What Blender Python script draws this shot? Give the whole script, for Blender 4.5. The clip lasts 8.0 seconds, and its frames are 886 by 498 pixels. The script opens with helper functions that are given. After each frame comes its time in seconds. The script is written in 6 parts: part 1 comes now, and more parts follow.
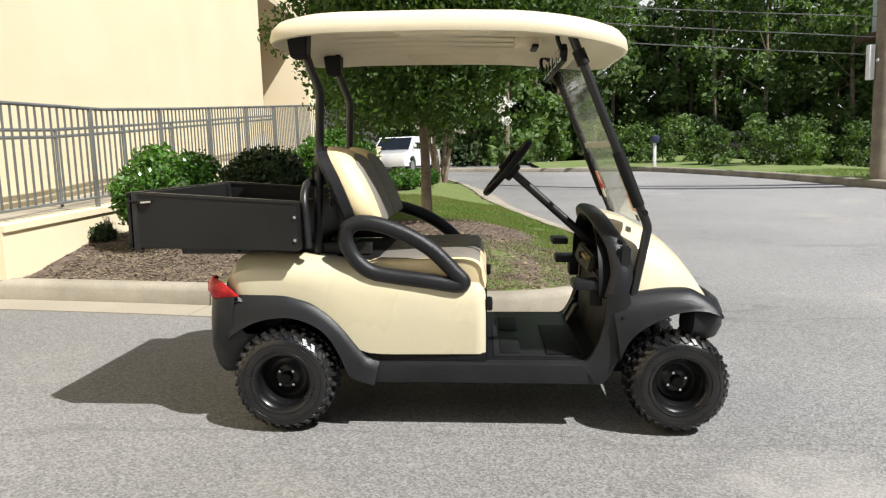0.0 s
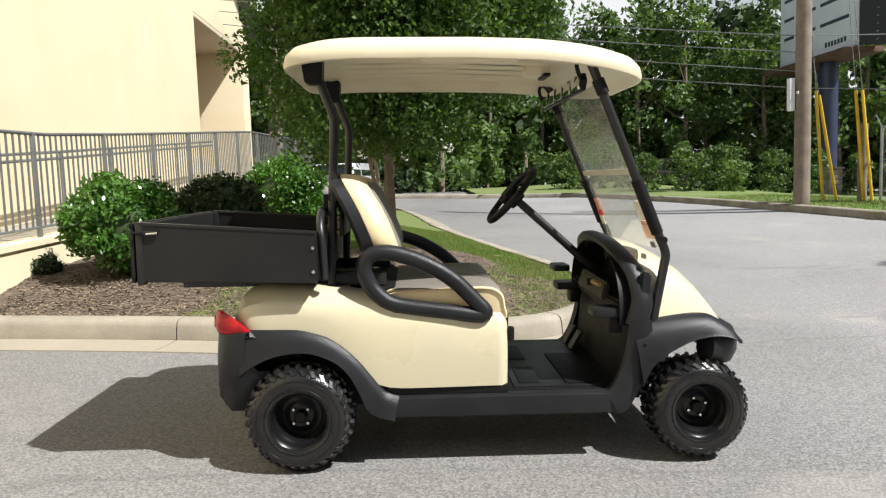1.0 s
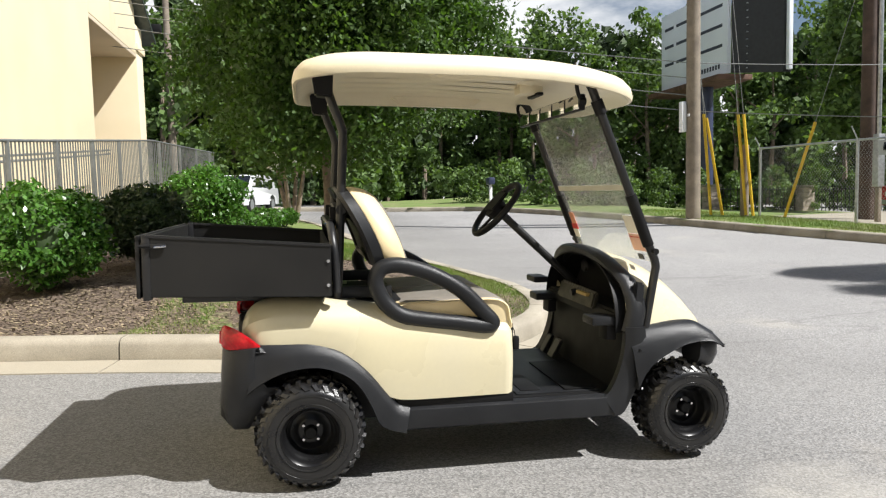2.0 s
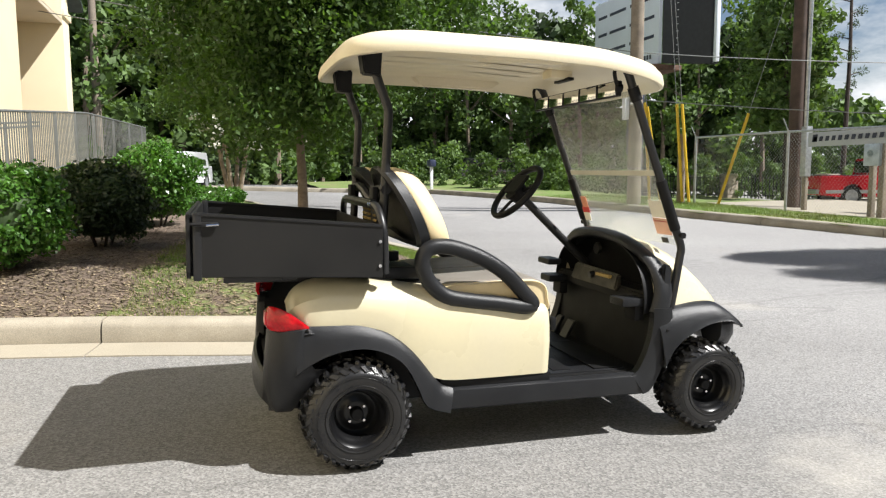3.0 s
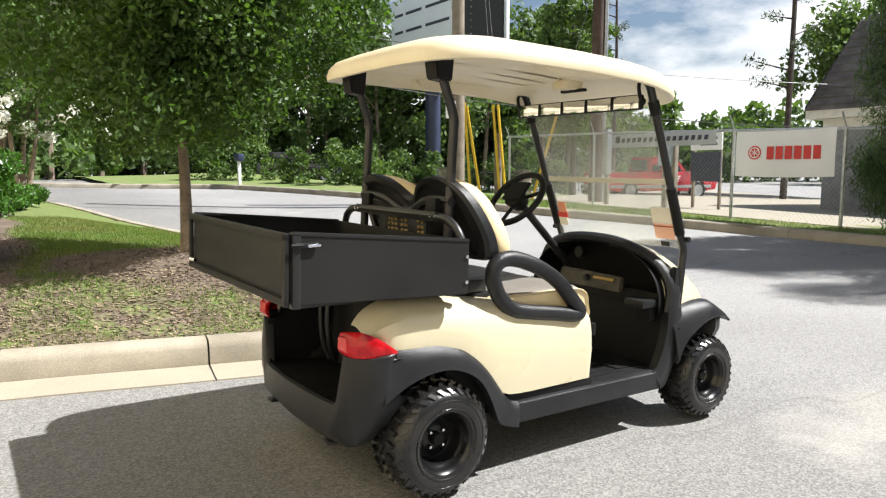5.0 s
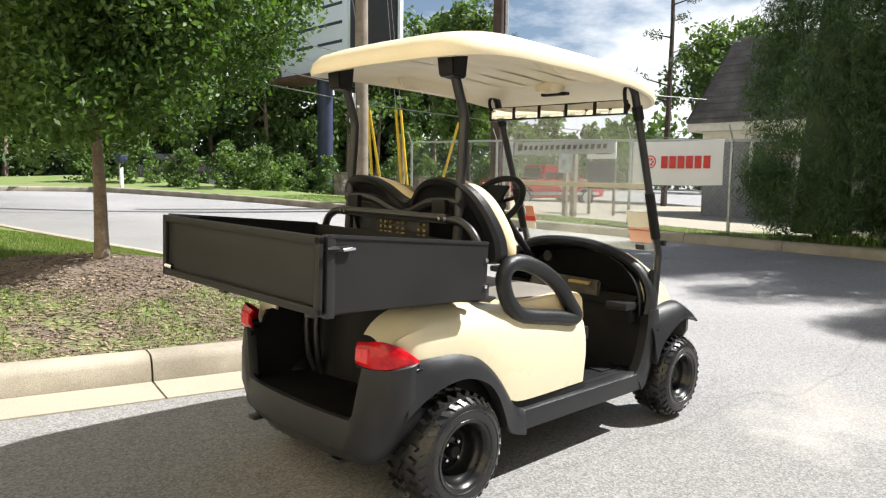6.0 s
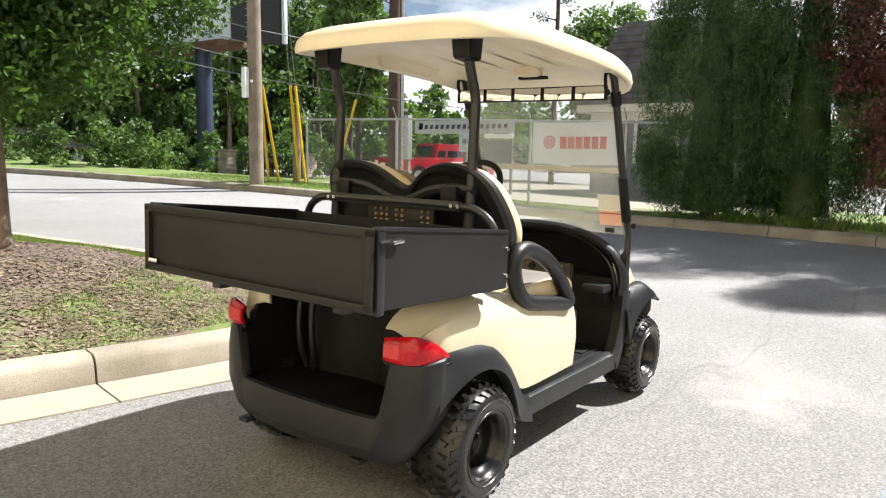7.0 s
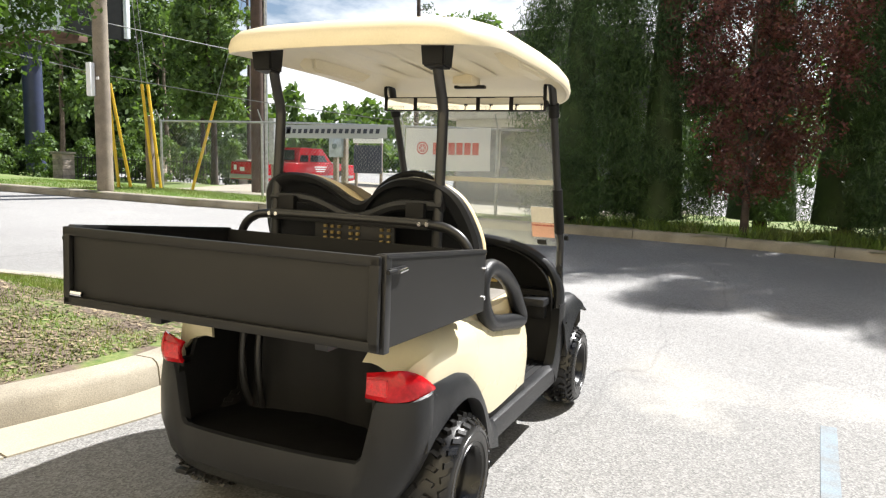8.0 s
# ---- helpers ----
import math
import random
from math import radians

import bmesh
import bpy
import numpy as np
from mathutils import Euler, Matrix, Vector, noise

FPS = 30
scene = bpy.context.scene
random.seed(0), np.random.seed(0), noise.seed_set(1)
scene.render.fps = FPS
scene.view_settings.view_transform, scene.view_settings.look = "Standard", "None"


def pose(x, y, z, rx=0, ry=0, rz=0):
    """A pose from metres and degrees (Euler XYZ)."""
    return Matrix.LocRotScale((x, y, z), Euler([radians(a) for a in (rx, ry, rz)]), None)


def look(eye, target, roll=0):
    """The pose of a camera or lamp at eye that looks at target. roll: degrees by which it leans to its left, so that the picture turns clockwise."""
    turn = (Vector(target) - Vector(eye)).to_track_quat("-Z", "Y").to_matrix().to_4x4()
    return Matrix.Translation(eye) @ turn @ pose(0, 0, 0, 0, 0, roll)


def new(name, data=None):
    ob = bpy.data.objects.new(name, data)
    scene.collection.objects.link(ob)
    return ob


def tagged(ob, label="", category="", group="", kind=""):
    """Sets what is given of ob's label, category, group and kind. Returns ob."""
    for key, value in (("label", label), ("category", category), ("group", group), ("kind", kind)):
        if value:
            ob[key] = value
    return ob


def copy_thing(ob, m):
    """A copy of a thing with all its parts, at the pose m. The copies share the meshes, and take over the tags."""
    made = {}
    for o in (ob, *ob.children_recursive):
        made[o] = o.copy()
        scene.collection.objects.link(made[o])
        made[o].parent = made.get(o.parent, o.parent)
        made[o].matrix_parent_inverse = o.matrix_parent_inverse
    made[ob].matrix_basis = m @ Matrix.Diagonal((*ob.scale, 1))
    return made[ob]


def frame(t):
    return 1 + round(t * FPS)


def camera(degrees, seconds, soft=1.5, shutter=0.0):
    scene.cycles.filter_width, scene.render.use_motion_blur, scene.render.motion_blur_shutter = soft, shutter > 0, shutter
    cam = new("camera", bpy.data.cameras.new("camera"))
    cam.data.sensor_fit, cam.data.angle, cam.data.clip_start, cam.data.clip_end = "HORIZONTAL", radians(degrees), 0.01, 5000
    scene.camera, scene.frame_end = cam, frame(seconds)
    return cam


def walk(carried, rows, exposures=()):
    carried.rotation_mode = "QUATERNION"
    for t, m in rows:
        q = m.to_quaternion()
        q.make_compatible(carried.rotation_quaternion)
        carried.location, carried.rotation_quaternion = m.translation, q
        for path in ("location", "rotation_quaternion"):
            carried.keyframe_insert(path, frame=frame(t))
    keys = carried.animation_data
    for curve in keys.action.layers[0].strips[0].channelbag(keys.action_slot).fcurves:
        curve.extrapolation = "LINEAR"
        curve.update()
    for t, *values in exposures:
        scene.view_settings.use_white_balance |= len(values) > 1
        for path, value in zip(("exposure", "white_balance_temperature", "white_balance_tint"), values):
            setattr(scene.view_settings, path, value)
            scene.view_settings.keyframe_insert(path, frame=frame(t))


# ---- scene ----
LENS = 64.8
cam = camera(LENS, 8.0, soft=1.25)
PATH = [
    (0, (0.889, -2.864, 1.129), (0.763, -0.883, 0.882), -1.8),
    (0.5, (0.702, -2.847, 1.122), (0.631, -0.858, 0.925), -2.0),
    (1, (0.504, -2.805, 1.148), (0.585, -0.815, 0.969), -1.9),
    (1.5, (0.265, -2.782, 1.16), (0.457, -0.798, 0.998), -1.5),
    (2, (0.014, -2.801, 1.163), (0.403, -0.845, 1.013), -1.4),
    (2.2, (-0.056, -2.79, 1.158), (0.384, -0.845, 0.999), -1.2),
    (3.5, (-0.757, -2.587, 1.188), (-0.027, -0.739, 0.957), -0.2),
    (4, (-1.008, -2.444, 1.216), (-0.083, -0.687, 0.975), -0.6),
    (5.3, (-1.555, -1.989, 1.241), (-0.341, -0.414, 1.03), 0.1),
    (5.5, (-1.625, -1.918, 1.231), (-0.349, -0.392, 1.029), 0.1),
    (6, (-1.741, -1.704, 1.217), (-0.347, -0.284, 1.012), 0.7),
    (6.5, (-1.858, -1.49, 1.229), (-0.41, -0.131, 0.996), 0.9),
    (7, (-1.998, -1.28, 1.241), (-0.388, -0.123, 0.978), 1.0),
    (7.5, (-2.04, -1.066, 1.253), (-0.31, -0.102, 0.974), 1.2),
    (8, (-2.041, -0.84, 1.269), (-0.225, -0.039, 1.025), 1.3),
]
walk(cam, [(t, look(eye, target, roll)) for t, eye, target, roll in PATH],
     [(0.0, 0.56), (2.0, 0.70), (3.5, 0.90), (5.5, 1.08), (6.5, 1.16), (8.0, 1.24)])

# ---- sky, sun ----
SUN = Vector((0.70, -0.42, 1.0)).normalized()
world = bpy.data.worlds.new("sky")
scene.world = world
world.use_nodes = True
wn = world.node_tree.nodes
wl = world.node_tree.links
wn.clear()
sky = wn.new("ShaderNodeTexSky")
sky.sky_type = 'NISHITA'
sky.sun_disc = False
sky.sun_elevation = math.asin(SUN.z)
sky.sun_rotation = math.atan2(SUN.x, SUN.y)
sky.air_density, sky.dust_density, sky.ozone_density = 1.0, 1.4, 1.5
wco = wn.new("ShaderNodeTexCoord")
wmap = wn.new("ShaderNodeMapping")
wmap.inputs['Scale'].default_value = (1.0, 1.0, 2.6)
wl.new(wco.outputs['Generated'], wmap.inputs['Vector'])
cloud = wn.new("ShaderNodeTexNoise")
cloud.inputs['Scale'].default_value = 2.3
cloud.inputs['Detail'].default_value = 7
cloud.inputs['Roughness'].default_value = 0.58
wl.new(wmap.outputs[0], cloud.inputs['Vector'])
cramp = wn.new("ShaderNodeValToRGB")
cramp.color_ramp.elements[0].position = 0.46
cramp.color_ramp.elements[1].position = 0.60
wsep = wn.new("ShaderNodeSeparateXYZ")
wl.new(wco.outputs['Generated'], wsep.inputs[0])
wlow = wn.new("ShaderNodeMapRange")
wlow.inputs['From Min'].default_value, wlow.inputs['From Max'].default_value = 0.0, 0.75
wlow.inputs['To Min'].default_value, wlow.inputs['To Max'].default_value = 0.14, -0.14
wl.new(wsep.outputs['Z'], wlow.inputs['Value'])
wadd = wn.new("ShaderNodeMath")
wl.new(cloud.outputs['Fac'], wadd.inputs[0])
wl.new(wlow.outputs['Result'], wadd.inputs[1])
wl.new(wadd.outputs[0], cramp.inputs['Fac'])
cmix = wn.new("ShaderNodeMixRGB")
cmix.inputs['Color2'].default_value = (12.0, 12.2, 12.5, 1)
wl.new(cramp.outputs['Color'], cmix.inputs['Fac'])
wl.new(sky.outputs['Color'], cmix.inputs['Color1'])
bgn = wn.new("ShaderNodeBackground")
bgn.inputs['Strength'].default_value = 0.05
wl.new(cmix.outputs['Color'], bgn.inputs['Color'])
wout = wn.new("ShaderNodeOutputWorld")
wl.new(bgn.outputs[0], wout.inputs['Surface'])

sun_data = bpy.data.lights.new("sun", 'SUN')
sun_data.energy = 5.0
sun_data.angle = radians(0.53)
sun_data.color = (1.0, 0.985, 0.965)
sun = new("sun", sun_data)
sun.matrix_world = look(SUN * 60, (0, 0, 0))


# ---- materials ----
def mat(name, base, rough=0.6, metal=0.0, var=0.12, scale=6.0, fine=120.0, bump=0.0, coat=0.0, spec=0.5, tint=None,
        randobj=0.0, island=0.0):
    """A surface with broad and fine variation; tint is the second colour of the broad variation."""
    m = bpy.data.materials.new(name)
    m.use_nodes = True
    nt = m.node_tree
    n, l = nt.nodes, nt.links
    p = n["Principled BSDF"]
    p.inputs['Metallic'].default_value = metal
    p.inputs['Coat Weight'].default_value = coat
    p.inputs['Specular IOR Level'].default_value = spec
    tc = n.new("ShaderNodeTexCoord")
    a = n.new("ShaderNodeTexNoise")
    a.inputs['Scale'].default_value = scale
    a.inputs['Detail'].default_value = 5
    b = n.new("ShaderNodeTexNoise")
    b.inputs['Scale'].default_value = fine
    b.inputs['Detail'].default_value = 3
    l.new(tc.outputs['Object'], a.inputs['Vector'])
    l.new(tc.outputs['Object'], b.inputs['Vector'])
    second = tint or tuple(c * (1 - 2.2 * var) for c in base)
    mx = n.new("ShaderNodeMixRGB")
    mx.inputs['Color1'].default_value = (*base, 1)
    mx.inputs['Color2'].default_value = (*second, 1)
    r = n.new("ShaderNodeMapRange")
    r.inputs['From Min'].default_value, r.inputs['From Max'].default_value = 0.38, 0.66
    l.new(a.outputs['Fac'], r.inputs['Value'])
    l.new(r.outputs['Result'], mx.inputs['Fac'])
    r2 = n.new("ShaderNodeMapRange")
    r2.inputs['From Min'].default_value, r2.inputs['From Max'].default_value = 0.3, 0.7
    r2.inputs['To Min'].default_value, r2.inputs['To Max'].default_value = 1 - var, 1 + var
    l.new(b.outputs['Fac'], r2.inputs['Value'])
    hs = n.new("ShaderNodeHueSaturation")
    l.new(mx.outputs['Color'], hs.inputs['Color'])
    last = r2.outputs['Result']
    if randobj or island:
        src = n.new("ShaderNodeObjectInfo").outputs['Random'] if randobj else n.new("ShaderNodeNewGeometry").outputs['Random Per Island']
        r3 = n.new("ShaderNodeMapRange")
        k = randobj or island
        r3.inputs['To Min'].default_value, r3.inputs['To Max'].default_value = 1 - k, 1 + k
        l.new(src, r3.inputs['Value'])
        mu = n.new("ShaderNodeMath")
        mu.operation = 'MULTIPLY'
        l.new(last, mu.inputs[0])
        l.new(r3.outputs['Result'], mu.inputs[1])
        last = mu.outputs[0]
    l.new(last, hs.inputs['Value'])
    l.new(hs.outputs['Color'], p.inputs['Base Color'])
    rr = n.new("ShaderNodeMapRange")
    rr.inputs['To Min'].default_value, rr.inputs['To Max'].default_value = max(0.02, rough - 0.1), min(1, rough + 0.1)
    l.new(a.outputs['Fac'], rr.inputs['Value'])
    l.new(rr.outputs['Result'], p.inputs['Roughness'])
    if bump:
        bp = n.new("ShaderNodeBump")
        bp.inputs['Strength'].default_value = bump
        bp.inputs['Distance'].default_value = 0.004
        l.new(b.outputs['Fac'], bp.inputs['Height'])
        l.new(bp.outputs['Normal'], p.inputs['Normal'])
    return m


def leafmat(name, base, second, rough=0.45, through_light=0.35, island=0.35):
    m = mat(name, base, rough, var=0.1, scale=1.3, fine=9.0, tint=second, island=island)
    n, l = m.node_tree.nodes, m.node_tree.links
    p = n["Principled BSDF"]
    tr = n.new("ShaderNodeBsdfTranslucent")
    hs = [k for k in n if k.type == 'HUE_SAT'][0]
    bright = n.new("ShaderNodeMixRGB")
    bright.blend_type = 'MULTIPLY'
    bright.inputs['Fac'].default_value = 1
    bright.inputs['Color2'].default_value = (1.5, 1.6, 0.6, 1)
    l.new(hs.outputs['Color'], bright.inputs['Color1'])
    l.new(bright.outputs['Color'], tr.inputs['Color'])
    ms = n.new("ShaderNodeMixShader")
    ms.inputs['Fac'].default_value = through_light
    l.new(p.outputs[0], ms.inputs[1])
    l.new(tr.outputs[0], ms.inputs[2])
    l.new(ms.outputs[0], n["Material Output"].inputs['Surface'])
    return m


def glassmat(name, tint, haze, clear=0.9):
    """A clear plastic pane: see-through, with gloss by Fresnel and a pale uneven haze."""
    m = bpy.data.materials.new(name)
    m.use_nodes = True
    n, l = m.node_tree.nodes, m.node_tree.links
    n.remove(n["Principled BSDF"])
    t = n.new("ShaderNodeBsdfTransparent")
    t.inputs['Color'].default_value = (*tint, 1)
    d = n.new("ShaderNodeBsdfDiffuse")
    d.inputs['Color'].default_value = (0.72, 0.74, 0.72, 1)
    g = n.new("ShaderNodeBsdfGlossy")
    g.inputs['Roughness'].default_value = 0.04
    lw = n.new("ShaderNodeLayerWeight")
    lw.inputs['Blend'].default_value = 0.5
    pw = n.new("ShaderNodeMath")
    pw.operation = 'POWER'
    pw.inputs[1].default_value = 4.0
    l.new(lw.outputs['Facing'], pw.inputs[0])
    f = n.new("ShaderNodeMath")
    f.operation = 'MULTIPLY_ADD'
    f.inputs[1].default_value, f.inputs[2].default_value = 0.45, 0.025
    l.new(pw.outputs[0], f.inputs[0])
    tc = n.new("ShaderNodeTexCoord")
    ns = n.new("ShaderNodeTexNoise")
    ns.inputs['Scale'].default_value = 3.0
    ns.inputs['Detail'].default_value = 6
    l.new(tc.outputs['Object'], ns.inputs['Vector'])
    mr = n.new("ShaderNodeMapRange")
    mr.inputs['To Min'].default_value, mr.inputs['To Max'].default_value = haze * 0.4, haze * 1.6
    l.new(ns.outputs['Fac'], mr.inputs['Value'])
    a = n.new("ShaderNodeMixShader")
    l.new(mr.outputs['Result'], a.inputs['Fac'])
    l.new(t.outputs[0], a.inputs[1])
    l.new(d.outputs[0], a.inputs[2])
    b = n.new("ShaderNodeMixShader")
    l.new(f.outputs[0], b.inputs['Fac'])
    l.new(a.outputs[0], b.inputs[1])
    l.new(g.outputs[0], b.inputs[2])
    l.new(b.outputs[0], n["Material Output"].inputs['Surface'])
    return m


M_CREAM = mat("cream_gelcoat", (0.63, 0.57, 0.385), 0.28, var=0.014, scale=3, fine=60, coat=0.35, tint=(0.615, 0.56, 0.395))
M_ROOF = mat("cream_roof_plastic", (0.76, 0.675, 0.49), 0.42, var=0.03, scale=4, fine=150, bump=0.05, tint=(0.71, 0.63, 0.45))
M_BLACK = mat("black_textured_plastic", (0.0125, 0.013, 0.0145), 0.36, var=0.18, scale=5, fine=500, bump=0.25, spec=0.32, tint=(0.018, 0.0188, 0.0205))
M_DARK = mat("matt_black_plastic", (0.008, 0.008, 0.0085), 0.55, var=0.15, scale=8, fine=200, spec=0.25)
M_STEEL = mat("black_painted_steel", (0.017, 0.017, 0.018), 0.38, var=0.12, scale=7, fine=160, bump=0.05)
M_BED = mat("charcoal_powder_coat", (0.012, 0.0118, 0.0117), 0.46, var=0.12, scale=4, fine=700, bump=0.12, spec=0.3, tint=(0.016, 0.0155, 0.0148))
M_TYRE = mat("tyre_rubber", (0.009, 0.009, 0.0095), 0.29, var=0.2, scale=9, fine=220, bump=0.15, spec=0.5, tint=(0.016, 0.0155, 0.015))
M_RIM = mat("gloss_black_rim", (0.007, 0.007, 0.0075), 0.30, var=0.1, scale=9, fine=100, coat=0.15, spec=0.35)
M_CHROME = mat("chrome", (0.75, 0.75, 0.76), 0.16, metal=1.0, var=0.05, scale=30, fine=300)
M_ZINC = mat("galvanised_steel", (0.48, 0.50, 0.51), 0.45, metal=0.75, var=0.12, scale=14, fine=160)
M_VINYL = mat("grey_brown_vinyl", (0.215, 0.195, 0.168), 0.48, var=0.1, scale=5, fine=260, bump=0.2, tint=(0.18, 0.163, 0.14))
M_CVINYL = mat("cream_vinyl", (0.76, 0.62, 0.37), 0.42, var=0.05, scale=5, fine=260, bump=0.12)
M_RED = mat("red_lamp_lens", (0.50, 0.010, 0.016), 0.16, var=0.2, scale=26, fine=90, coat=0.12, spec=0.35, tint=(0.32, 0.004, 0.008))
M_REFLEX = mat("red_reflector", (0.72, 0.035, 0.045), 0.3, var=0.15, scale=60, fine=200, bump=0.3, coat=0.2)
M_SCREEN = glassmat("clear_plastic_screen", (0.95, 0.965, 0.965), 0.15)
M_GLASS = glassmat("clear_glass", (0.85, 0.88, 0.87), 0.03)
M_CARGLASS = mat("dark_car_glass", (0.012, 0.014, 0.016), 0.05, var=0.05, coat=1.0)
M_MIRROR = mat("mirror", (0.85, 0.86, 0.86), 0.03, metal=1.0, var=0.02)
M_SEAM = mat("pale_rubber_seam", (0.62, 0.60, 0.50), 0.5, var=0.06)
M_STK_W = mat("white_sticker", (0.80, 0.76, 0.66), 0.5, var=0.04)
M_STK_O = mat("orange_sticker", (0.80, 0.33, 0.20), 0.5, var=0.06)
M_STK_R = mat("red_print", (0.62, 0.04, 0.035), 0.5, var=0.05)
M_TAN = mat("tan_label_and_sun_spot", (0.42, 0.30, 0.10), 0.5, var=0.1)
M_STUCCO = mat("cream_stucco", (0.79, 0.68, 0.47), 0.85, var=0.06, scale=0.7, fine=260, bump=0.35, tint=(0.75, 0.64, 0.43))
M_STUCCO_D = mat("shaded_cream_stucco", (0.60, 0.51, 0.38), 0.85, var=0.06, scale=0.7, fine=260, bump=0.3)
M_CONC = mat("kerb_concrete", (0.35, 0.315, 0.25), 0.85, var=0.2, scale=2.2, fine=160, bump=0.4, tint=(0.235, 0.21, 0.165))
M_GUTTER = mat("gutter_concrete", (0.335, 0.30, 0.235), 0.85, var=0.14, scale=1.6, fine=140, bump=0.3, tint=(0.30, 0.27, 0.21))
M_RAIL = mat("brushed_grey_railing", (0.17, 0.18, 0.175), 0.5, metal=0.2, var=0.1, scale=6, fine=120)
M_WOODPOLE = mat("weathered_pole_wood", (0.25, 0.21, 0.16), 0.85, var=0.2, scale=3, fine=60, bump=0.5, tint=(0.17, 0.14, 0.11))
M_BROWNPOLE = mat("dark_pole_wood", (0.085, 0.055, 0.042), 0.8, var=0.2, scale=3, fine=60, bump=0.4)
M_BLUEPOLE = mat("dark_blue_steel", (0.03, 0.04, 0.085), 0.45, var=0.12, scale=2)
M_YELLOW = mat("yellow_guard_plastic", (0.72, 0.47, 0.03), 0.45, var=0.08, scale=3)
M_WIRE = mat("wire", (0.25, 0.26, 0.26), 0.5, metal=0.3)
M_WHITE = mat("white_sheet", (0.80, 0.81, 0.83), 0.55, var=0.03, scale=1.5)
M_GREYSHEET = mat("grey_banner", (0.40, 0.43, 0.46), 0.6, var=0.05, scale=1.5)
M_INK = mat("navy_print", (0.035, 0.042, 0.065), 0.6, var=0.05)
M_BILL = mat("pale_blue_board", (0.80, 0.84, 0.90), 0.6, var=0.05, scale=0.4)
M_RUST = mat("rusty_steel", (0.16, 0.085, 0.055), 0.75, var=0.2, scale=3)
M_TRUCK = mat("red_car_paint", (0.50, 0.012, 0.022), 0.2, var=0.04, coat=0.8)
M_CARWHITE = mat("white_car_paint", (0.80, 0.81, 0.82), 0.2, var=0.02, coat=0.8)
M_CARDARK = mat("dark_car_paint", (0.018, 0.02, 0.024), 0.25, var=0.05, coat=0.8)
M_SHINGLE = mat("grey_shingles", (0.16, 0.15, 0.155), 0.9, var=0.2, scale=2, fine=40, bump=0.4, randobj=0.15)
M_SIDING = mat("white_siding", (0.72, 0.70, 0.66), 0.7, var=0.05)
M_STONE = mat("pillar_stone", (0.42, 0.35, 0.29), 0.85, var=0.15, scale=5, fine=70, bump=0.4, randobj=0.18)
M_IRON = mat("black_iron", (0.016, 0.017, 0.017), 0.5)
M_BARK = mat("smooth_grey_brown_bark", (0.24, 0.19, 0.14), 0.8, var=0.18, scale=7, fine=45, bump=0.5, tint=(0.15, 0.115, 0.085))
M_BARKD = mat("dark_bark", (0.07, 0.052, 0.042), 0.85, var=0.2, scale=5, fine=40, bump=0.5)
M_LEAF = leafmat("fresh_green_leaves", (0.072, 0.135, 0.028), (0.042, 0.088, 0.018), rough=0.55, through_light=0.42, island=0.24)
M_LEAFG = leafmat("glossy_shrub_leaves", (0.078, 0.18, 0.03), (0.046, 0.115, 0.019), rough=0.24, through_light=0.25)
# Darker copy of the shrub leaves: the tree's shade put into the colour
M_LEAFD = leafmat("shaded_shrub_leaves", (0.044, 0.074, 0.024), (0.028, 0.046, 0.016), rough=0.5, through_light=0.15)
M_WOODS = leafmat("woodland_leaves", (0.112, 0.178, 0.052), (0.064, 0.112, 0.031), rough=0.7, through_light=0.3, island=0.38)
# Half-bright copy of the woodland leaves: deep shade put into the colour
M_WOODSD = leafmat("shaded_woodland_leaves", (0.056, 0.094, 0.030), (0.033, 0.058, 0.019), rough=0.7, through_light=0.15, island=0.4)
M_CEDAR = leafmat("conifer_sprays", (0.070, 0.124, 0.042), (0.040, 0.076, 0.027), rough=0.6, through_light=0.25, island=0.4)
M_PLUM = leafmat("purple_red_leaves", (0.165, 0.062, 0.058), (0.095, 0.038, 0.038), through_light=0.3)
M_BLOSSOM = mat("white_blossom", (0.78, 0.78, 0.70), 0.7, var=0.08, island=0.15)
M_GRASS = leafmat("lawn_blades", (0.115, 0.195, 0.032), (0.175, 0.19, 0.06), rough=0.5, through_light=0.3)
M_DRY = mat("dry_litter", (0.27, 0.215, 0.135), 0.85, var=0.2, scale=4, island=0.45)
M_CHIP = mat("mulch_chips", (0.185, 0.138, 0.105), 0.85, var=0.2, scale=4, island=0.55)


# ---- mesh helpers ----
def part(name, bm, material, parent=None, label="", smooth=True, sharp=40):
    """Links a bmesh as one mesh object, under parent if there is one."""
    bmesh.ops.remove_doubles(bm, verts=bm.verts, dist=1e-5)
    bmesh.ops.recalc_face_normals(bm, faces=bm.faces)
    me = bpy.data.meshes.new(name)
    bm.to_mesh(me)
    bm.free()
    me.materials.append(material)
    if smooth:
        me.shade_smooth()
        me.set_sharp_from_angle(angle=radians(sharp))
    ob = new(name, me)
    ob.parent = parent
    if label:
        ob["label"] = label
    return ob


def raw(name, verts, faces, material, parent=None, smooth=False):
    """Links vertices and faces as one mesh object; quick for large counts."""
    me = bpy.data.meshes.new(name)
    me.from_pydata(verts, [], faces)
    me.materials.append(material)
    if smooth:
        me.shade_smooth()
    ob = new(name, me)
    ob.parent = parent
    return ob


def empty(name, m, label, category, group="", kind=""):
    ob = new(name)
    ob.matrix_world = m
    return tagged(ob, label, category, group, kind)


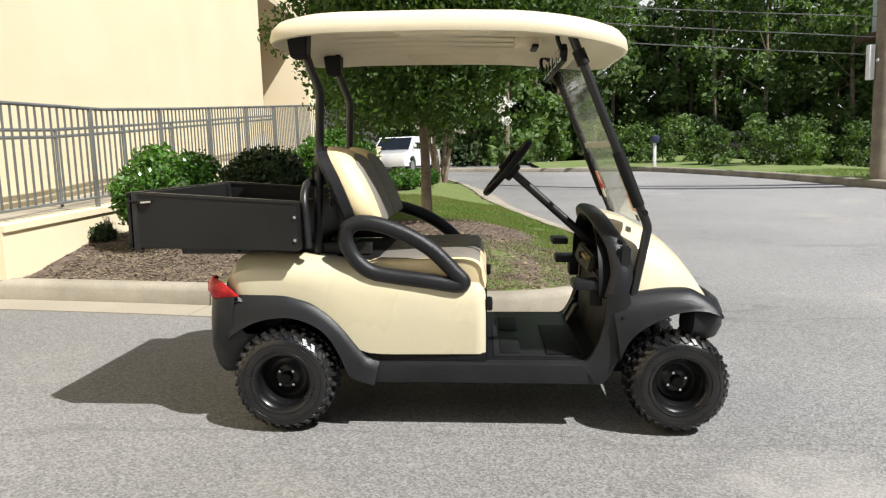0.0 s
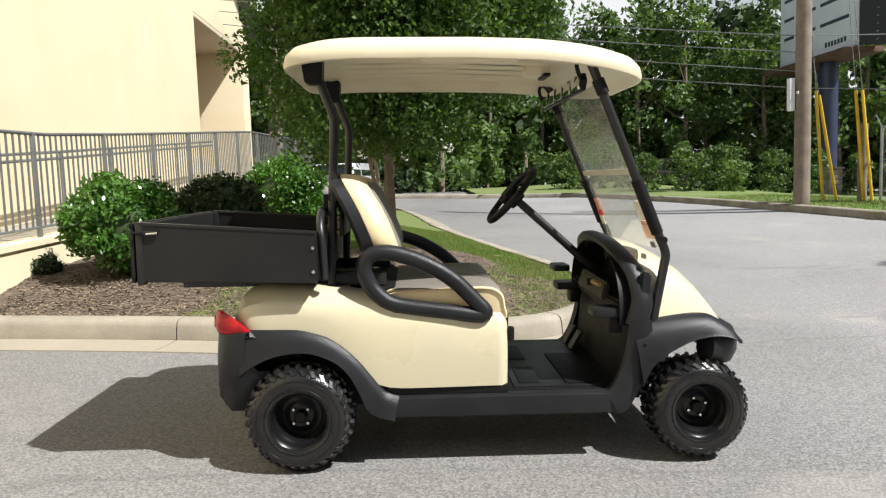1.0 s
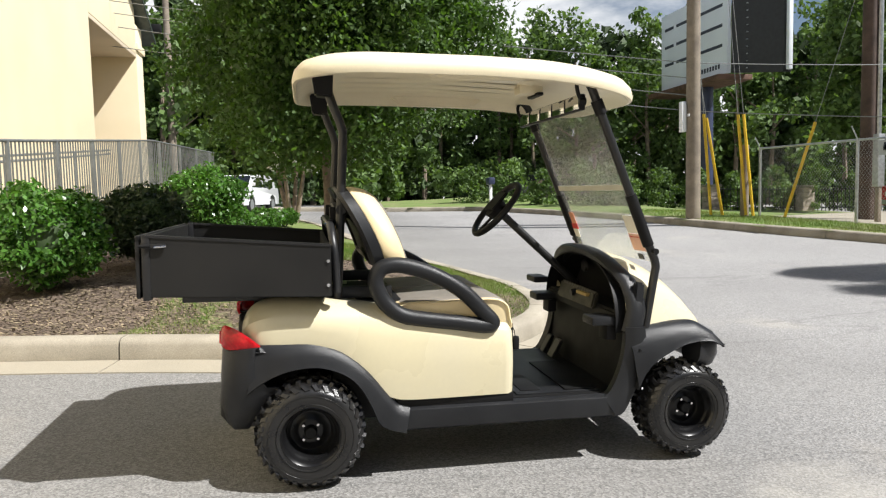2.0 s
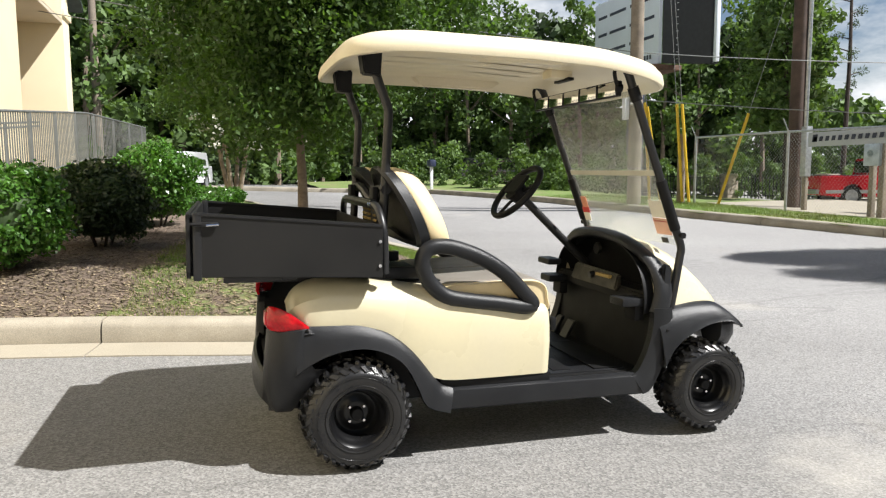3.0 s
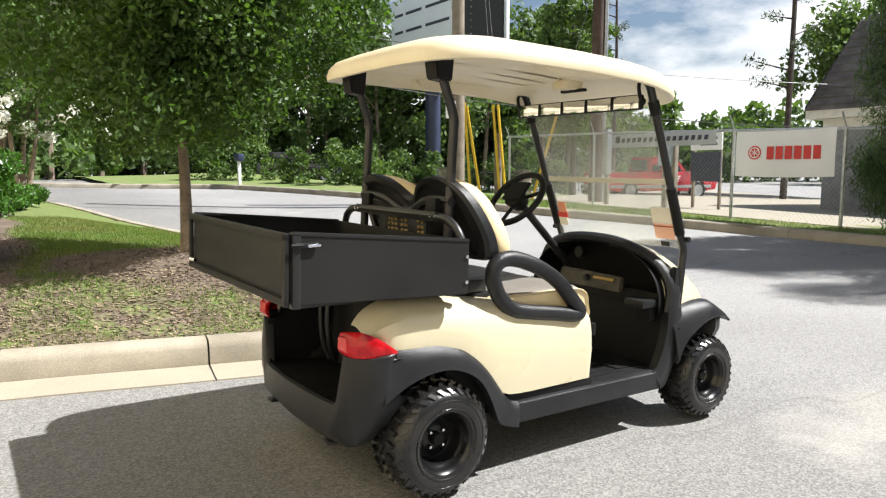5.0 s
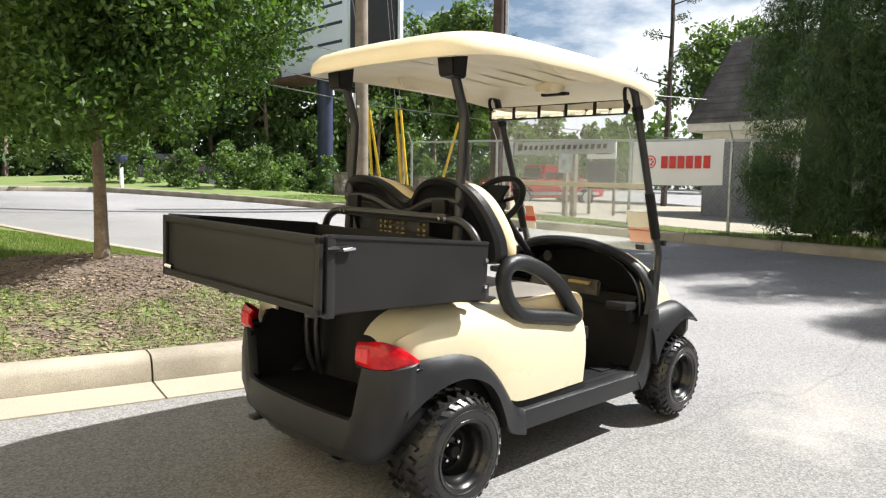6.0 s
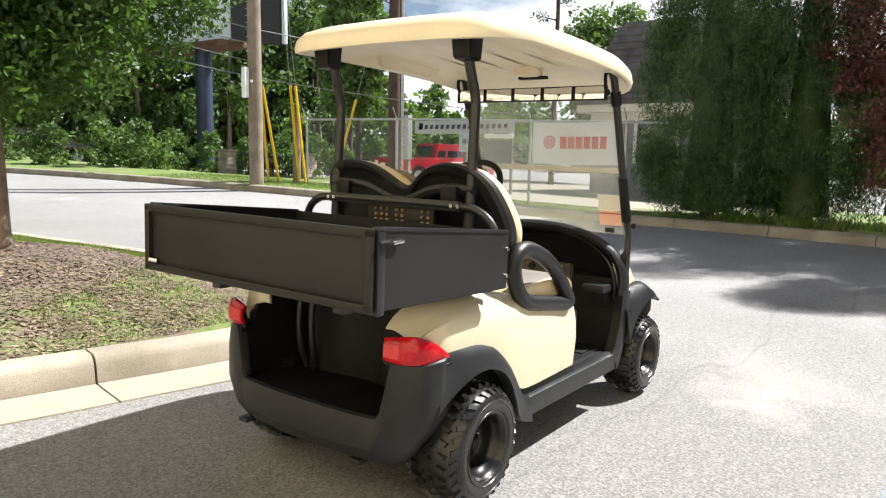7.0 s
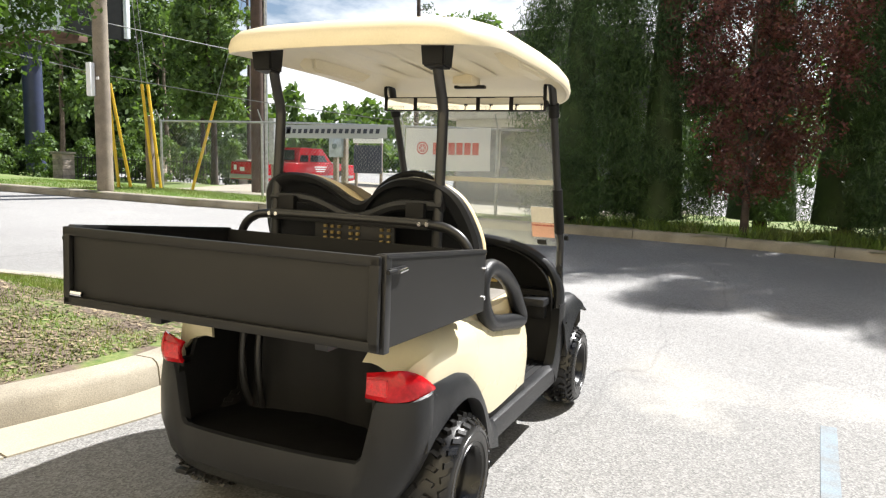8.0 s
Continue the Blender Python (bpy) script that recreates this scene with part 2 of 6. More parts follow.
def box(x0, x1, y0, y1, z0, z1, bevel=0.0, bm=None, seg=2):
    bm = bm or bmesh.new()
    r = bmesh.ops.create_cube(bm, size=1.0, matrix=Matrix.LocRotScale(
        ((x0 + x1) / 2, (y0 + y1) / 2, (z0 + z1) / 2), None, (abs(x1 - x0), abs(y1 - y0), abs(z1 - z0))))
    if bevel:
        es = {e for v in r['verts'] for e in v.link_edges}
        bmesh.ops.bevel(bm, geom=list(es), offset=bevel, segments=seg, affect='EDGES', profile=0.6)
    return bm


def hexa(corners, bevel=0.0):
    """A block from its eight corners: four below, then four above, both in the same turn."""
    bm = bmesh.new()
    v = [bm.verts.new(c) for c in corners]
    for f in ((3, 2, 1, 0), (4, 5, 6, 7), (0, 1, 5, 4), (1, 2, 6, 5), (2, 3, 7, 6), (3, 0, 4, 7)):
        bm.faces.new([v[i] for i in f])
    if bevel:
        bmesh.ops.bevel(bm, geom=list(bm.edges), offset=bevel, segments=2, affect='EDGES')
    return bm


def glide(pts, n, closed=False):
    """A smooth run of points through pts (Catmull-Rom), n to each stretch."""
    pts = [Vector(p) for p in pts]
    k = len(pts)
    out = []
    for i in range(k if closed else k - 1):
        if closed:
            a, b, c, d = (pts[(i + j) % k] for j in (-1, 0, 1, 2))
        else:
            a, b, c, d = pts[max(i - 1, 0)], pts[i], pts[i + 1], pts[min(i + 2, k - 1)]
        for s in range(n):
            t = s / n
            out.append(0.5 * ((2 * b) + (c - a) * t + (2 * a - 5 * b + 4 * c - d) * t * t + (3 * b - a - 3 * c + d) * t ** 3))
    if not closed:
        out.append(pts[-1])
    return out


def tube(path, r, seg=10, closed=False, side=None, rb=None, bm=None):
    """A rod along path; r may be a number or a function of 0..1; rb: its half-width along `side`."""
    bm = bm or bmesh.new()
    path = [Vector(p) for p in path]
    n = len(path)
    rings = []
    prev = None
    for i, p in enumerate(path):
        a = path[(i - 1) % n] if (closed or i > 0) else path[i]
        b = path[(i + 1) % n] if (closed or i < n - 1) else path[i]
        d = (b - a).normalized()
        if side is not None:
            u = Vector(side)
            u = (u - d * u.dot(d)).normalized()
        elif prev is None:
            u = d.orthogonal().normalized()
        else:
            u = (prev - d * prev.dot(d)).normalized()
        prev = u
        w = d.cross(u)
        rr = r(i / max(1, n - 1)) if callable(r) else r
        ru = rb if rb else rr
        rings.append([bm.verts.new(p + u * (ru * math.cos(2 * math.pi * k / seg)) + w * (rr * math.sin(2 * math.pi * k / seg))) for k in range(seg)])
    for i in range(n if closed else n - 1):
        A, B = rings[i], rings[(i + 1) % n]
        for k in range(seg):
            bm.faces.new((A[k], A[(k + 1) % seg], B[(k + 1) % seg], B[k]))
    if not closed:
        bm.faces.new(rings[0][::-1])
        bm.faces.new(rings[-1])
    return bm


def sheet(rows, closed=False, bm=None, caps=False):
    """A surface through rows of points of equal length."""
    bm = bm or bmesh.new()
    g = [[bm.verts.new(p) for p in r] for r in rows]
    m = len(rows[0])
    for i in range(len(g) - 1):
        for k in range(m if closed else m - 1):
            bm.faces.new((g[i][k], g[i][(k + 1) % m], g[i + 1][(k + 1) % m], g[i + 1][k]))
    if caps:
        bm.faces.new(g[0][::-1])
        bm.faces.new(g[-1])
    return bm


def thick(bm, d):
    bmesh.ops.recalc_face_normals(bm, faces=bm.faces)
    bmesh.ops.solidify(bm, geom=bm.faces[:], thickness=d)
    return bm


def spin_y(profile, n, cx=0, cz=0, bm=None):
    """Turns a profile of (radius, y) about an axle along y; closed profile."""
    rows = []
    for i in range(n + 1):
        a = 2 * math.pi * i / n
        rows.append([(cx + r * math.cos(a), y, cz + r * math.sin(a)) for r, y in profile])
    return sheet(rows, closed=True, bm=bm)


def interp(x, pts):
    return float(np.interp(x, [p[0] for p in pts], [p[1] for p in pts]))


# ---- the lie of the land ----
def land(x, y):
    if x < 2:
        gx = -0.022 * max(x, -8)
    else:
        a = min(x, 7.5) - 2
        gx = -0.044 - 0.022 * a + 0.00506 * a * a + 0.0337 * (min(max(x, 7.5), 9.3) - 7.5)
    gy = 0.011 * min(max(y, -6), 3)
    if y > 3:
        a = min(y, 5) - 3
        gy += 0.011 * a + 0.0055 * a * a + 0.033 * (min(max(y, 5), 30) - 5) * (1 - 0.5 * min(1, max(0, (x - 10) / 4)))
    gx -= 0.045 * (min(max(x, 12), 18) - 12)
    return gx + gy


def grid_axis(spans):
    out = []
    for a, b, st in spans:
        out += list(np.arange(a, b - 1e-6, st))
    return out + [spans[-1][1]]


gxs = grid_axis([(-400, -60, 40), (-60, -12, 4), (-12, 14, 0.5), (14, 60, 4), (60, 400, 40)])
gys = grid_axis([(-400, -60, 40), (-60, -8, 4), (-8, 26, 0.5), (26, 60, 4), (60, 400, 40)])


def asphalt():
    m = mat("worn_asphalt", (0.205, 0.201, 0.193), 0.78, var=0.14, scale=0.35, fine=95, tint=(0.172, 0.168, 0.162), bump=0.0)
    n, l = m.node_tree.nodes, m.node_tree.links
    p = n["Principled BSDF"]
    tc = [k for k in n if k.type == 'TEX_COORD'][0]
    hs = [k for k in n if k.type == 'HUE_SAT'][0]
    v = n.new("ShaderNodeTexVoronoi")
    v.inputs['Scale'].default_value = 120
    l.new(tc.outputs['Object'], v.inputs['Vector'])
    sp = n.new("ShaderNodeSeparateColor")
    l.new(v.outputs['Color'], sp.inputs[0])
    mr = n.new("ShaderNodeMapRange")
    mr.inputs['To Min'].default_value, mr.inputs['To Max'].default_value = 0.55, 1.5
    l.new(sp.outputs[0], mr.inputs['Value'])
    mg = n.new("ShaderNodeMixRGB")
    mg.blend_type = 'MULTIPLY'
    mg.inputs['Fac'].default_value = 0.8
    l.new(hs.outputs['Color'], mg.inputs['Color1'])
    l.new(mr.outputs['Result'], mg.inputs['Color2'])
    # long tar-sealed cracks
    wv = n.new("ShaderNodeTexNoise")
    wv.inputs['Scale'].default_value = 0.16
    wv.inputs['Detail'].default_value = 6
    mp = n.new("ShaderNodeMapping")
    mp.inputs['Scale'].default_value = (0.5, 1.6, 1)
    l.new(tc.outputs['Object'], mp.inputs['Vector'])
    l.new(mp.outputs[0], wv.inputs['Vector'])
    cr = n.new("ShaderNodeValToRGB")
    e = cr.color_ramp.elements
    e[0].position, e[0].color = 0.4965, (1, 1, 1, 1)
    e[1].position, e[1].color = 0.5035, (1, 1, 1, 1)
    mid = e.new(0.5)
    mid.color = (0.8, 0.8, 0.8, 1)
    l.new(wv.outputs['Fac'], cr.inputs['Fac'])
    # pale worn patches
    wp = n.new("ShaderNodeTexNoise")
    wp.inputs['Scale'].default_value = 0.55
    wp.inputs['Detail'].default_value = 4
    l.new(tc.outputs['Object'], wp.inputs['Vector'])
    pr = n.new("ShaderNodeMapRange")
    pr.inputs['From Min'].default_value, pr.inputs['From Max'].default_value = 0.62, 0.78
    pr.inputs['To Max'].default_value = 0.5
    l.new(wp.outputs['Fac'], pr.inputs['Value'])
    pm = n.new("ShaderNodeMixRGB")
    pm.inputs['Color2'].default_value = (0.34, 0.31, 0.26, 1)
    l.new(pr.outputs['Result'], pm.inputs['Fac'])
    l.new(mg.outputs['Color'], pm.inputs['Color1'])
    spn = n.new("ShaderNodeTexNoise")
    spn.inputs['Scale'].default_value = 3.0
    spn.inputs['Detail'].default_value = 8
    l.new(tc.outputs['Object'], spn.inputs['Vector'])
    m2 = n.new("ShaderNodeMixRGB")
    m2.blend_type = 'MULTIPLY'
    m2.inputs['Fac'].default_value = 1
    l.new(pm.outputs['Color'], m2.inputs['Color1'])
    l.new(cr.outputs['Color'], m2.inputs['Color2'])
    # Colour multiplied paler towards the road: grazing sun sheen painted in
    rx = n.new("ShaderNodeSeparateXYZ")
    l.new(tc.outputs['Object'], rx.inputs[0])
    rw = n.new("ShaderNodeMath")
    rw.operation = 'MULTIPLY_ADD'
    rw.inputs[1].default_value = 3.0
    l.new(wp.outputs['Fac'], rw.inputs[0])
    l.new(rx.outputs['X'], rw.inputs[2])
    rr = n.new("ShaderNodeMapRange")
    rr.inputs['From Min'].default_value, rr.inputs['From Max'].default_value = 3.2, 6.4
    l.new(rw.outputs[0], rr.inputs['Value'])
    rm = n.new("ShaderNodeMixRGB")
    rm.blend_type = 'MULTIPLY'
    rm.inputs['Color2'].default_value = (1.38, 1.38, 1.40, 1)
    l.new(rr.outputs['Result'], rm.inputs['Fac'])
    l.new(m2.outputs['Color'], rm.inputs['Color1'])
    last = rm.outputs['Color']
    # pale patches with ragged edges
    for cx, cy, rad in ((2.12, -0.55, 0.42), (2.5, -1.5, 0.40), (1.75, -0.62, 0.22)):
        dn = n.new("ShaderNodeVectorMath")
        dn.operation = 'DISTANCE'
        dn.inputs[1].default_value = (cx, cy, -0.05)
        l.new(tc.outputs['Object'], dn.inputs[0])
        w2 = n.new("ShaderNodeMath")
        w2.operation = 'MULTIPLY_ADD'
        w2.inputs[1].default_value = -0.9
        l.new(spn.outputs['Fac'], w2.inputs[0])
        l.new(dn.outputs['Value'], w2.inputs[2])
        rg = n.new("ShaderNodeMapRange")
        rg.inputs['From Min'].default_value, rg.inputs['From Max'].default_value = rad - 0.45, rad - 0.85
        rg.inputs['To Max'].default_value = 0.32
        l.new(w2.outputs[0], rg.inputs['Value'])
        sm = n.new("ShaderNodeMixRGB")
        sm.inputs['Color2'].default_value = (0.50, 0.475, 0.42, 1)
        l.new(rg.outputs['Result'], sm.inputs['Fac'])
        l.new(last, sm.inputs['Color1'])
        last = sm.outputs['Color']
    l.new(last, p.inputs['Base Color'])
    bp = n.new("ShaderNodeBump")
    bp.inputs['Strength'].default_value = 0.4
    bp.inputs['Distance'].default_value = 0.004
    l.new(v.outputs['Distance'], bp.inputs['Height'])
    l.new(bp.outputs['Normal'], p.inputs['Normal'])
    p.inputs['Specular IOR Level'].default_value = 0.5
    return m


M_ASPHALT = asphalt()
gv = [(x, y, land(x, y)) for y in gys for x in gxs]
gn = len(gxs)
gf = [(j * gn + i, j * gn + i + 1, (j + 1) * gn + i + 1, (j + 1) * gn + i) for j in range(len(gys) - 1) for i in range(gn - 1)]
ground = tagged(raw("ground", gv, gf, M_ASPHALT, smooth=True), "worn grey asphalt of a sloping car park and road", "ground", kind="structure")

line_rows = []
for s in np.linspace(0, 1, 8):
    lx, ly = 0.55 + 1.45 * s, -1.175 - 0.11 * s
    line_rows.append([(lx, ly - 0.038, land(lx, ly) + 0.002), (lx, ly - 0.038, land(lx, ly) + 0.005), (lx, ly + 0.038, land(lx, ly) + 0.005), (lx, ly + 0.038, land(lx, ly) + 0.002)])
tagged(part("painted_line", sheet(line_rows, closed=True, caps=True), mat("worn_blue_paint", (0.18, 0.225, 0.26), 0.8, var=0.2, scale=9, tint=(0.175, 0.185, 0.19)), smooth=False),
       "worn pale blue painted parking line on asphalt", "road marking", kind="structure")

# kerb lines, walked with the raised side on the left
ISLAND = glide([(-14, 3.55), (-8, 3.1), (-3.2, 2.64), (-1.3, 2.42), (-0.2, 2.21), (0.75, 2.08), (1.6, 2.36), (2.2, 3.25), (2.38, 4.5),
                (2.15, 5.7), (1.68, 7.6), (1.05, 10.7), (0.72, 13.4), (0.1, 16.5), (-1.2, 19.2), (-4, 20.5), (-9, 21)], 8)
FAR = glide([(7.2, -12), (8.3, -6), (9.3, -2.6), (9.85, -0.5), (10.12, 1.5), (10.1, 3.6), (9.75, 6), (9.15, 9), (8.75, 12), (8.25, 15.5),
             (7.4, 19), (6.6, 21.4), (5.9, 22.4), (3.5, 23.6), (-2, 24.8), (-12, 25.6)], 8)


def left_of(line, i):
    d = (line[min(i + 1, len(line) - 1)] - line[max(i - 1, 0)]).normalized()
    return Vector((-d.y, d.x))


def strip(line, profile, i0, i1, side):
    """A length of kerb or gutter: profile of (offset to the raised side, height)."""
    rows = []
    for i in range(i0, i1 + 1):
        nrm = left_of(line, i) * side
        rows.append([(line[i].x + nrm.x * o, line[i].y + nrm.y * o, land(line[i].x, line[i].y) + h) for o, h in profile])
    return sheet(rows, closed=True, caps=True)


KERB = [(0.0, -0.12), (0.0, 0.02), (0.010, 0.112), (0.022, 0.138), (0.05, 0.158), (0.16, 0.163), (0.18, 0.158), (0.18, -0.12)]
GUT = [(-0.33, -0.06), (-0.33, 0.006), (-0.1, 0.008), (-0.004, 0.012), (-0.004, -0.06)]


def kerb_run(name, line, side, label, lengths, gutter=True):
    root = empty(name, Matrix.Identity(4), label, "kerb", kind="structure")
    i = 0
    n = len(line) - 1
    while i < n:
        j = min(n, i + lengths)
        cut = [p.copy() for p in line]
        d0 = (line[i + 1] - line[i]).normalized() * 0.006
        cut[i] = line[i] + d0
        d1 = (line[j] - line[j - 1]).normalized() * 0.006
        cut[j] = line[j] - d1
        part("kerb_stone", strip(cut, KERB, i, j, side), M_CONC, root)
        if gutter:
            part("gutter_slab", strip(cut, GUT, i, j, side), M_GUTTER, root, smooth=False)
        i = j
    return root


kerb_run("kerb_1", [Vector((p.x, p.y)) for p in ISLAND], 1, "pale concrete kerb with gutter round a planted island", 8)
kerb_run("kerb_2", [Vector((p.x, p.y)) for p in FAR], -1, "grey concrete kerb along the far side of the road", 6, gutter=False)


def seg_dist(p, line):
    best = 1e9
    for a, b in zip(line[:-1:2], line[2::2]):
        ab = b - a
        t = max(0, min(1, (p - a).dot(ab) / max(1e-9, ab.length_squared)))
        best = min(best, (p - a - ab * t).length)
    return best


def inside(p, poly):
    c = False
    j = len(poly) - 1
    for i in range(len(poly)):
        a, b = poly[i], poly[j]
        if (a.y > p.y) != (b.y > p.y) and p.x < (b.x - a.x) * (p.y - a.y) / (b.y - a.y) + a.x:
            c = not c
        j = i
    return c


ISL = [Vector((p.x, p.y)) for p in ISLAND]
ISL_POLY = ISL + [Vector((-14, 21))]
FARL = [Vector((p.x, p.y)) for p in FAR]
TREE_AT = Vector((0.27, 4.38))


def bed_height(x, y):
    """The planted island: kerb height at its rim, banked up inside."""
    p = Vector((x, y))
    d = seg_dist(p, ISL)
    s = min(1, max(0, (d - 0.12) / 1.5))
    s = s * s * (3 - 2 * s)
    h = 0.135 + 0.20 * s
    h += 0.12 * math.exp(-((p - TREE_AT).length / 0.85) ** 2)
    h += 0.015 * noise.noise((x * 1.7, y * 1.7, 3.1)) + 0.008 * noise.noise((x * 6, y * 6, 1.1))
    return land(x, y) + h


def mulchness(x, y):
    """1 where bark mulch lies, 0 where it is lawn."""
    wob = 0.28 * noise.noise((x * 0.8, y * 0.8, 7.3)) + 0.12 * noise.noise((x * 2.6, y * 2.6, 1.7))
    edge = interp(y, [(2.6, -1.25), (3.4, -0.95), (4.4, -0.75), (9, -0.6)]) + wob
    m = max(0, min(1, (edge - x) / 0.35))
    m = max(m, 1 - max(0, min(1, ((Vector((x, y)) - TREE_AT).length - 0.9 + 0.8 * wob) / 0.35)))
    if y < 3.9:
        m = max(m, 0.46)
    return m


def bed_material():
    m = mat("mulch_and_lawn", (0.155, 0.118, 0.088), 0.95, var=0.25, scale=5, fine=55, tint=(0.095, 0.070, 0.052), bump=0.9)
    n, l = m.node_tree.nodes, m.node_tree.links
    p = n["Principled BSDF"]
    hs = [k for k in n if k.type == 'HUE_SAT'][0]
    at = n.new("ShaderNodeAttribute")
    at.attribute_name = "mulch"
    tc = [k for k in n if k.type == 'TEX_COORD'][0]
    ns = n.new("ShaderNodeTexNoise")
    ns.inputs['Scale'].default_value = 3.5
    ns.inputs['Detail'].default_value = 6
    l.new(tc.outputs['Object'], ns.inputs['Vector'])
    ad = n.new("ShaderNodeMath")
    l.new(at.outputs['Fac'], ad.inputs[0])
    l.new(ns.outputs['Fac'], ad.inputs[1])
    mr = n.new("ShaderNodeMapRange")
    mr.inputs['From Min'].default_value, mr.inputs['From Max'].default_value = 0.86, 1.02
    l.new(ad.outputs[0], mr.inputs['Value'])
    fine = n.new("ShaderNodeTexNoise")
    fine.inputs['Scale'].default_value = 22
    fine.inputs['Detail'].default_value = 5
    l.new(tc.outputs['Object'], fine.inputs['Vector'])
    gr = n.new("ShaderNodeValToRGB")
    gr.color_ramp.elements[0].color = (0.075, 0.125, 0.025, 1)
    gr.color_ramp.elements[1].color = (0.19, 0.21, 0.07, 1)
    gr.color_ramp.elements[0].position, gr.color_ramp.elements[1].position = 0.35, 0.7
    l.new(fine.outputs['Fac'], gr.inputs['Fac'])
    mx = n.new("ShaderNodeMixRGB")
    l.new(mr.outputs['Result'], mx.inputs['Fac'])
    l.new(gr.outputs['Color'], mx.inputs['Color1'])
    l.new(hs.outputs['Color'], mx.inputs['Color2'])
    l.new(mx.outputs['Color'], p.inputs['Base Color'])
    return m


def verge_material():
    m = mat("verge_grass", (0.12, 0.19, 0.04), 0.95, var=0.25, scale=1.2, fine=30, tint=(0.19, 0.20, 0.08), bump=0.9)
    return m


def planted(name, test, height, x0, x1, y0, y1, st, material, label, mask=None):
    xs, ys = np.arange(x0, x1, st), np.arange(y0, y1, st)
    idx, verts, faces, val = {}, [], [], []
    ok = {}
    for j, y in enumerate(ys):
        for i, x in enumerate(xs):
            ok[i, j] = test(x + st / 2, y + st / 2)
    for j in range(len(ys) - 1):
        for i in range(len(xs) - 1):
            if not ok[i, j]:
                continue
            f = []
            for a, b in ((i, j), (i + 1, j), (i + 1, j + 1), (i, j + 1)):
                if (a, b) not in idx:
                    idx[a, b] = len(verts)
                    x, y = float(xs[a]), float(ys[b])
                    verts.append((x, y, height(x, y)))
                    val.append(mask(x, y) if mask else 0.0)
                f.append(idx[a, b])
            faces.append(f)
    ob = raw(name, verts, faces, material, smooth=True)
    if mask:
        at = ob.data.attributes.new("mulch", 'FLOAT', 'POINT')
        at.data.foreach_set("value", val)
    return tagged(ob, label, "planting bed", kind="structure")


def isl_test(x, y):
    p = Vector((x, y))
    return inside(p, ISL_POLY) and seg_dist(p, ISL) > 0.165


def far_test(x, y):
    p = Vector((x, y))
    # to the right of the far kerb
    best, side = 1e9, 0
    for a, b in zip(FARL[:-1:2], FARL[2::2]):
        ab = b - a
        t = max(0, min(1, (p - a).dot(ab) / ab.length_squared))
        q = p - a - ab * t
        if q.length < best:
            best, side = q.length, ab.x * (p.y - a.y) - ab.y * (p.x - a.x)
    return side < 0 and 0.1 < best


def far_height(x, y):
    return land(x, y) + 0.142 + 0.02 * noise.noise((x * 0.8, y * 0.8, 5.5))


planted("planting_bed", isl_test, bed_height, -9.0, 2.6, 2.06, 21, 0.14, bed_material(), "bark mulch and patchy lawn on a raised traffic island", mulchness)
M_VERGE = verge_material()
planted("verge", lambda x, y: far_test(x, y), far_height, 3, 20, -9, 36, 0.3, M_VERGE, "mown grass verge beyond the far kerb")


def scatter_blades(name, count, area, keep, height, size, material, label, lying=False, seed=3):
    rnd = random.Random(seed)
    verts, faces = [], []
    tries = 0
    made = 0
    while made < count and tries < count * 8:
        tries += 1
        x, y = rnd.uniform(area[0], area[1]), rnd.uniform(area[2], area[3])
        if not keep(x, y, rnd):
            continue
        made += 1
        z = height(x, y)
        a = rnd.uniform(0, 6.283)
        c, s = math.cos(a), math.sin(a)
        b = len(verts)
        if lying:
            ln, w, t = rnd.uniform(0.5, 1.4) * size, rnd.uniform(0.2, 0.45) * size, rnd.uniform(0.0, 0.5) * size
            verts += [(x - c * ln, y - s * ln, z + 0.004), (x + s * w, y - c * w, z + 0.006 + t * 0.4),
                      (x + c * ln, y + s * ln, z + 0.006 + t), (x - s * w, y + c * w, z + 0.004 + t * 0.3)]
            faces.append((b, b + 1, b + 2, b + 3))
        else:
            h, w = rnd.uniform(0.6, 1.4) * size, rnd.uniform(0.05, 0.09) * size + 0.0015
            k = rnd.uniform(-0.6, 0.6) * h
            k2 = rnd.uniform(-0.6, 0.6) * h
            verts += [(x - c * w, y - s * w, z - 0.01), (x + c * w, y + s * w, z - 0.01), (x + k, y + k2, z + h)]
            faces.append((b, b + 1, b + 2))
    return tagged(raw(name, verts, faces, material), label, "ground cover", kind="stuff")


# ---- the golf cart ----
cart = empty("golf_cart", pose(0, 0, 0, 0.63, 1.26, 0) @ Matrix.Translation((0, 0.51, 0)),
             "cream and black two-seat golf cart with cargo box, parked on asphalt", "golf cart")
AXLE = ((0.0, 0.235), (1.664, 0.235))


def flip(bm):
    bmesh.ops.scale(bm, vec=(1, -1, 1), verts=bm.verts)
    return bm


def both(name, make, material, parent, label=""):
    """The same part on the two sides of the cart."""
    return part(name, make(), material, parent, label), part(name, flip(make()), material, parent, label)


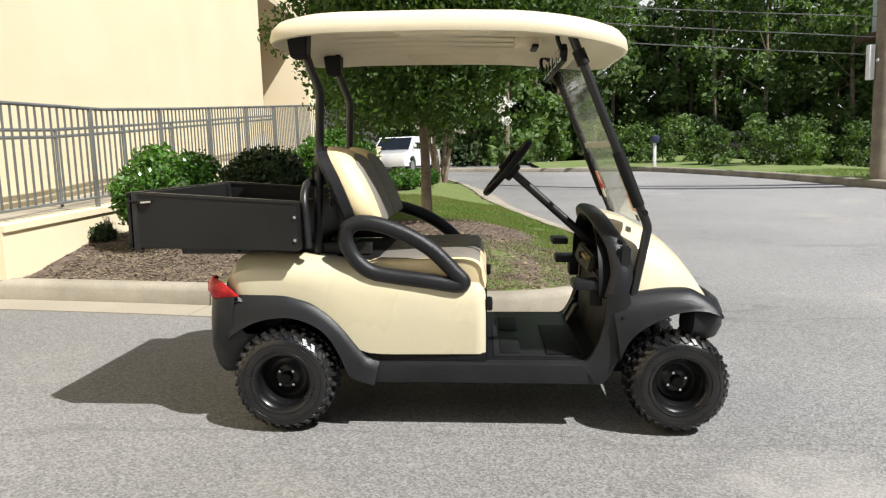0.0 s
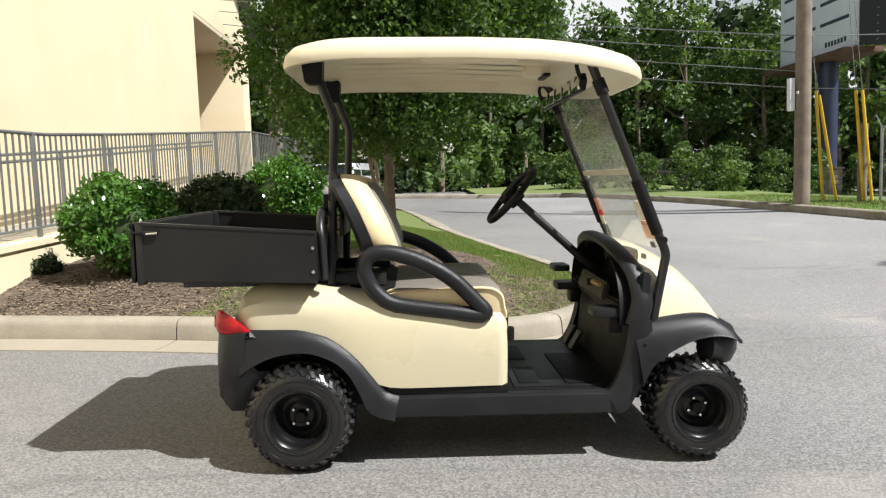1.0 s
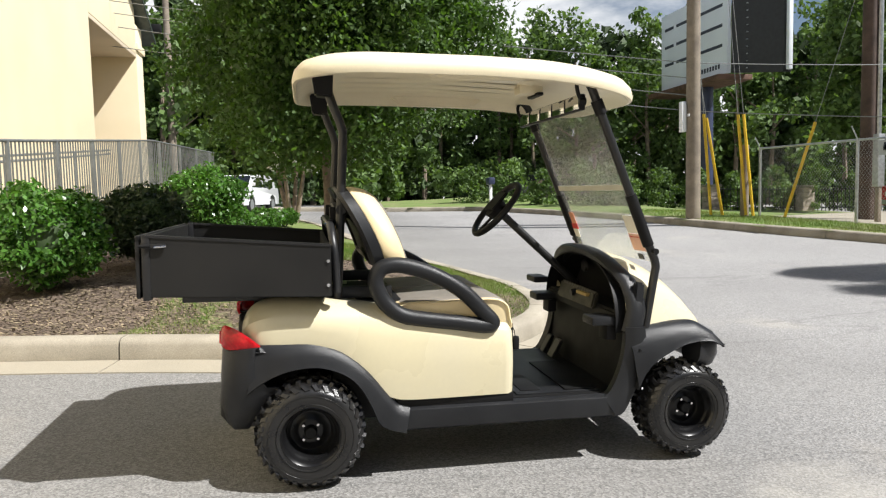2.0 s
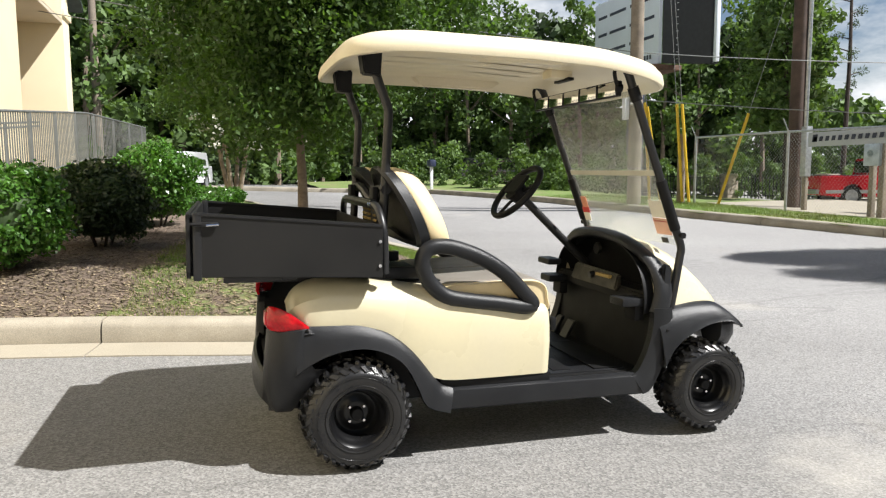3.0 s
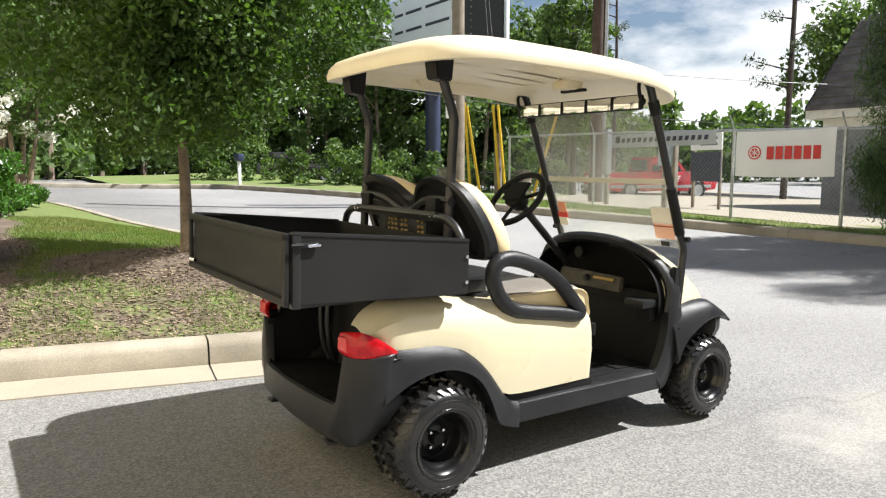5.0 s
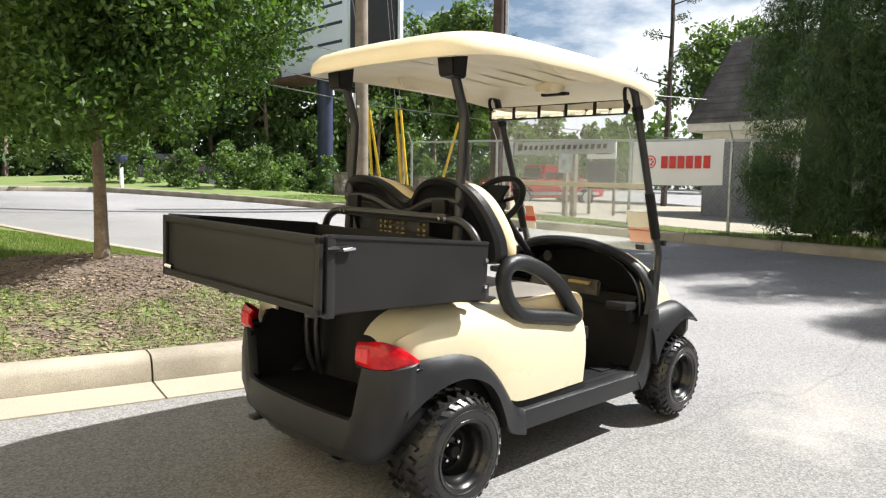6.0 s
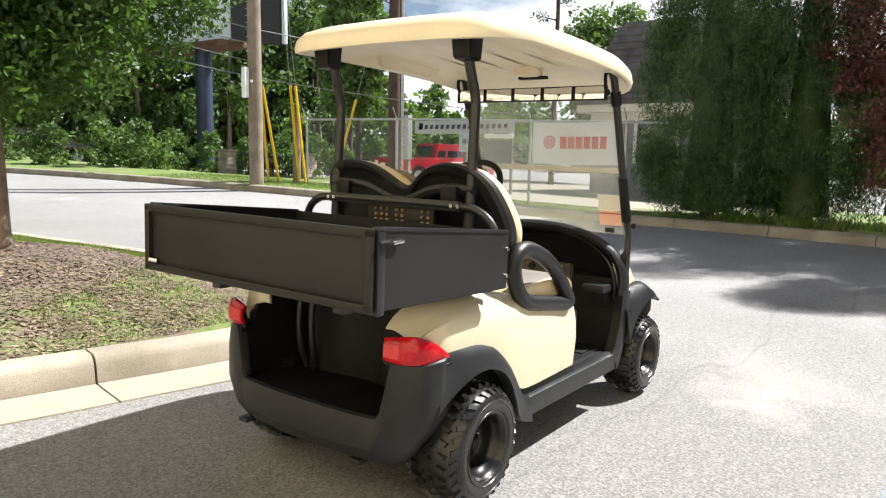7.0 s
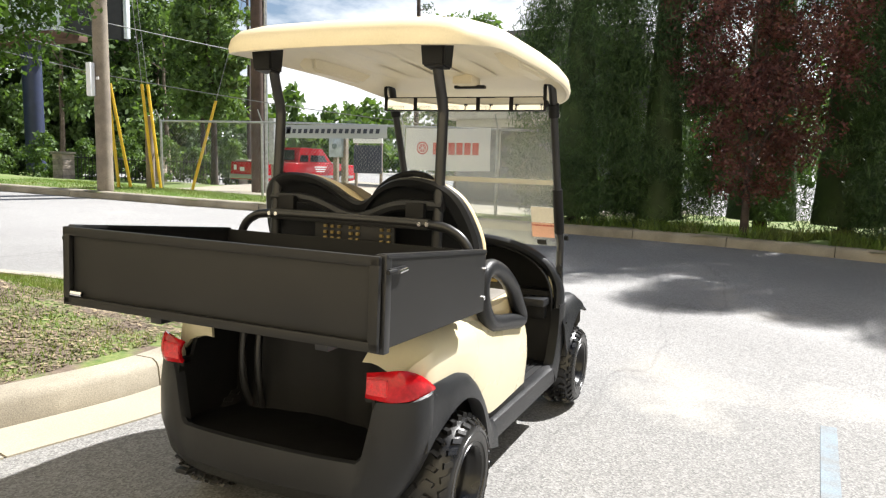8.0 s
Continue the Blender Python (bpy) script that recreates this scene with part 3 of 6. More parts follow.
# -- wheels
def tyre_mesh():
    prof = [(0.122, -0.110), (0.128, -0.121), (0.142, -0.126), (0.160, -0.129), (0.180, -0.128), (0.196, -0.121), (0.208, -0.105), (0.218, -0.07), (0.224, -0.03), (0.225, 0),
            (0.224, 0.03), (0.218, 0.07), (0.208, 0.105), (0.196, 0.121), (0.180, 0.128), (0.160, 0.129), (0.142, 0.126), (0.128, 0.121), (0.122, 0.110), (0.128, 0.06), (0.128, -0.06)]
    bm = spin_y(prof, 48)
    rnd = random.Random(12)
    n = 30
    for i in range(n):
        for y, w, ln, tilt, off in ((-0.106, 0.040, 0.023, 14, 0), (-0.060, 0.040, 0.020, -34, 0.5), (0.0, 0.048, 0.021, 38, 0.15),
                                    (0.060, 0.040, 0.020, -34, 0.65), (0.106, 0.040, 0.023, 14, 0.5)):
            a = 2 * math.pi * (i + off) / n
            shoulder = abs(y) > 0.09
            r = 0.2025 if shoulder else 0.2240
            lean = math.copysign(40, y) if shoulder else math.copysign(8, y) * (y != 0)
            m = (Matrix.Rotation(-a, 4, 'Y') @ Matrix.Translation((r, y, 0)) @ Matrix.Rotation(radians(lean), 4, 'Z')
                 @ Matrix.Rotation(radians(tilt + rnd.uniform(-3, 3)), 4, 'X'))
            lug = []
            for top in (0, 1):
                k = 0.78 if top else 1.0
                for cy, cz in ((-1, -1), (1, -1), (1, 1), (-1, 1)):
                    skew = 0.25 * ln * cy
                    lug.append(bm.verts.new(m @ Vector((0.0105 if top else -0.012, cy * w / 2 * k, cz * ln / 2 * k + skew))))
            for f in ((3, 2, 1, 0), (4, 5, 6, 7), (0, 1, 5, 4), (1, 2, 6, 5), (2, 3, 7, 6), (3, 0, 4, 7)):
                bm.faces.new([lug[q] for q in f])
    # raised rings on the side walls
    for y in (-0.128, 0.128):
        for r in (0.142, 0.176):
            spin_y([(r - 0.003, y - math.copysign(0.004, y)), (r, y + math.copysign(0.0025, y)), (r + 0.003, y - math.copysign(0.004, y))], 48, bm=bm)
    return bm


def rim_mesh():
    prof = [(0.124, -0.112), (0.129, -0.119), (0.125, -0.121), (0.119, -0.114), (0.112, -0.100), (0.110, -0.085), (0.104, -0.078), (0.098, -0.060), (0.094, -0.030), (0.084, -0.018), (0.066, -0.020), (0.056, -0.030), (0.046, -0.033),
            (0.001, -0.033), (0.001, -0.005), (0.09, -0.005), (0.112, 0.01), (0.118, 0.11), (0.124, 0.112)]
    return spin_y(prof, 40)


def wheel():
    w = new("wheel")
    w.parent = cart
    part("tyre", tyre_mesh(), M_TYRE, w, "knobbly all-terrain tyre", sharp=35)
    part("rim", rim_mesh(), M_RIM, w, "gloss black steel rim")
    part("hub_cap", spin_y([(0.001, -0.066), (0.022, -0.066), (0.027, -0.060), (0.029, -0.03), (0.001, -0.03)], 20), M_DARK, w)
    for k in range(4):
        a = math.pi / 4 + k * math.pi / 2
        nut = spin_y([(0.0005, -0.052), (0.006, -0.052), (0.0085, -0.046), (0.0085, -0.028), (0.0005, -0.028)], 6, 0.043 * math.cos(a), 0.043 * math.sin(a))
        part("lug_nut", nut, M_CHROME, w, "chrome lug nut")
    return w


first = wheel()
SIZE = Matrix.Diagonal((0.952, 0.90, 0.952, 1))
first.matrix_local = Matrix.Translation((AXLE[0][0] + 0.006, -0.446, 0.2245)) @ SIZE
for ax, (y, turn) in ((0, (0.446, 180)), (1, (-0.446, 0)), (1, (0.446, 180))):
    copy_thing(first, Matrix.Translation((AXLE[ax][0], y, 0.2245)) @ Matrix.Rotation(radians(turn), 4, 'Z') @ Matrix.Rotation(radians(22), 4, 'Y') @ SIZE)
for ax in (0, 1):
    part("axle", tube([(AXLE[ax][0], -0.36, 0.235), (AXLE[ax][0], 0.36, 0.235)], 0.03, 12), M_DARK, cart)
part("chassis", box(-0.12, 1.5, -0.26, 0.26, 0.19, 0.30, 0.015), M_DARK, cart)

# -- cream rear side bodies
LOW = [(-0.28, 0.57), (0.0, 0.57), (0.135, 0.53), (0.235, 0.43), (0.285, 0.375), (0.33, 0.346), (0.38, 0.335), (0.45, 0.332), (0.90, 0.333)]
TOP = [(-0.262, 0.655), (-0.25, 0.69), (-0.225, 0.725), (-0.19, 0.75), (-0.13, 0.764), (0.0, 0.760), (0.10, 0.748), (0.25, 0.728), (0.36, 0.712), (0.55, 0.688), (0.75, 0.660), (0.9, 0.645)]


def side_body():
    rows = []
    for x in [-0.262, -0.255, -0.245, -0.23, -0.21, -0.18, -0.13] + list(np.linspace(-0.08, 0.82, 19)) + [0.84, 0.855, 0.863, 0.866]:
        L, T = interp(x, LOW), interp(x, TOP)
        tuck = 0.10 * max(0, (-0.17 - x) / 0.092) ** 2 * 0.55 + 0.03 * max(0, (x - 0.835) / 0.031) ** 2
        w = 0.482 - tuck + 0.010 * math.sin(max(0, min(1, (x + 0.2) / 1.0)) * math.pi)
        rows.append([(x, -w + 0.004, L), (x, -w - 0.004, L + 0.4 * (T - L)), (x, -w + 0.002, L + 0.66 * (T - L)), (x, -w + 0.016, T - 0.052),
                     (x, -w + 0.040, T - 0.02), (x, -w + 0.08, T - 0.003), (x, -w + 0.105, T + 0.002), (x, -0.20 if x > 0.03 else -w + 0.135, T)])
    bm = sheet(rows)
    return thick(bm, 0.012)


both("side_body", side_body, M_CREAM, cart, "glossy cream moulded side body")


def rear_inner():
    rows = []
    for x in (-0.332, -0.28, -0.255, -0.235, -0.19, -0.1, 0.0):
        T = interp(x, TOP) - 0.006 if x > -0.26 else 0.60
        v = -0.385 + 0.03 * (x + 0.262)
        rows.append([(x, v, 0.33), (x, v, 0.5), (x, v + 0.005, T - 0.05), (x, v + 0.012, T - 0.012)])
    return thick(sheet(rows), 0.012)


both("well_side", rear_inner, M_DARK, cart)

# -- black rear wings over the wheels
UP = [(-0.225, 0.589), (-0.17, 0.588), (-0.10, 0.587), (0.0, 0.585), (0.065, 0.573), (0.13, 0.551), (0.20, 0.503), (0.257, 0.446), (0.302, 0.388), (0.340, 0.340), (0.372, 0.312), (0.412, 0.3005)]
DN = [(-0.235, 0.392), (-0.215, 0.412), (-0.18, 0.438), (-0.12, 0.470), (-0.05, 0.489), (0.03, 0.494), (0.10, 0.478), (0.163, 0.446), (0.21, 0.395), (0.25, 0.320), (0.292, 0.236), (0.392, 0.2015)]


def wing(up, dn, v_top, mid, low, lip):
    rows = []
    for (ux, uz), (dx, dz) in zip(up, dn):
        row = []
        f = min(1, max(0, (ux + 0.24) / 0.22)) if ux < 1 else 1
        v_mid, v_low = -0.5085 + (mid + 0.5085) * f, -0.5085 + (low + 0.5085) * f
        for s, v in ((0, v_top + 0.018), (0.0, v_top), (0.12, (v_top * 0.5 + v_mid * 0.5)), (0.4, v_mid), (0.75, v_low * 0.5 + v_mid * 0.5), (0.96, v_low), (1.0, v_low + 0.008), (0.985, v_low + lip)):
            row.append((ux + (dx - ux) * s, v, uz + (dz - uz) * s))
        rows.append(row)
    smooth_rows = list(zip(*[glide(c, 3) for c in zip(*rows)]))
    return thick(sheet(smooth_rows), 0.01)


both("rear_wing", lambda: wing(UP, DN, -0.486, -0.514, -0.524, 0.05), M_BLACK, cart, "black textured plastic wheel arch")


# -- rear bumper, wrapping round the open rear well
def bumper():
    plan = glide([(-0.20, -0.508), (-0.235, -0.507), (-0.286, -0.486), (-0.328, -0.43), (-0.345, -0.36), (-0.362, -0.25), (-0.372, -0.1), (-0.372, 0.1), (-0.362, 0.25),
                  (-0.345, 0.36), (-0.328, 0.43), (-0.286, 0.486), (-0.235, 0.507), (-0.20, 0.508)], 6)
    rows = []
    for p in plan:
        x, v = p.x, p.y
        a = abs(v)
        s = max(0, min(1, (a - 0.335) / 0.055))
        s = s * s * (3 - 2 * s)
        top = 0.378 + (0.574 + 0.012 * max(0, min(1, (x + 0.3) / 0.1)) - 0.378) * s
        bot = interp(x, [(-0.372, 0.206), (-0.345, 0.210), (-0.328, 0.238), (-0.30, 0.298), (-0.26, 0.358), (-0.235, 0.386), (-0.20, 0.420)])
        rows.append([(x + 0.035, v * 0.97, top - 0.02), (x + 0.012, v * 0.99, top), (x, v, top - 0.006), (x - 0.008, v * 1.008, (top * 2 + bot) / 3), (x - 0.008, v * 1.010, (top + 2 * bot) / 3),
                     (x + 0.015, v * 0.995, bot + 0.03), (x + 0.04, v * 0.98, bot), (x + 0.09, v * 0.95, bot - 0.005)])
    return thick(sheet(rows), 0.012)


part("rear_bumper", bumper(), M_BLACK, cart, "black textured plastic rear bumper")
part("well_floor", box(-0.33, 0.0, -0.385, 0.385, 0.345, 0.362, 0.004), M_DARK, cart)


def well_back():
    rows = []
    for z in (0.35, 0.5, 0.62, 0.7, 0.76):
        row = []
        for v in np.linspace(-0.385, 0.385, 40):
            hump = 0.03 * math.exp(-((v - 0.26) / 0.05) ** 2) + 0.03 * math.exp(-((v + 0.26) / 0.05) ** 2) - 0.02 * math.exp(-((v) / 0.1) ** 4)
            row.append((-0.03 - hump * (1.3 - z) - 0.05 * (0.76 - z), v, z))
        rows.append(row)
    return thick(sheet(rows), 0.01)


part("well_back", well_back(), M_DARK, cart, "ribbed black bag-well liner")
part("bag_strap_bar", tube(glide([(-0.08, 0.22, 0.76), (-0.11, 0.22, 0.6), (-0.10, 0.22, 0.46), (-0.07, 0.23, 0.37)], 5), 0.014), M_STEEL, cart)
part("bag_strap_bar", tube(glide([(-0.08, 0.29, 0.76), (-0.11, 0.29, 0.6), (-0.10, 0.29, 0.46), (-0.07, 0.28, 0.37)], 5), 0.014), M_STEEL, cart)
for v in (-0.22, 0.37):
    part("bumper_bracket", box(-0.325, -0.275, v - 0.025, v + 0.025, 0.180, 0.196, 0.004), M_STEEL, cart)
    part("bracket_arm", box(-0.30, -0.16, v - 0.015, v + 0.015, 0.178, 0.203, 0.004), M_STEEL, cart)


# -- tail lamps
def lens():
    top = glide([(-0.332, -0.348, 0.648), (-0.332, -0.41, 0.660), (-0.308, -0.455, 0.664), (-0.265, -0.482, 0.648), (-0.225, -0.496, 0.622), (-0.185, -0.504, 0.592)], 4)
    low = glide([(-0.338, -0.348, 0.574), (-0.334, -0.42, 0.570), (-0.305, -0.466, 0.571), (-0.265, -0.488, 0.574), (-0.225, -0.499, 0.578), (-0.185, -0.506, 0.585)], 4)
    rows = []
    for i, (a, b) in enumerate(zip(top, low)):
        row = []
        fat = 0.014 * (1 - (i / (len(top) - 1)) ** 2)
        out = Vector((-0.8, -0.6, 0)).normalized()
        for s in (0, 0.08, 0.3, 0.5, 0.7, 0.92, 1):
            q = a.lerp(b, s)
            row.append(q + out * (fat * math.sin(math.pi * min(1, max(0, s))) ** 0.5 if 0 < s < 1 else q * 0))
        rows.append(row)
    return thick(sheet(rows), 0.012)


for sd in (1, -1):
    bmx = lens()
    reflex = hexa([(-0.350, -0.356, 0.588), (-0.340, -0.356, 0.588), (-0.336, -0.425, 0.588), (-0.348, -0.425, 0.588), (-0.348, -0.356, 0.636), (-0.338, -0.356, 0.636), (-0.334, -0.425, 0.640), (-0.346, -0.425, 0.640)], 0.003)
    base = hexa([(-0.336, -0.345, 0.560), (-0.30, -0.345, 0.560), (-0.24, -0.47, 0.560), (-0.31, -0.465, 0.560), (-0.334, -0.345, 0.573), (-0.30, -0.345, 0.573), (-0.24, -0.47, 0.573), (-0.306, -0.463, 0.573)], 0.003)
    if sd < 0:
        flip(bmx), flip(reflex), flip(base)
    lamp = part("tail_lamp", bmx, M_RED, cart, "red wrap-around tail lamp")
    part("reflector", reflex, M_REFLEX, lamp, "brighter red square reflector")
    part("lamp_base", base, M_DARK, lamp)


# -- sills and floor
def sill():
    rows = []
    for x in list(np.linspace(0.390, 1.27, 8)) + [1.31, 1.345]:
        k = max(0, (x - 1.27) / 0.1)
        rows.append([(x, -0.30, 0.285), (x, -0.40, 0.296), (x, -0.476, 0.299 + 0.02 * k), (x, -0.492, 0.290 + 0.015 * k), (x, -0.499, 0.262), (x, -0.494, 0.212), (x, -0.478, 0.202), (x, -0.30, 0.20)])
    return sheet(rows, closed=True, caps=True)


both("sill", sill, M_BLACK, cart, "black textured plastic sill")
both("sill_gap_strip", lambda: box(0.36, 0.865, -0.474, -0.44, 0.295, 0.335, 0.004), M_DARK, cart)
part("floor_pan", box(0.86, 1.40, -0.44, 0.44, 0.285, 0.301, 0.003), M_DARK, cart)
part("floor_mat", box(0.90, 1.29, -0.41, 0.41, 0.2995, 0.306, 0.003), M_BLACK, cart, "dark rubber floor mat")
for v in (-0.24, 0.16):
    part("mat_pad", box(0.93, 1.02, v - 0.13, v + 0.13, 0.3055, 0.310, 0.002), M_DARK, cart)
part("mat_step", box(1.13, 1.28, -0.39, 0.12, 0.3055, 0.313, 0.003), M_DARK, cart)
part("seat_front", box(0.855, 0.872, -0.44, 0.44, 0.30, 0.63, 0.006), M_DARK, cart)
part("seat_box", box(0.10, 0.858, -0.40, 0.40, 0.30, 0.655, 0.01), M_DARK, cart)
both("key_pull", lambda: box(0.868, 0.895, -0.46, -0.43, 0.515, 0.575, 0.01), M_DARK, cart)
part("rear_deck", box(0.02, 0.40, -0.33, 0.33, 0.70, 0.735, 0.008), M_DARK, cart)


# -- front wings, footwell sides
FU = [(1.385, 0.585), (1.44, 0.592), (1.53, 0.606), (1.62, 0.616), (1.70, 0.616), (1.745, 0.600), (1.79, 0.572), (1.825, 0.540), (1.842, 0.514)]
FD = [(1.425, 0.325), (1.455, 0.392), (1.50, 0.442), (1.556, 0.478), (1.63, 0.514), (1.70, 0.529), (1.76, 0.530), (1.805, 0.516), (1.832, 0.502)]
both("front_wing", lambda: wing(FU, FD, -0.455, -0.512, -0.528, 0.06), M_BLACK, cart, "black textured plastic front wing")


def foot_side():
    edge = glide([(1.33, 0.205), (1.37, 0.225), (1.415, 0.31), (1.45, 0.40), (1.47, 0.50), (1.46, 0.60)], 4)
    back = glide([(1.27, 0.295), (1.30, 0.315), (1.335, 0.38), (1.36, 0.46), (1.37, 0.53), (1.37, 0.60)], 4)
    rows = []
    for a, b in zip(edge, back):
        rows.append([(a.x, -0.46, a.y), (a.x, -0.494, a.y), (a.x * 0.7 + b.x * 0.3, -0.502, a.y * 0.7 + b.y * 0.3), (a.x * 0.3 + b.x * 0.7, -0.499, a.y * 0.3 + b.y * 0.7), (b.x, -0.488, b.y), (b.x + 0.008, -0.44, b.y)])
    return thick(sheet(rows), 0.012)


both("footwell_side", foot_side, M_BLACK, cart, "black footwell side panel")
both("screw", lambda: spin_y([(0.0005, -0.515), (0.006, -0.515), (0.007, -0.51), (0.007, -0.49), (0.0005, -0.49)], 10, 1.43, 0.50), M_DARK, cart)
part("footwell_wall", hexa([(1.36, -0.45, 0.29), (1.45, -0.45, 0.29), (1.45, 0.45, 0.29), (1.36, 0.45, 0.29),
                            (1.40, -0.45, 0.66), (1.46, -0.45, 0.66), (1.46, 0.45, 0.66), (1.40, 0.45, 0.66)], 0.01), M_DARK, cart)
part("pedal", hexa([(1.28, 0.19, 0.31), (1.30, 0.19, 0.31), (1.30, 0.27, 0.31), (1.28, 0.27, 0.31), (1.33, 0.19, 0.40), (1.35, 0.19, 0.40), (1.35, 0.27, 0.40), (1.33, 0.27, 0.40)], 0.004), M_STEEL, cart)
part("pedal", hexa([(1.28, 0.33, 0.31), (1.30, 0.33, 0.31), (1.30, 0.39, 0.31), (1.28, 0.39, 0.31), (1.33, 0.33, 0.40), (1.35, 0.33, 0.40), (1.35, 0.39, 0.40), (1.33, 0.39, 0.40)], 0.004), M_STEEL, cart)


# -- cream front cowl
def cowl():
    CT = [(1.395, 0.905), (1.43, 0.905), (1.50, 0.885), (1.58, 0.845), (1.65, 0.795), (1.71, 0.735), (1.76, 0.665), (1.79, 0.60), (1.81, 0.54)]
    rows = []
    for x in np.linspace(1.395, 1.81, 22):
        t = interp(x, CT)
        w = 0.462 - 0.03 * ((x - 1.395) / 0.415) ** 2 - 0.02 * ((x - 1.395) / 0.415) ** 6
        row = []
        for k in range(21):
            u = -1 + 2 * k / 20
            zz = 0.56 + (t - 0.56) * max(0, 1 - abs(u) ** 3.4) ** (1 / 2.4)
            row.append((x, w * u, zz))
        rows.append(row)
    return thick(sheet(rows), 0.01)


part("front_cowl", cowl(), M_CREAM, cart, "glossy cream front cowl")
part("front_bumper", tube(glide([(1.70, -0.47, 0.49), (1.80, -0.42, 0.48), (1.845, -0.25, 0.47), (1.855, 0, 0.47), (1.845, 0.25, 0.47), (1.80, 0.42, 0.48), (1.70, 0.47, 0.49)], 5), 0.055, 10, side=(0, 0, 1), rb=0.09), M_BLACK, cart, "black front bumper")


def headlight():
    bm = bmesh.new()
    bmesh.ops.create_uvsphere(bm, u_segments=16, v_segments=10, radius=1.0, matrix=Matrix.Translation((1.775, -0.43, 0.475)) @ Matrix.Diagonal((0.05, 0.05, 0.045, 1)))
    return bm


both("headlight", headlight, M_CHROME, cart, "clear headlight with chrome reflector")


# -- dash
def arch_pts(xo, half, z0, zt, n=26, pw=2.5):
    out = []
    for k in range(n + 1):
        a = math.pi * k / n
        c, s = math.cos(a), math.sin(a)
        out.append((xo, -half * math.copysign(abs(c) ** (2 / pw), c), z0 + (zt - z0) * abs(s) ** (2 / pw)))
    return out


part("dash_hood", tube([(interp(p[2], [(0.57, 1.405), (0.68, 1.435), (0.78, 1.42), (0.905, 1.36)]), p[1], p[2]) for p in arch_pts(1.395, 0.47, 0.57, 0.905, 30)], 0.028, 10, side=(1, 0, -0.3), rb=0.048), M_BLACK, cart, "black moulded dashboard hood")


def dash_cave():
    rows = [[(x, p[1] * s, 0.57 + (p[2] - 0.57) * s) for p in arch_pts(0, 0.455, 0.57, 0.89, 30)] for x, s in ((1.34, 1.0), (1.44, 0.97), (1.50, 0.90), (1.53, 0.7), (1.54, 0.3), (1.541, 0.02))]
    return thick(sheet(rows), 0.006)


part("dash_recess", dash_cave(), M_DARK, cart)
part("dash_shelf", hexa([(1.345, -0.44, 0.60), (1.52, -0.44, 0.60), (1.52, 0.44, 0.60), (1.345, 0.44, 0.60), (1.345, -0.44, 0.665), (1.52, -0.44, 0.655), (1.52, 0.44, 0.655), (1.345, 0.44, 0.665)], 0.012), M_DARK, cart)
panel_d = part("dash_panel", hexa([(1.322, -0.22, 0.640), (1.36, -0.22, 0.640), (1.36, 0.24, 0.640), (1.322, 0.24, 0.640), (1.345, -0.21, 0.715), (1.37, -0.21, 0.715), (1.37, 0.23, 0.725), (1.345, 0.23, 0.725)], 0.008),
               mat("dull_olive_panel", (0.05, 0.046, 0.036), 0.4, metal=0.3, var=0.25, scale=14), cart, "dull olive-black dash panel")
part("key_switch", tube([(1.315, 0.02, 0.685), (1.345, 0.02, 0.69)], 0.017, 14), M_STEEL, panel_d, "round key switch")
part("panel_slot", box(1.322, 1.345, -0.16, -0.03, 0.690, 0.706, 0.003), M_TAN, panel_d, "tan label strip")
part("dash_gauge", spin_y([(0.0005, -0.006), (0.03, -0.006), (0.034, 0), (0.034, 0.01), (0.0005, 0.01)], 20), M_STEEL, cart).matrix_local = pose(1.47, 0.22, 0.80, 0, 0, -90)
for v in (-0.38, 0.38):
    cup = part("cup_holder", box(1.235, 1.355, v - 0.06, v + 0.06, 0.60, 0.64, 0.012), M_BLACK, cart, "black plastic cup holder")
    part("cup_stem", box(1.31, 1.36, v - 0.045, v + 0.045, 0.53, 0.605, 0.01), M_DARK, cart)
part("cup_tray", box(1.215, 1.30, 0.30, 0.44, 0.70, 0.735, 0.012), M_BLACK, cart)
both("hood_trim", lambda: hexa([(1.40, -0.485, 0.58), (1.455, -0.485, 0.58), (1.45, -0.455, 0.58), (1.40, -0.455, 0.58), (1.425, -0.47, 0.80), (1.468, -0.47, 0.79), (1.465, -0.44, 0.79), (1.425, -0.44, 0.80)], 0.008), M_BLACK, cart)


# -- seats
def cushion():
    prof = glide([(0.36, 0.62), (0.345, 0.685), (0.36, 0.715), (0.42, 0.730), (0.55, 0.732), (0.68, 0.738), (0.78, 0.738), (0.825, 0.728), (0.852, 0.704), (0.861, 0.66), (0.858, 0.60), (0.70, 0.58), (0.50, 0.60)], 4, closed=True)
    rows = []
    for v, k in ((-0.438, 0.93), (-0.446, 0.965), (-0.440, 0.99), (-0.42, 1.0), (-0.2, 1.0), (0, 0.995), (0.2, 1.0), (0.42, 1.0), (0.440, 0.99), (0.446, 0.965), (0.438, 0.93)):
        rows.append([(0.61 + (p.x - 0.61) * k, v, 0.69 + (p.y - 0.69) * k) for p in prof])
    return sheet(rows, closed=True, caps=True)


def cushion_pad(s):
    rows = []
    for x, z in ((0.365, 0.716), (0.41, 0.736), (0.55, 0.743), (0.68, 0.747), (0.77, 0.748), (0.815, 0.742), (0.842, 0.726)):
        rows.append([(x, s * v, z - dz) for v, dz in ((0.006, 0.02), (0.016, 0.002), (0.12, 0), (0.30, 0), (0.385, 0.001), (0.402, 0.006), (0.410, 0.022))])
    return thick(sheet(rows), 0.02)


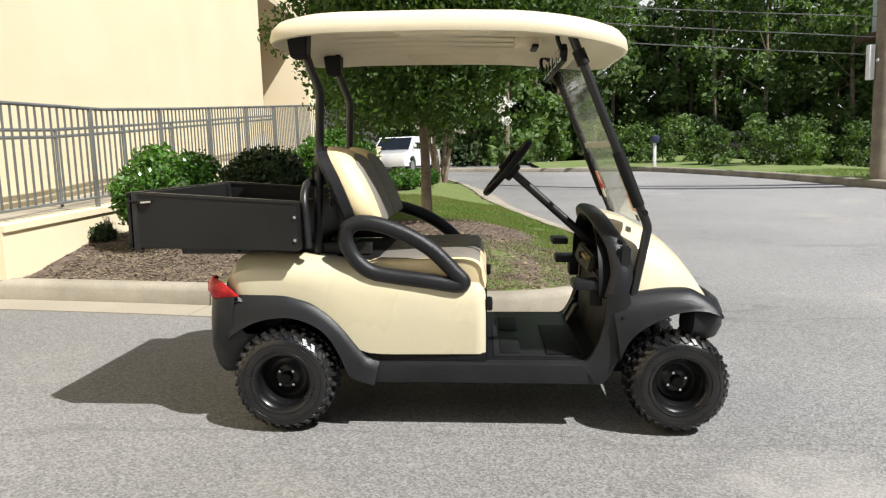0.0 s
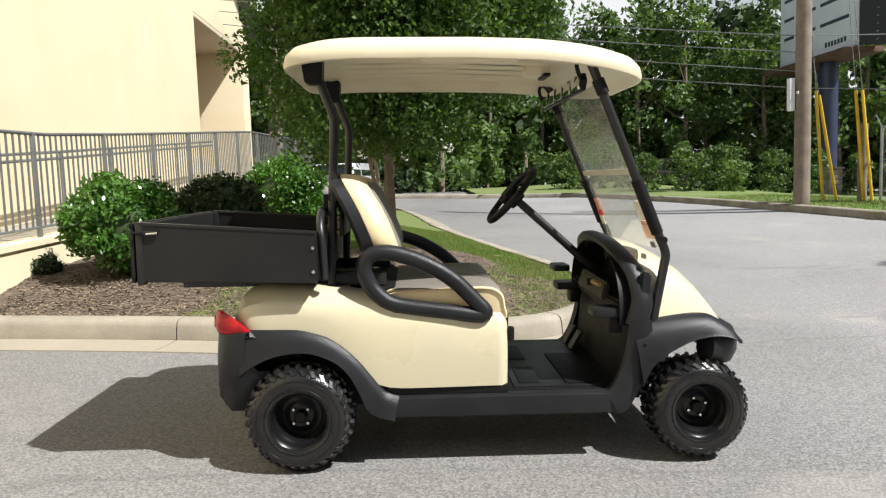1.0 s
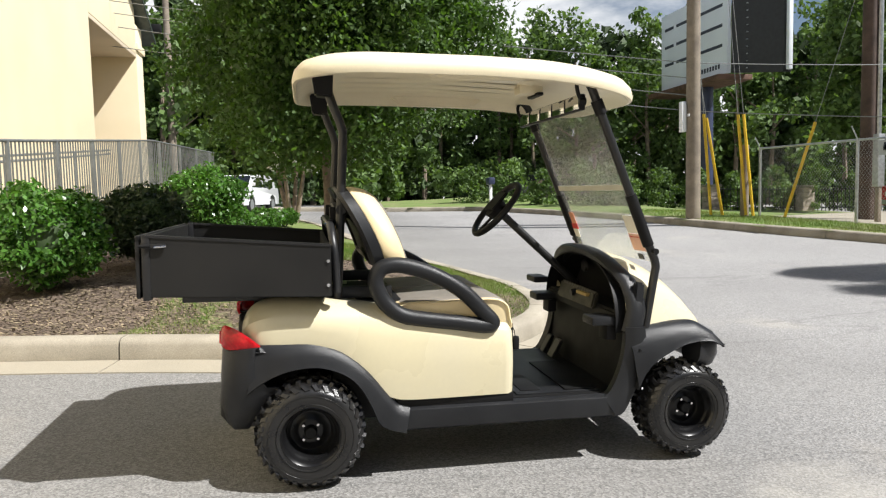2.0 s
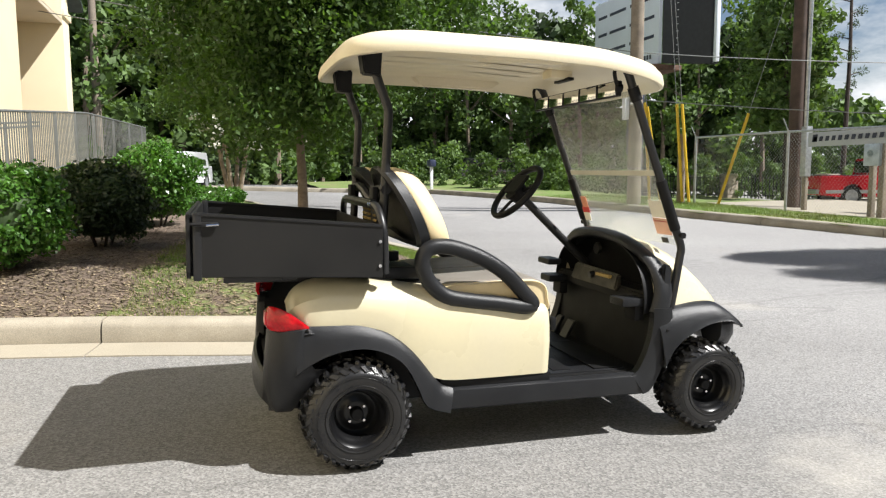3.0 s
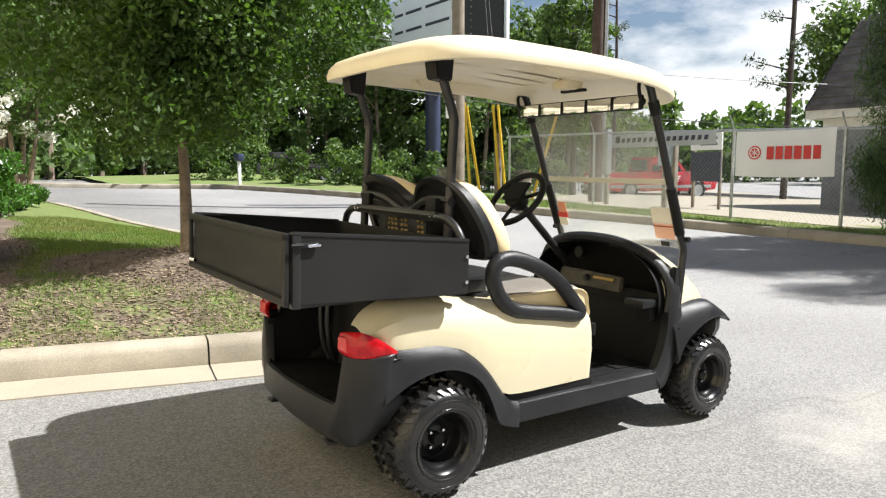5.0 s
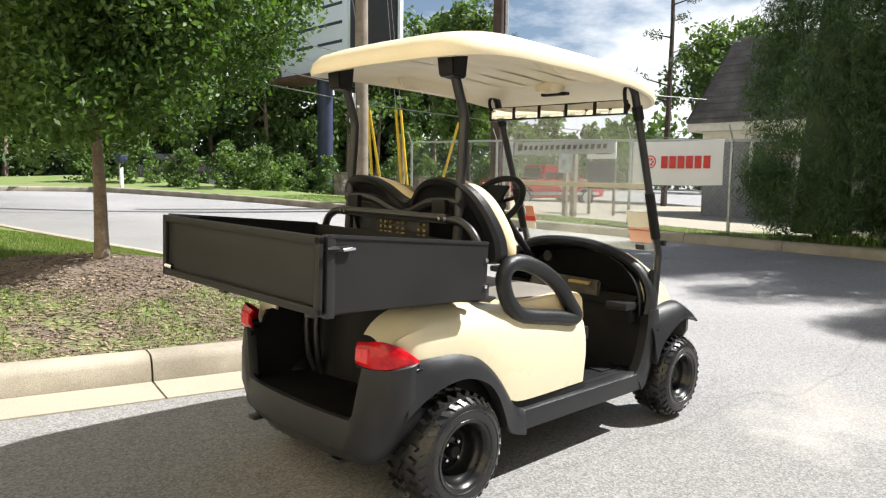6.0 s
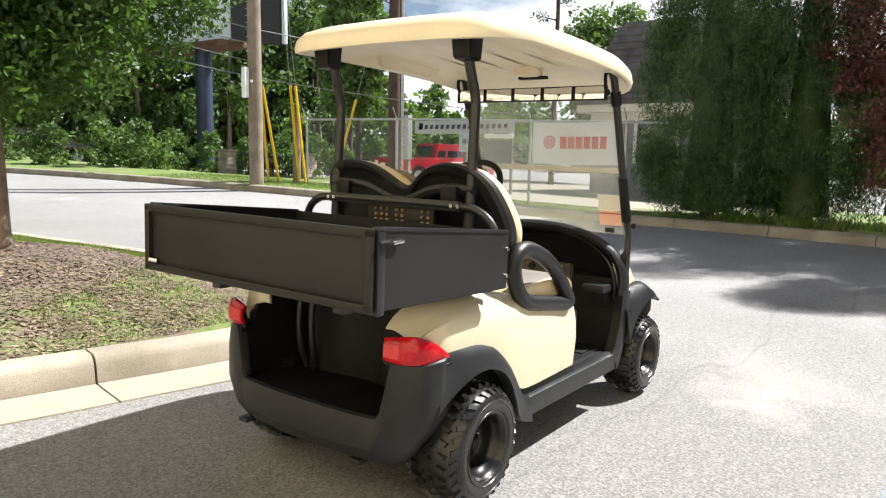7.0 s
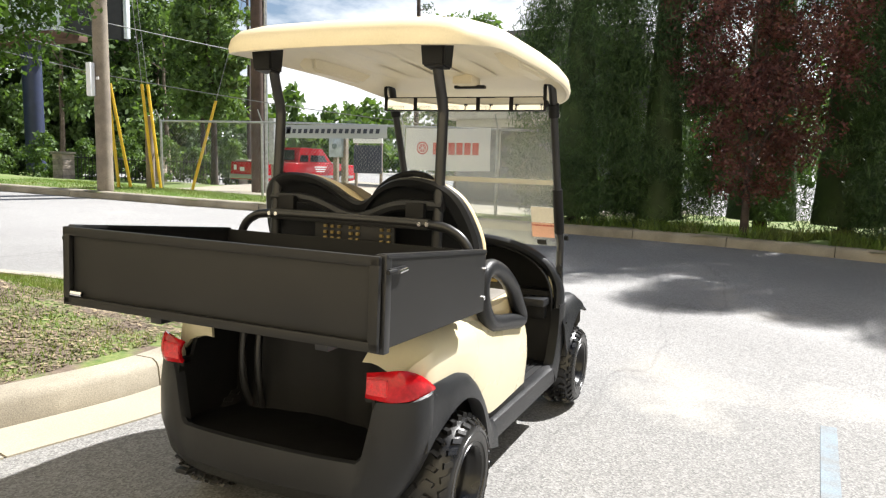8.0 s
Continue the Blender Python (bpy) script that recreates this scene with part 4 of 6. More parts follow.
seat = part("seat", cushion(), M_CVINYL, cart, "cream vinyl bench seat")
for s in (1, -1):
    part("seat_pad", cushion_pad(s), M_VINYL, seat, "grey-brown vinyl seat pad")


def back_line(k):
    """Outline of the two-lobed backrest, across and up, drawn in by k."""
    half = [(0.0, 1.118), (0.05, 1.135), (0.11, 1.178), (0.18, 1.208), (0.26, 1.216), (0.345, 1.198), (0.405, 1.15), (0.44, 1.07), (0.458, 0.985), (0.448, 0.915), (0.41, 0.886), (0.2, 0.88), (0.0, 0.88)]
    pts = half + [(-v, z) for v, z in half[-2:0:-1]]
    run = glide([(v, z, 0) for v, z in pts], 4, closed=True)
    cx, cz = 0, 1.03
    out = []
    for p in run:
        d = Vector((p.x - cx, p.y - cz))
        f = max(0.05, 1 - k / max(0.1, d.length))
        out.append((cx + d.x * f, cz + d.y * f))
    return out


def lay(out, depth):
    """Places an outline on the leaning backrest; depth to the front."""
    rows = []
    for v, z in out:
        s = (z - 0.86) / 0.356
        x = 0.345 - 0.17 * s + depth + 0.02 * math.sin(s * 3)
        rows.append((x, v, z))
    return rows


back = part("backrest", sheet([lay(back_line(k), d) for k, d in ((0.03, -0.012), (0.004, -0.01), (0.0, 0.0), (0.004, 0.03), (0.016, 0.06), (0.036, 0.080), (0.08, 0.086), (0.2, 0.086))], closed=True, caps=True), M_CVINYL, cart, "two-lobed cream vinyl backrest")
part("back_shell", sheet([lay(back_line(k), d) for k, d in ((0.0, -0.012), (-0.003, -0.055), (0.012, -0.072), (0.05, -0.074), (0.062, -0.060), (0.10, -0.056))], closed=True, caps=True), M_BLACK, back, "black moulded backrest shell")
for s in (1, -1):
    face = []
    for k, d in ((0.0, 0.080), (0.006, 0.092), (0.03, 0.096), (0.12, 0.096)):
        o = [(s * (0.012 + k + (0.345 - 2 * k) * u), 0.885 + k + (0.30 - 2 * k) * w - 0.045 * abs(u - 0.5) ** 3 * 8 * (w > 0.5)) for u, w in
             [(i / 8, 0) for i in range(8)] + [(1, i / 8) for i in range(8)] + [(1 - i / 8, 1) for i in range(8)] + [(0, 1 - i / 8) for i in range(8)]]
        face.append(lay(o, d))
    part("back_pad", sheet(face, closed=True, caps=True), M_VINYL, back, "grey-brown vinyl back pad")
    part("belt_mount", box(0.10, 0.125, s * 0.27 - 0.035, s * 0.27 + 0.035, 1.06, 1.13, 0.004), M_DARK, cart)
part("shell_rib", tube(glide([(0.145, 0.36, 1.12), (0.15, 0.18, 1.115), (0.165, 0.0, 1.06), (0.15, -0.18, 1.115), (0.145, -0.36, 1.12)], 6), 0.022, 8), M_BLACK, back)
part("belt_plate", box(0.150, 0.165, -0.17, 0.17, 0.94, 1.04, 0.003), M_STEEL, cart)
# Tan blocks stand in for sunlight coming through slots in the plate
for c in range(7):
    for r in range(4):
        v = (-0.15, -0.12, -0.02, 0.01, 0.06, 0.09, 0.12)[c]
        part("plate_sun_spot", box(0.140, 0.152, v - 0.006, v + 0.006, 0.952 + 0.022 * r, 0.963 + 0.022 * r, 0.002), M_TAN, cart, "tan block standing in for sun through a plate slot")


# -- arm rests
def armrest():
    run = glide([(0.275, 0.83), (0.295, 0.878), (0.345, 0.895), (0.42, 0.885), (0.53, 0.845), (0.64, 0.778), (0.73, 0.69), (0.772, 0.642), (0.742, 0.628), (0.62, 0.646), (0.48, 0.665), (0.392, 0.682), (0.342, 0.712), (0.30, 0.76)], 5, closed=True)
    return tube([(p.x, -0.466, p.y) for p in run], 0.033, 12, closed=True, side=(0, 1, 0), rb=0.031)


def arm_foot():
    return hexa([(0.38, -0.494, 0.650), (0.75, -0.494, 0.606), (0.75, -0.44, 0.606), (0.38, -0.44, 0.650), (0.40, -0.494, 0.686), (0.73, -0.494, 0.640), (0.73, -0.44, 0.640), (0.40, -0.44, 0.686)], 0.014)


for sd in (1, -1):
    a, b = armrest(), arm_foot()
    if sd < 0:
        flip(a), flip(b)
    arm = part("armrest", a, M_BLACK, cart, "black moulded hip restraint")
    part("armrest_base", b, M_BLACK, arm)


# -- roof
def roof_ring(k, z, droop=1.0):
    x0, x1, half = -0.045, 1.475, 0.535
    r = 0.26
    out = []
    cx, hx = (x0 + x1) / 2, (x1 - x0) / 2
    n = 72
    for i in range(n):
        a = 2 * math.pi * i / n
        c, s = math.cos(a), math.sin(a)
        e = 5.0 if c > 0 else 7.5
        px = math.copysign(abs(c) ** (2 / e), c) * (hx - k)
        py = math.copysign(abs(s) ** (2 / e), s) * (half - k)
        py *= 1 - (0.10 if px > 0 else 0.035) * (px / hx) ** 4
        x = cx + px
        d = -0.075 * max(0, (x - 0.75) / 0.72) ** 2 - 0.03 * max(0, (0.3 - x) / 0.35) ** 2 - 0.012 * (py / half) ** 2
        out.append((x, py, z + d * droop))
    return out


roof = part("roof", sheet([roof_ring(k, z) for k, z in ((0.03, 1.682), (0.012, 1.668), (0.0, 1.672), (-0.004, 1.69), (0.004, 1.722), (0.03, 1.748), (0.08, 1.762), (0.2, 1.770), (0.4, 1.774), (0.53, 1.776))], closed=True), M_ROOF, cart, "cream moulded plastic roof")
part("roof_underside", sheet([roof_ring(k, z) for k, z in ((0.018, 1.670), (0.05, 1.690), (0.09, 1.705), (0.12, 1.700), (0.16, 1.708), (0.3, 1.712), (0.53, 1.712))], closed=True), M_ROOF, cart)
for v in (-0.30, -0.15, 0.0, 0.15, 0.30):
    part("roof_rib", sheet([[(x, v - 0.062, z + 0.002), (x, v - 0.035, z - 0.003), (x, v - 0.012, z - 0.006), (x, v + 0.012, z - 0.006), (x, v + 0.035, z - 0.003), (x, v + 0.062, z + 0.002)] for x, z in ((0.12, 1.712), (0.2, 1.706), (0.6, 1.710), (0.95, 1.698), (1.05, 1.694))]), M_ROOF, roof)
for s in (1, -1):
    part("roof_handhold", hexa([(0.50, s * 0.425, 1.650), (0.90, s * 0.425, 1.648), (0.88, s * 0.495, 1.650), (0.52, s * 0.495, 1.652), (0.43, s * 0.39, 1.712), (0.97, s * 0.39, 1.708), (0.96, s * 0.512, 1.700), (0.44, s * 0.512, 1.704)], 0.012), M_ROOF, roof)
part("roof_vent", box(1.075, 1.105, -0.135, 0.02, 1.645, 1.660, 0.004), M_DARK, roof, "black slot in the roof lining")
part("roof_boss", box(1.0, 1.115, -0.10, 0.0, 1.655, 1.715, 0.012), M_ROOF, roof)

# -- roof posts
for s in (1, -1):
    part("rear_bracket", hexa([(0.045, s * 0.385, 1.585), (0.115, s * 0.385, 1.580), (0.115, s * 0.305, 1.580), (0.045, s * 0.305, 1.585), (0.03, s * 0.39, 1.69), (0.12, s * 0.39, 1.69), (0.12, s * 0.30, 1.69), (0.03, s * 0.30, 1.69)], 0.006), M_DARK, cart)
    part("rear_post", tube(glide([(0.095, s * 0.335, 1.62), (0.118, s * 0.338, 1.55), (0.152, s * 0.340, 1.46), (0.156, s * 0.340, 1.40), (0.145, s * 0.342, 1.15), (0.128, s * 0.345, 0.75)], 5), 0.019, 12), M_STEEL, cart, "black tubular roof post")
    post = part("front_post", tube(glide([(1.175, s * 0.425, 1.685), (1.21, s * 0.428, 1.655), (1.245, s * 0.43, 1.575), (1.375, s * 0.43, 1.26), (1.498, s * 0.43, 0.965), (1.535, s * 0.43, 0.875), (1.530, s * 0.432, 0.82), (1.50, s * 0.445, 0.68), (1.472, s * 0.455, 0.55)], 5), 0.019, 12), M_STEEL, cart, "black tubular windscreen post")
    part("post_sleeve", tube([(1.408, s * 0.43, 1.18), (1.50, s * 0.43, 0.955)], 0.025, 12), M_DARK, post)
    part("post_clip", tube([(1.24, s * 0.43, 1.588), (1.265, s * 0.43, 1.53)], 0.026, 12), M_DARK, post)
    part("post_knob", tube([(1.515, s * 0.455, 0.93), (1.515, s * 0.475, 0.93)], 0.014, 10), M_DARK, post)


# -- windscreen
def pane(za, zb, xa, xb, half):
    return hexa([(xa, -half, za), (xa + 0.005, -half, za), (xa + 0.005, half, za), (xa, half, za), (xb, -half, zb), (xb + 0.005, -half, zb), (xb + 0.005, half, zb), (xb, half, zb)])


screen = new("windscreen")
screen.parent = cart
screen["label"] = "clear folding plastic windscreen"
lowp = part("pane", pane(0.88, 1.205, 1.525, 1.395, 0.412), M_SCREEN, screen, smooth=False)
upp = part("pane", pane(1.22, 1.575, 1.389, 1.245, 0.412), M_SCREEN, screen, smooth=False)
part("seam", pane(1.20, 1.225, 1.396, 1.386, 0.415), M_SEAM, screen, "pale rubber hinge strip")
for ob in (lowp, upp):
    ob.visible_shadow = False


def decal(v0, v1, z0, z1, material, lab):
    x = lambda z: 1.525 - (z - 0.88) * 0.4 - 0.004
    bm = hexa([(x(z0), v0, z0), (x(z0) + 0.002, v0, z0), (x(z0) + 0.002, v1, z0), (x(z0), v1, z0), (x(z1), v0, z1), (x(z1) + 0.002, v0, z1), (x(z1) + 0.002, v1, z1), (x(z1), v1, z1)])
    return part("sticker", bm, material, screen, lab, smooth=False)


decal(-0.405, -0.285, 1.005, 1.085, M_STK_W, "cream paper sticker")
decal(-0.405, -0.285, 0.925, 1.002, mat("faded_orange_paper", (0.80, 0.46, 0.34), 0.55, var=0.05), "faded orange warning sticker")
decal(-0.405, -0.285, 0.985, 0.992, M_STK_R, "red line on a sticker")
decal(-0.36, -0.31, 0.885, 0.91, M_DARK, "small dark sticker")
decal(0.325, 0.385, 1.02, 1.08, M_STK_O, "orange sticker")
decal(0.325, 0.40, 0.99, 1.02, M_STK_R, "red sticker")
decal(0.335, 0.40, 0.945, 0.99, M_STK_W, "white sticker")

# -- wide five-panel mirror
mir = part("mirror", box(1.175, 1.20, -0.41, 0.455, 1.547, 1.618, 0.008), M_DARK, cart, "wide five-panel rear-view mirror in a black frame")
for k in range(5):
    a = -0.402 + 0.1705 * k
    part("mirror_glass", box(1.168, 1.1745, a, a + 0.150, 1.553, 1.612, 0.001), M_MIRROR, mir, "mirror panel")
for v in (-0.40, 0.43):
    part("mirror_arm", tube(glide([(1.185, v, 1.585), (1.165, v * 1.02, 1.62), (1.16, v * 1.02, 1.66), (1.19, v * 1.02, 1.69), (1.22, v, 1.695)], 4), 0.009, 8), M_DARK, mir)
    part("mirror_knob", tube([(1.17, v, 1.585), (1.20, v, 1.585)], 0.02, 10), M_DARK, mir)

# -- steering
hub_at, foot_at = Vector((1.00, 0.215, 1.085)), Vector((1.43, 0.225, 0.70))
part("steering_column", tube([foot_at, hub_at], 0.021, 12), M_STEEL, cart, "black steering column")
axis = Vector((-0.76, -0.02, 0.65)).normalized()
wrot = axis.to_track_quat('Z', 'Y').to_matrix().to_4x4()
wheel_m = Matrix.Translation(hub_at + axis * 0.03) @ wrot


def ring_mesh():
    return tube([wheel_m @ Vector((0.165 * math.cos(a), 0.165 * math.sin(a), 0.0)) for a in np.linspace(0, 2 * math.pi, 33)[:-1]], 0.0165, 10, closed=True)


steer = part("steering_wheel", ring_mesh(), M_DARK, cart, "black steering wheel")
for a in (20, 160, 270):
    c, s = math.cos(radians(a)), math.sin(radians(a))
    part("spoke", tube([wheel_m @ Vector((0.04 * c, 0.04 * s, -0.01)), wheel_m @ Vector((0.16 * c, 0.16 * s, 0))], 0.012, 8, side=axis, rb=0.008), M_DARK, steer)
hb = bmesh.new()
bmesh.ops.create_cone(hb, cap_ends=True, segments=20, radius1=0.045, radius2=0.062, depth=0.07, matrix=wheel_m @ Matrix.Translation((0, 0, -0.015)))
part("steering_hub", hb, M_DARK, steer)
part("clip_board", hexa([wheel_m @ Vector(p) for p in ((-0.07, -0.03, 0.02), (0.07, -0.03, 0.02), (0.07, 0.09, 0.02), (-0.07, 0.09, 0.02), (-0.07, -0.03, 0.035), (0.07, -0.03, 0.035), (0.07, 0.09, 0.035), (-0.07, 0.09, 0.035))], 0.004), M_DARK, steer)

# -- cargo box
box_root = new("cargo_box")
box_root.parent = cart
box_root["label"] = "charcoal steel cargo box with drop tailgate"
RX, FX, HB = -0.600, 0.095, 0.545


def bz(x, top):
    s = (x - RX) / (FX - RX)
    return (1.030 + (0.985 - 1.030) * s) if top else (0.800 + (0.783 - 0.800) * s)


def wall_x(x0, x1, v0, v1, bev=0.004, lift=0.0, drop=0.0):
    return hexa([(x0, v0, bz(x0, 0) - drop), (x1, v0, bz(x1, 0) - drop), (x1, v1, bz(x1, 0) - drop), (x0, v1, bz(x0, 0) - drop),
                 (x0, v0, bz(x0, 1) + lift), (x1, v0, bz(x1, 1) + lift), (x1, v1, bz(x1, 1) + lift), (x0, v1, bz(x0, 1) + lift)], bev)


for s in (1, -1):
    sp = part("side_panel", wall_x(RX + 0.005, FX, s * HB, s * (HB - 0.018), 0.003), M_BED, box_root)
    part("top_edge", hexa([(RX, s * (HB + 0.004), bz(RX, 1) - 0.006), (FX, s * (HB + 0.004), bz(FX, 1) - 0.006), (FX, s * (HB - 0.026), bz(FX, 1) - 0.006), (RX, s * (HB - 0.026), bz(RX, 1) - 0.006),
                           (RX, s * (HB + 0.004), bz(RX, 1) + 0.006), (FX, s * (HB + 0.004), bz(FX, 1) + 0.006), (FX, s * (HB - 0.026), bz(FX, 1) + 0.006), (RX, s * (HB - 0.026), bz(RX, 1) + 0.006)], 0.003), M_STEEL, sp)
    part("corner_post", box(RX - 0.002, RX + 0.028, s * (HB + 0.003), s * (HB - 0.03), 0.788, 1.034, 0.005), M_STEEL, box_root)
    latch = part("latch", box(RX + 0.005, RX + 0.085, s * (HB + 0.004), s * (HB + 0.012), 0.986, 1.002, 0.003), M_STEEL, box_root, "small dark tailgate latch")
    part("latch_pin", tube([(RX + 0.045, s * (HB + 0.013), 0.990), (RX + 0.088, s * (HB + 0.013), 0.993)], 0.005, 8), M_CHROME, latch)
    part("latch_hook", tube([(RX + 0.03, s * (HB + 0.012), 0.994), (RX - 0.01, s * (HB + 0.012), 0.994)], 0.006, 8), M_DARK, latch)
    for z in (0.83, 0.925):
        part("bolt", tube([(FX - 0.012, s * (HB - 0.005), z), (FX - 0.012, s * (HB + 0.006), z)], 0.007, 8), M_CHROME, box_root)
part("front_panel", wall_x(FX - 0.018, FX - 0.001, -HB + 0.018, HB - 0.018, 0.003), M_BED, box_root)
part("box_floor", hexa([(RX + 0.004, -HB + 0.018, 0.800), (FX - 0.018, -HB + 0.018, 0.785), (FX - 0.018, HB - 0.018, 0.785), (RX + 0.004, HB - 0.018, 0.800), (RX + 0.004, -HB + 0.018, 0.815), (FX - 0.018, -HB + 0.018, 0.800), (FX - 0.018, HB - 0.018, 0.800), (RX + 0.004, HB - 0.018, 0.815)]), M_BED, box_root)
gate = part("tailgate", box(RX - 0.012, RX + 0.004, -HB + 0.035, HB - 0.035, 0.800, 1.026, 0.003), M_BED, box_root, "charcoal steel tailgate with a folded rim")
for z0, z1 in ((1.006, 1.032), (0.796, 0.822)):
    part("gate_rim", box(RX - 0.026, RX - 0.010, -HB + 0.005, HB - 0.005, z0, z1, 0.004), M_BED, gate)
for s in (1, -1):
    part("gate_rim", box(RX - 0.026, RX - 0.010, s * (HB - 0.005), s * (HB - 0.032), 0.800, 1.030, 0.004), M_BED, gate)
part("gate_handle", tube([(RX - 0.018, HB - 0.075, 0.832), (RX - 0.03, HB - 0.045, 0.836)], 0.009, 8), M_CHROME, gate, "small chrome catch")
for s in (1, -1):
    part("box_rail", box(-0.50, 0.36, s * 0.30 - 0.022, s * 0.30 + 0.022, 0.742, 0.792, 0.005), M_STEEL, box_root)
part("box_crossbar", box(-0.28, -0.22, -0.38, 0.38, 0.757, 0.79, 0.005), M_STEEL, box_root)
part("hoop_bar", tube(glide([(0.118, -0.478, 0.79), (0.112, -0.485, 0.93), (0.105, -0.470, 0.995), (0.10, -0.42, 1.040), (0.098, -0.33, 1.058), (0.098, 0, 1.060), (0.098, 0.33, 1.058), (0.10, 0.42, 1.040), (0.105, 0.470, 0.995), (0.112, 0.485, 0.93), (0.118, 0.478, 0.79)], 5), 0.0165, 12), M_STEEL, cart, "black tubular hoop behind the seat")
part("hoop_plate", box(0.085, 0.112, -0.33, 0.33, 1.04, 1.078, 0.004), M_STEEL, cart)
for v in (-0.33, 0.30, 0.33, -0.30):
    part("hoop_bolt", tube([(0.088, v, 1.06), (0.078, v, 1.06)], 0.008, 8), M_CHROME, cart)


# ---- building, ramp wall and railing ----
def slab(name, x0, x1, y0, y1, z0, z1, material, parent=None, bevel=0.01, label=""):
    return part(name, box(x0, x1, y0, y1, z0, z1, bevel), material, parent, label)


building = empty("building", Matrix.Identity(4), "tall cream stucco building with a recessed porch", "building")
BX = -4.5
slab("wall", BX - 0.3, BX, -14, 14.3, -0.2, 9.5, M_STUCCO, building)
slab("wall", BX - 0.3, BX, 14.3, 18.9, 5.45, 7.6, M_STUCCO, building)
slab("wall", BX - 1.9, BX, 18.9, 19.7, -0.2, 6.3, M_STUCCO, building)
slab("pier_cap", BX - 0.4, BX + 0.06, 18.85, 19.78, 5.55, 5.75, M_STUCCO, building)
# Porch recess in a darker cream stucco: its shade is in the colour
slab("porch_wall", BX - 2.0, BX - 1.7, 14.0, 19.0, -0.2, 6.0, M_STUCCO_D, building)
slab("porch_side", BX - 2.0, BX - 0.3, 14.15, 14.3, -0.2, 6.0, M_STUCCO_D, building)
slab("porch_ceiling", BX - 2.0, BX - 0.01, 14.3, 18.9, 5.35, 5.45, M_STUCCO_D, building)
part("roof", hexa([(BX - 8, -14.5, 9.5), (BX + 0.35, -14.5, 9.5), (BX + 0.35, 14.0, 9.5), (BX - 8, 14.0, 9.5), (BX - 8, -14.5, 9.7), (BX + 0.35, -14.5, 9.7), (BX + 0.35, 14.0, 9.7), (BX - 8, 14.0, 9.7)], 0.02), M_RUST, building)
part("roof", hexa([(BX - 4, 14.0, 9.45), (BX + 0.3, 14.0, 9.45), (BX + 0.3, 20.3, 5.95), (BX - 4, 20.3, 5.95), (BX - 4, 14.0, 9.62), (BX + 0.3, 14.0, 9.62), (BX + 0.3, 20.3, 6.12), (BX - 4, 20.3, 6.12)], 0.02), mat("dark_green_roof_edge", (0.04, 0.055, 0.045), 0.5), building)
part("gable", hexa([(BX - 0.28, 14.3, 7.5), (BX - 0.02, 14.3, 7.5), (BX - 0.02, 17.6, 7.5), (BX - 0.28, 17.6, 7.5), (BX - 0.28, 14.3, 9.4), (BX - 0.02, 14.3, 9.4), (BX - 0.02, 14.35, 9.4), (BX - 0.28, 14.35, 9.4)]), M_STUCCO, building)
part("floodlight", box(BX + 0.1, BX + 0.45, 20.3, 20.6, 6.4, 6.65, 0.03), M_DARK, building)

RAIL = [Vector((-3.26, 2.72)), Vector((-3.12, 13.3)), Vector((-2.75, 21.0))]


def rail_z(y):
    return interp(y, [(2.7, 1.745), (4.6, 1.81), (6.5, 1.955), (13.3, 2.52), (21, 2.75)])


def rail_xy(d):
    a = (RAIL[1] - RAIL[0]).length
    if d < a:
        return RAIL[0].lerp(RAIL[1], d / a)
    return RAIL[1].lerp(RAIL[2], min(1, (d - a) / (RAIL[2] - RAIL[1]).length))


RAIL_LEN = (RAIL[1] - RAIL[0]).length + (RAIL[2] - RAIL[1]).length
ramp = empty("ramp_wall", Matrix.Identity(4), "cream stucco retaining wall of an access ramp", "wall", kind="structure")
part("wall_face", sheet([[(p.x - 0.10, p.y, -0.2), (p.x + 0.10, p.y, -0.2), (p.x + 0.10, p.y, rail_z(p.y) - 1.09), (p.x - 0.10, p.y, rail_z(p.y) - 1.09)] for p in [rail_xy(d) for d in np.linspace(0, RAIL_LEN, 30)]], closed=True, caps=True), M_STUCCO, ramp, smooth=False)
part("wall_coping", sheet([[(p.x - 0.13, p.y, rail_z(p.y) - 1.088), (p.x + 0.125, p.y, rail_z(p.y) - 1.088), (p.x + 0.125, p.y, rail_z(p.y) - 1.03), (p.x - 0.13, p.y, rail_z(p.y) - 1.03)] for p in [rail_xy(d) for d in np.linspace(0, RAIL_LEN, 30)]], closed=True, caps=True), M_STUCCO, ramp, smooth=False)
part("wall_return", hexa([(-14, 3.5, -0.2), (-3.36, 2.72, -0.2), (-3.36, 2.92, -0.2), (-14, 3.7, -0.2), (-14, 3.5, 0.70), (-3.36, 2.72, 0.70), (-3.36, 2.92, 0.70), (-14, 3.7, 0.70)]), M_STUCCO, ramp)
part("ramp_floor", hexa([(-4.5, 2.9, 0.3), (-3.3, 2.9, 0.3), (-3.0, 14, 0.3), (-4.5, 14, 0.3), (-4.5, 2.9, 0.62), (-3.3, 2.9, 0.62), (-3.0, 14, 1.35), (-4.5, 14, 1.35)]), M_CONC, ramp)

railing = empty("railing", Matrix.Identity(4), "grey steel baluster railing along the access ramp", "railing")
part("top_rail", tube([(p.x, p.y, rail_z(p.y)) for p in [rail_xy(d) for d in np.linspace(0, RAIL_LEN, 40)]], 0.018, 8), M_RAIL, railing)
part("bottom_rail", tube([(p.x, p.y, rail_z(p.y) - 0.93) for p in [rail_xy(d) for d in np.linspace(0, RAIL_LEN, 40)]], 0.014, 8), M_RAIL, railing)
bal = bpy.data.meshes.new("baluster")
bmb = box(-0.008, 0.008, -0.008, 0.008, -0.93, 0.0)
bmb.to_mesh(bal)
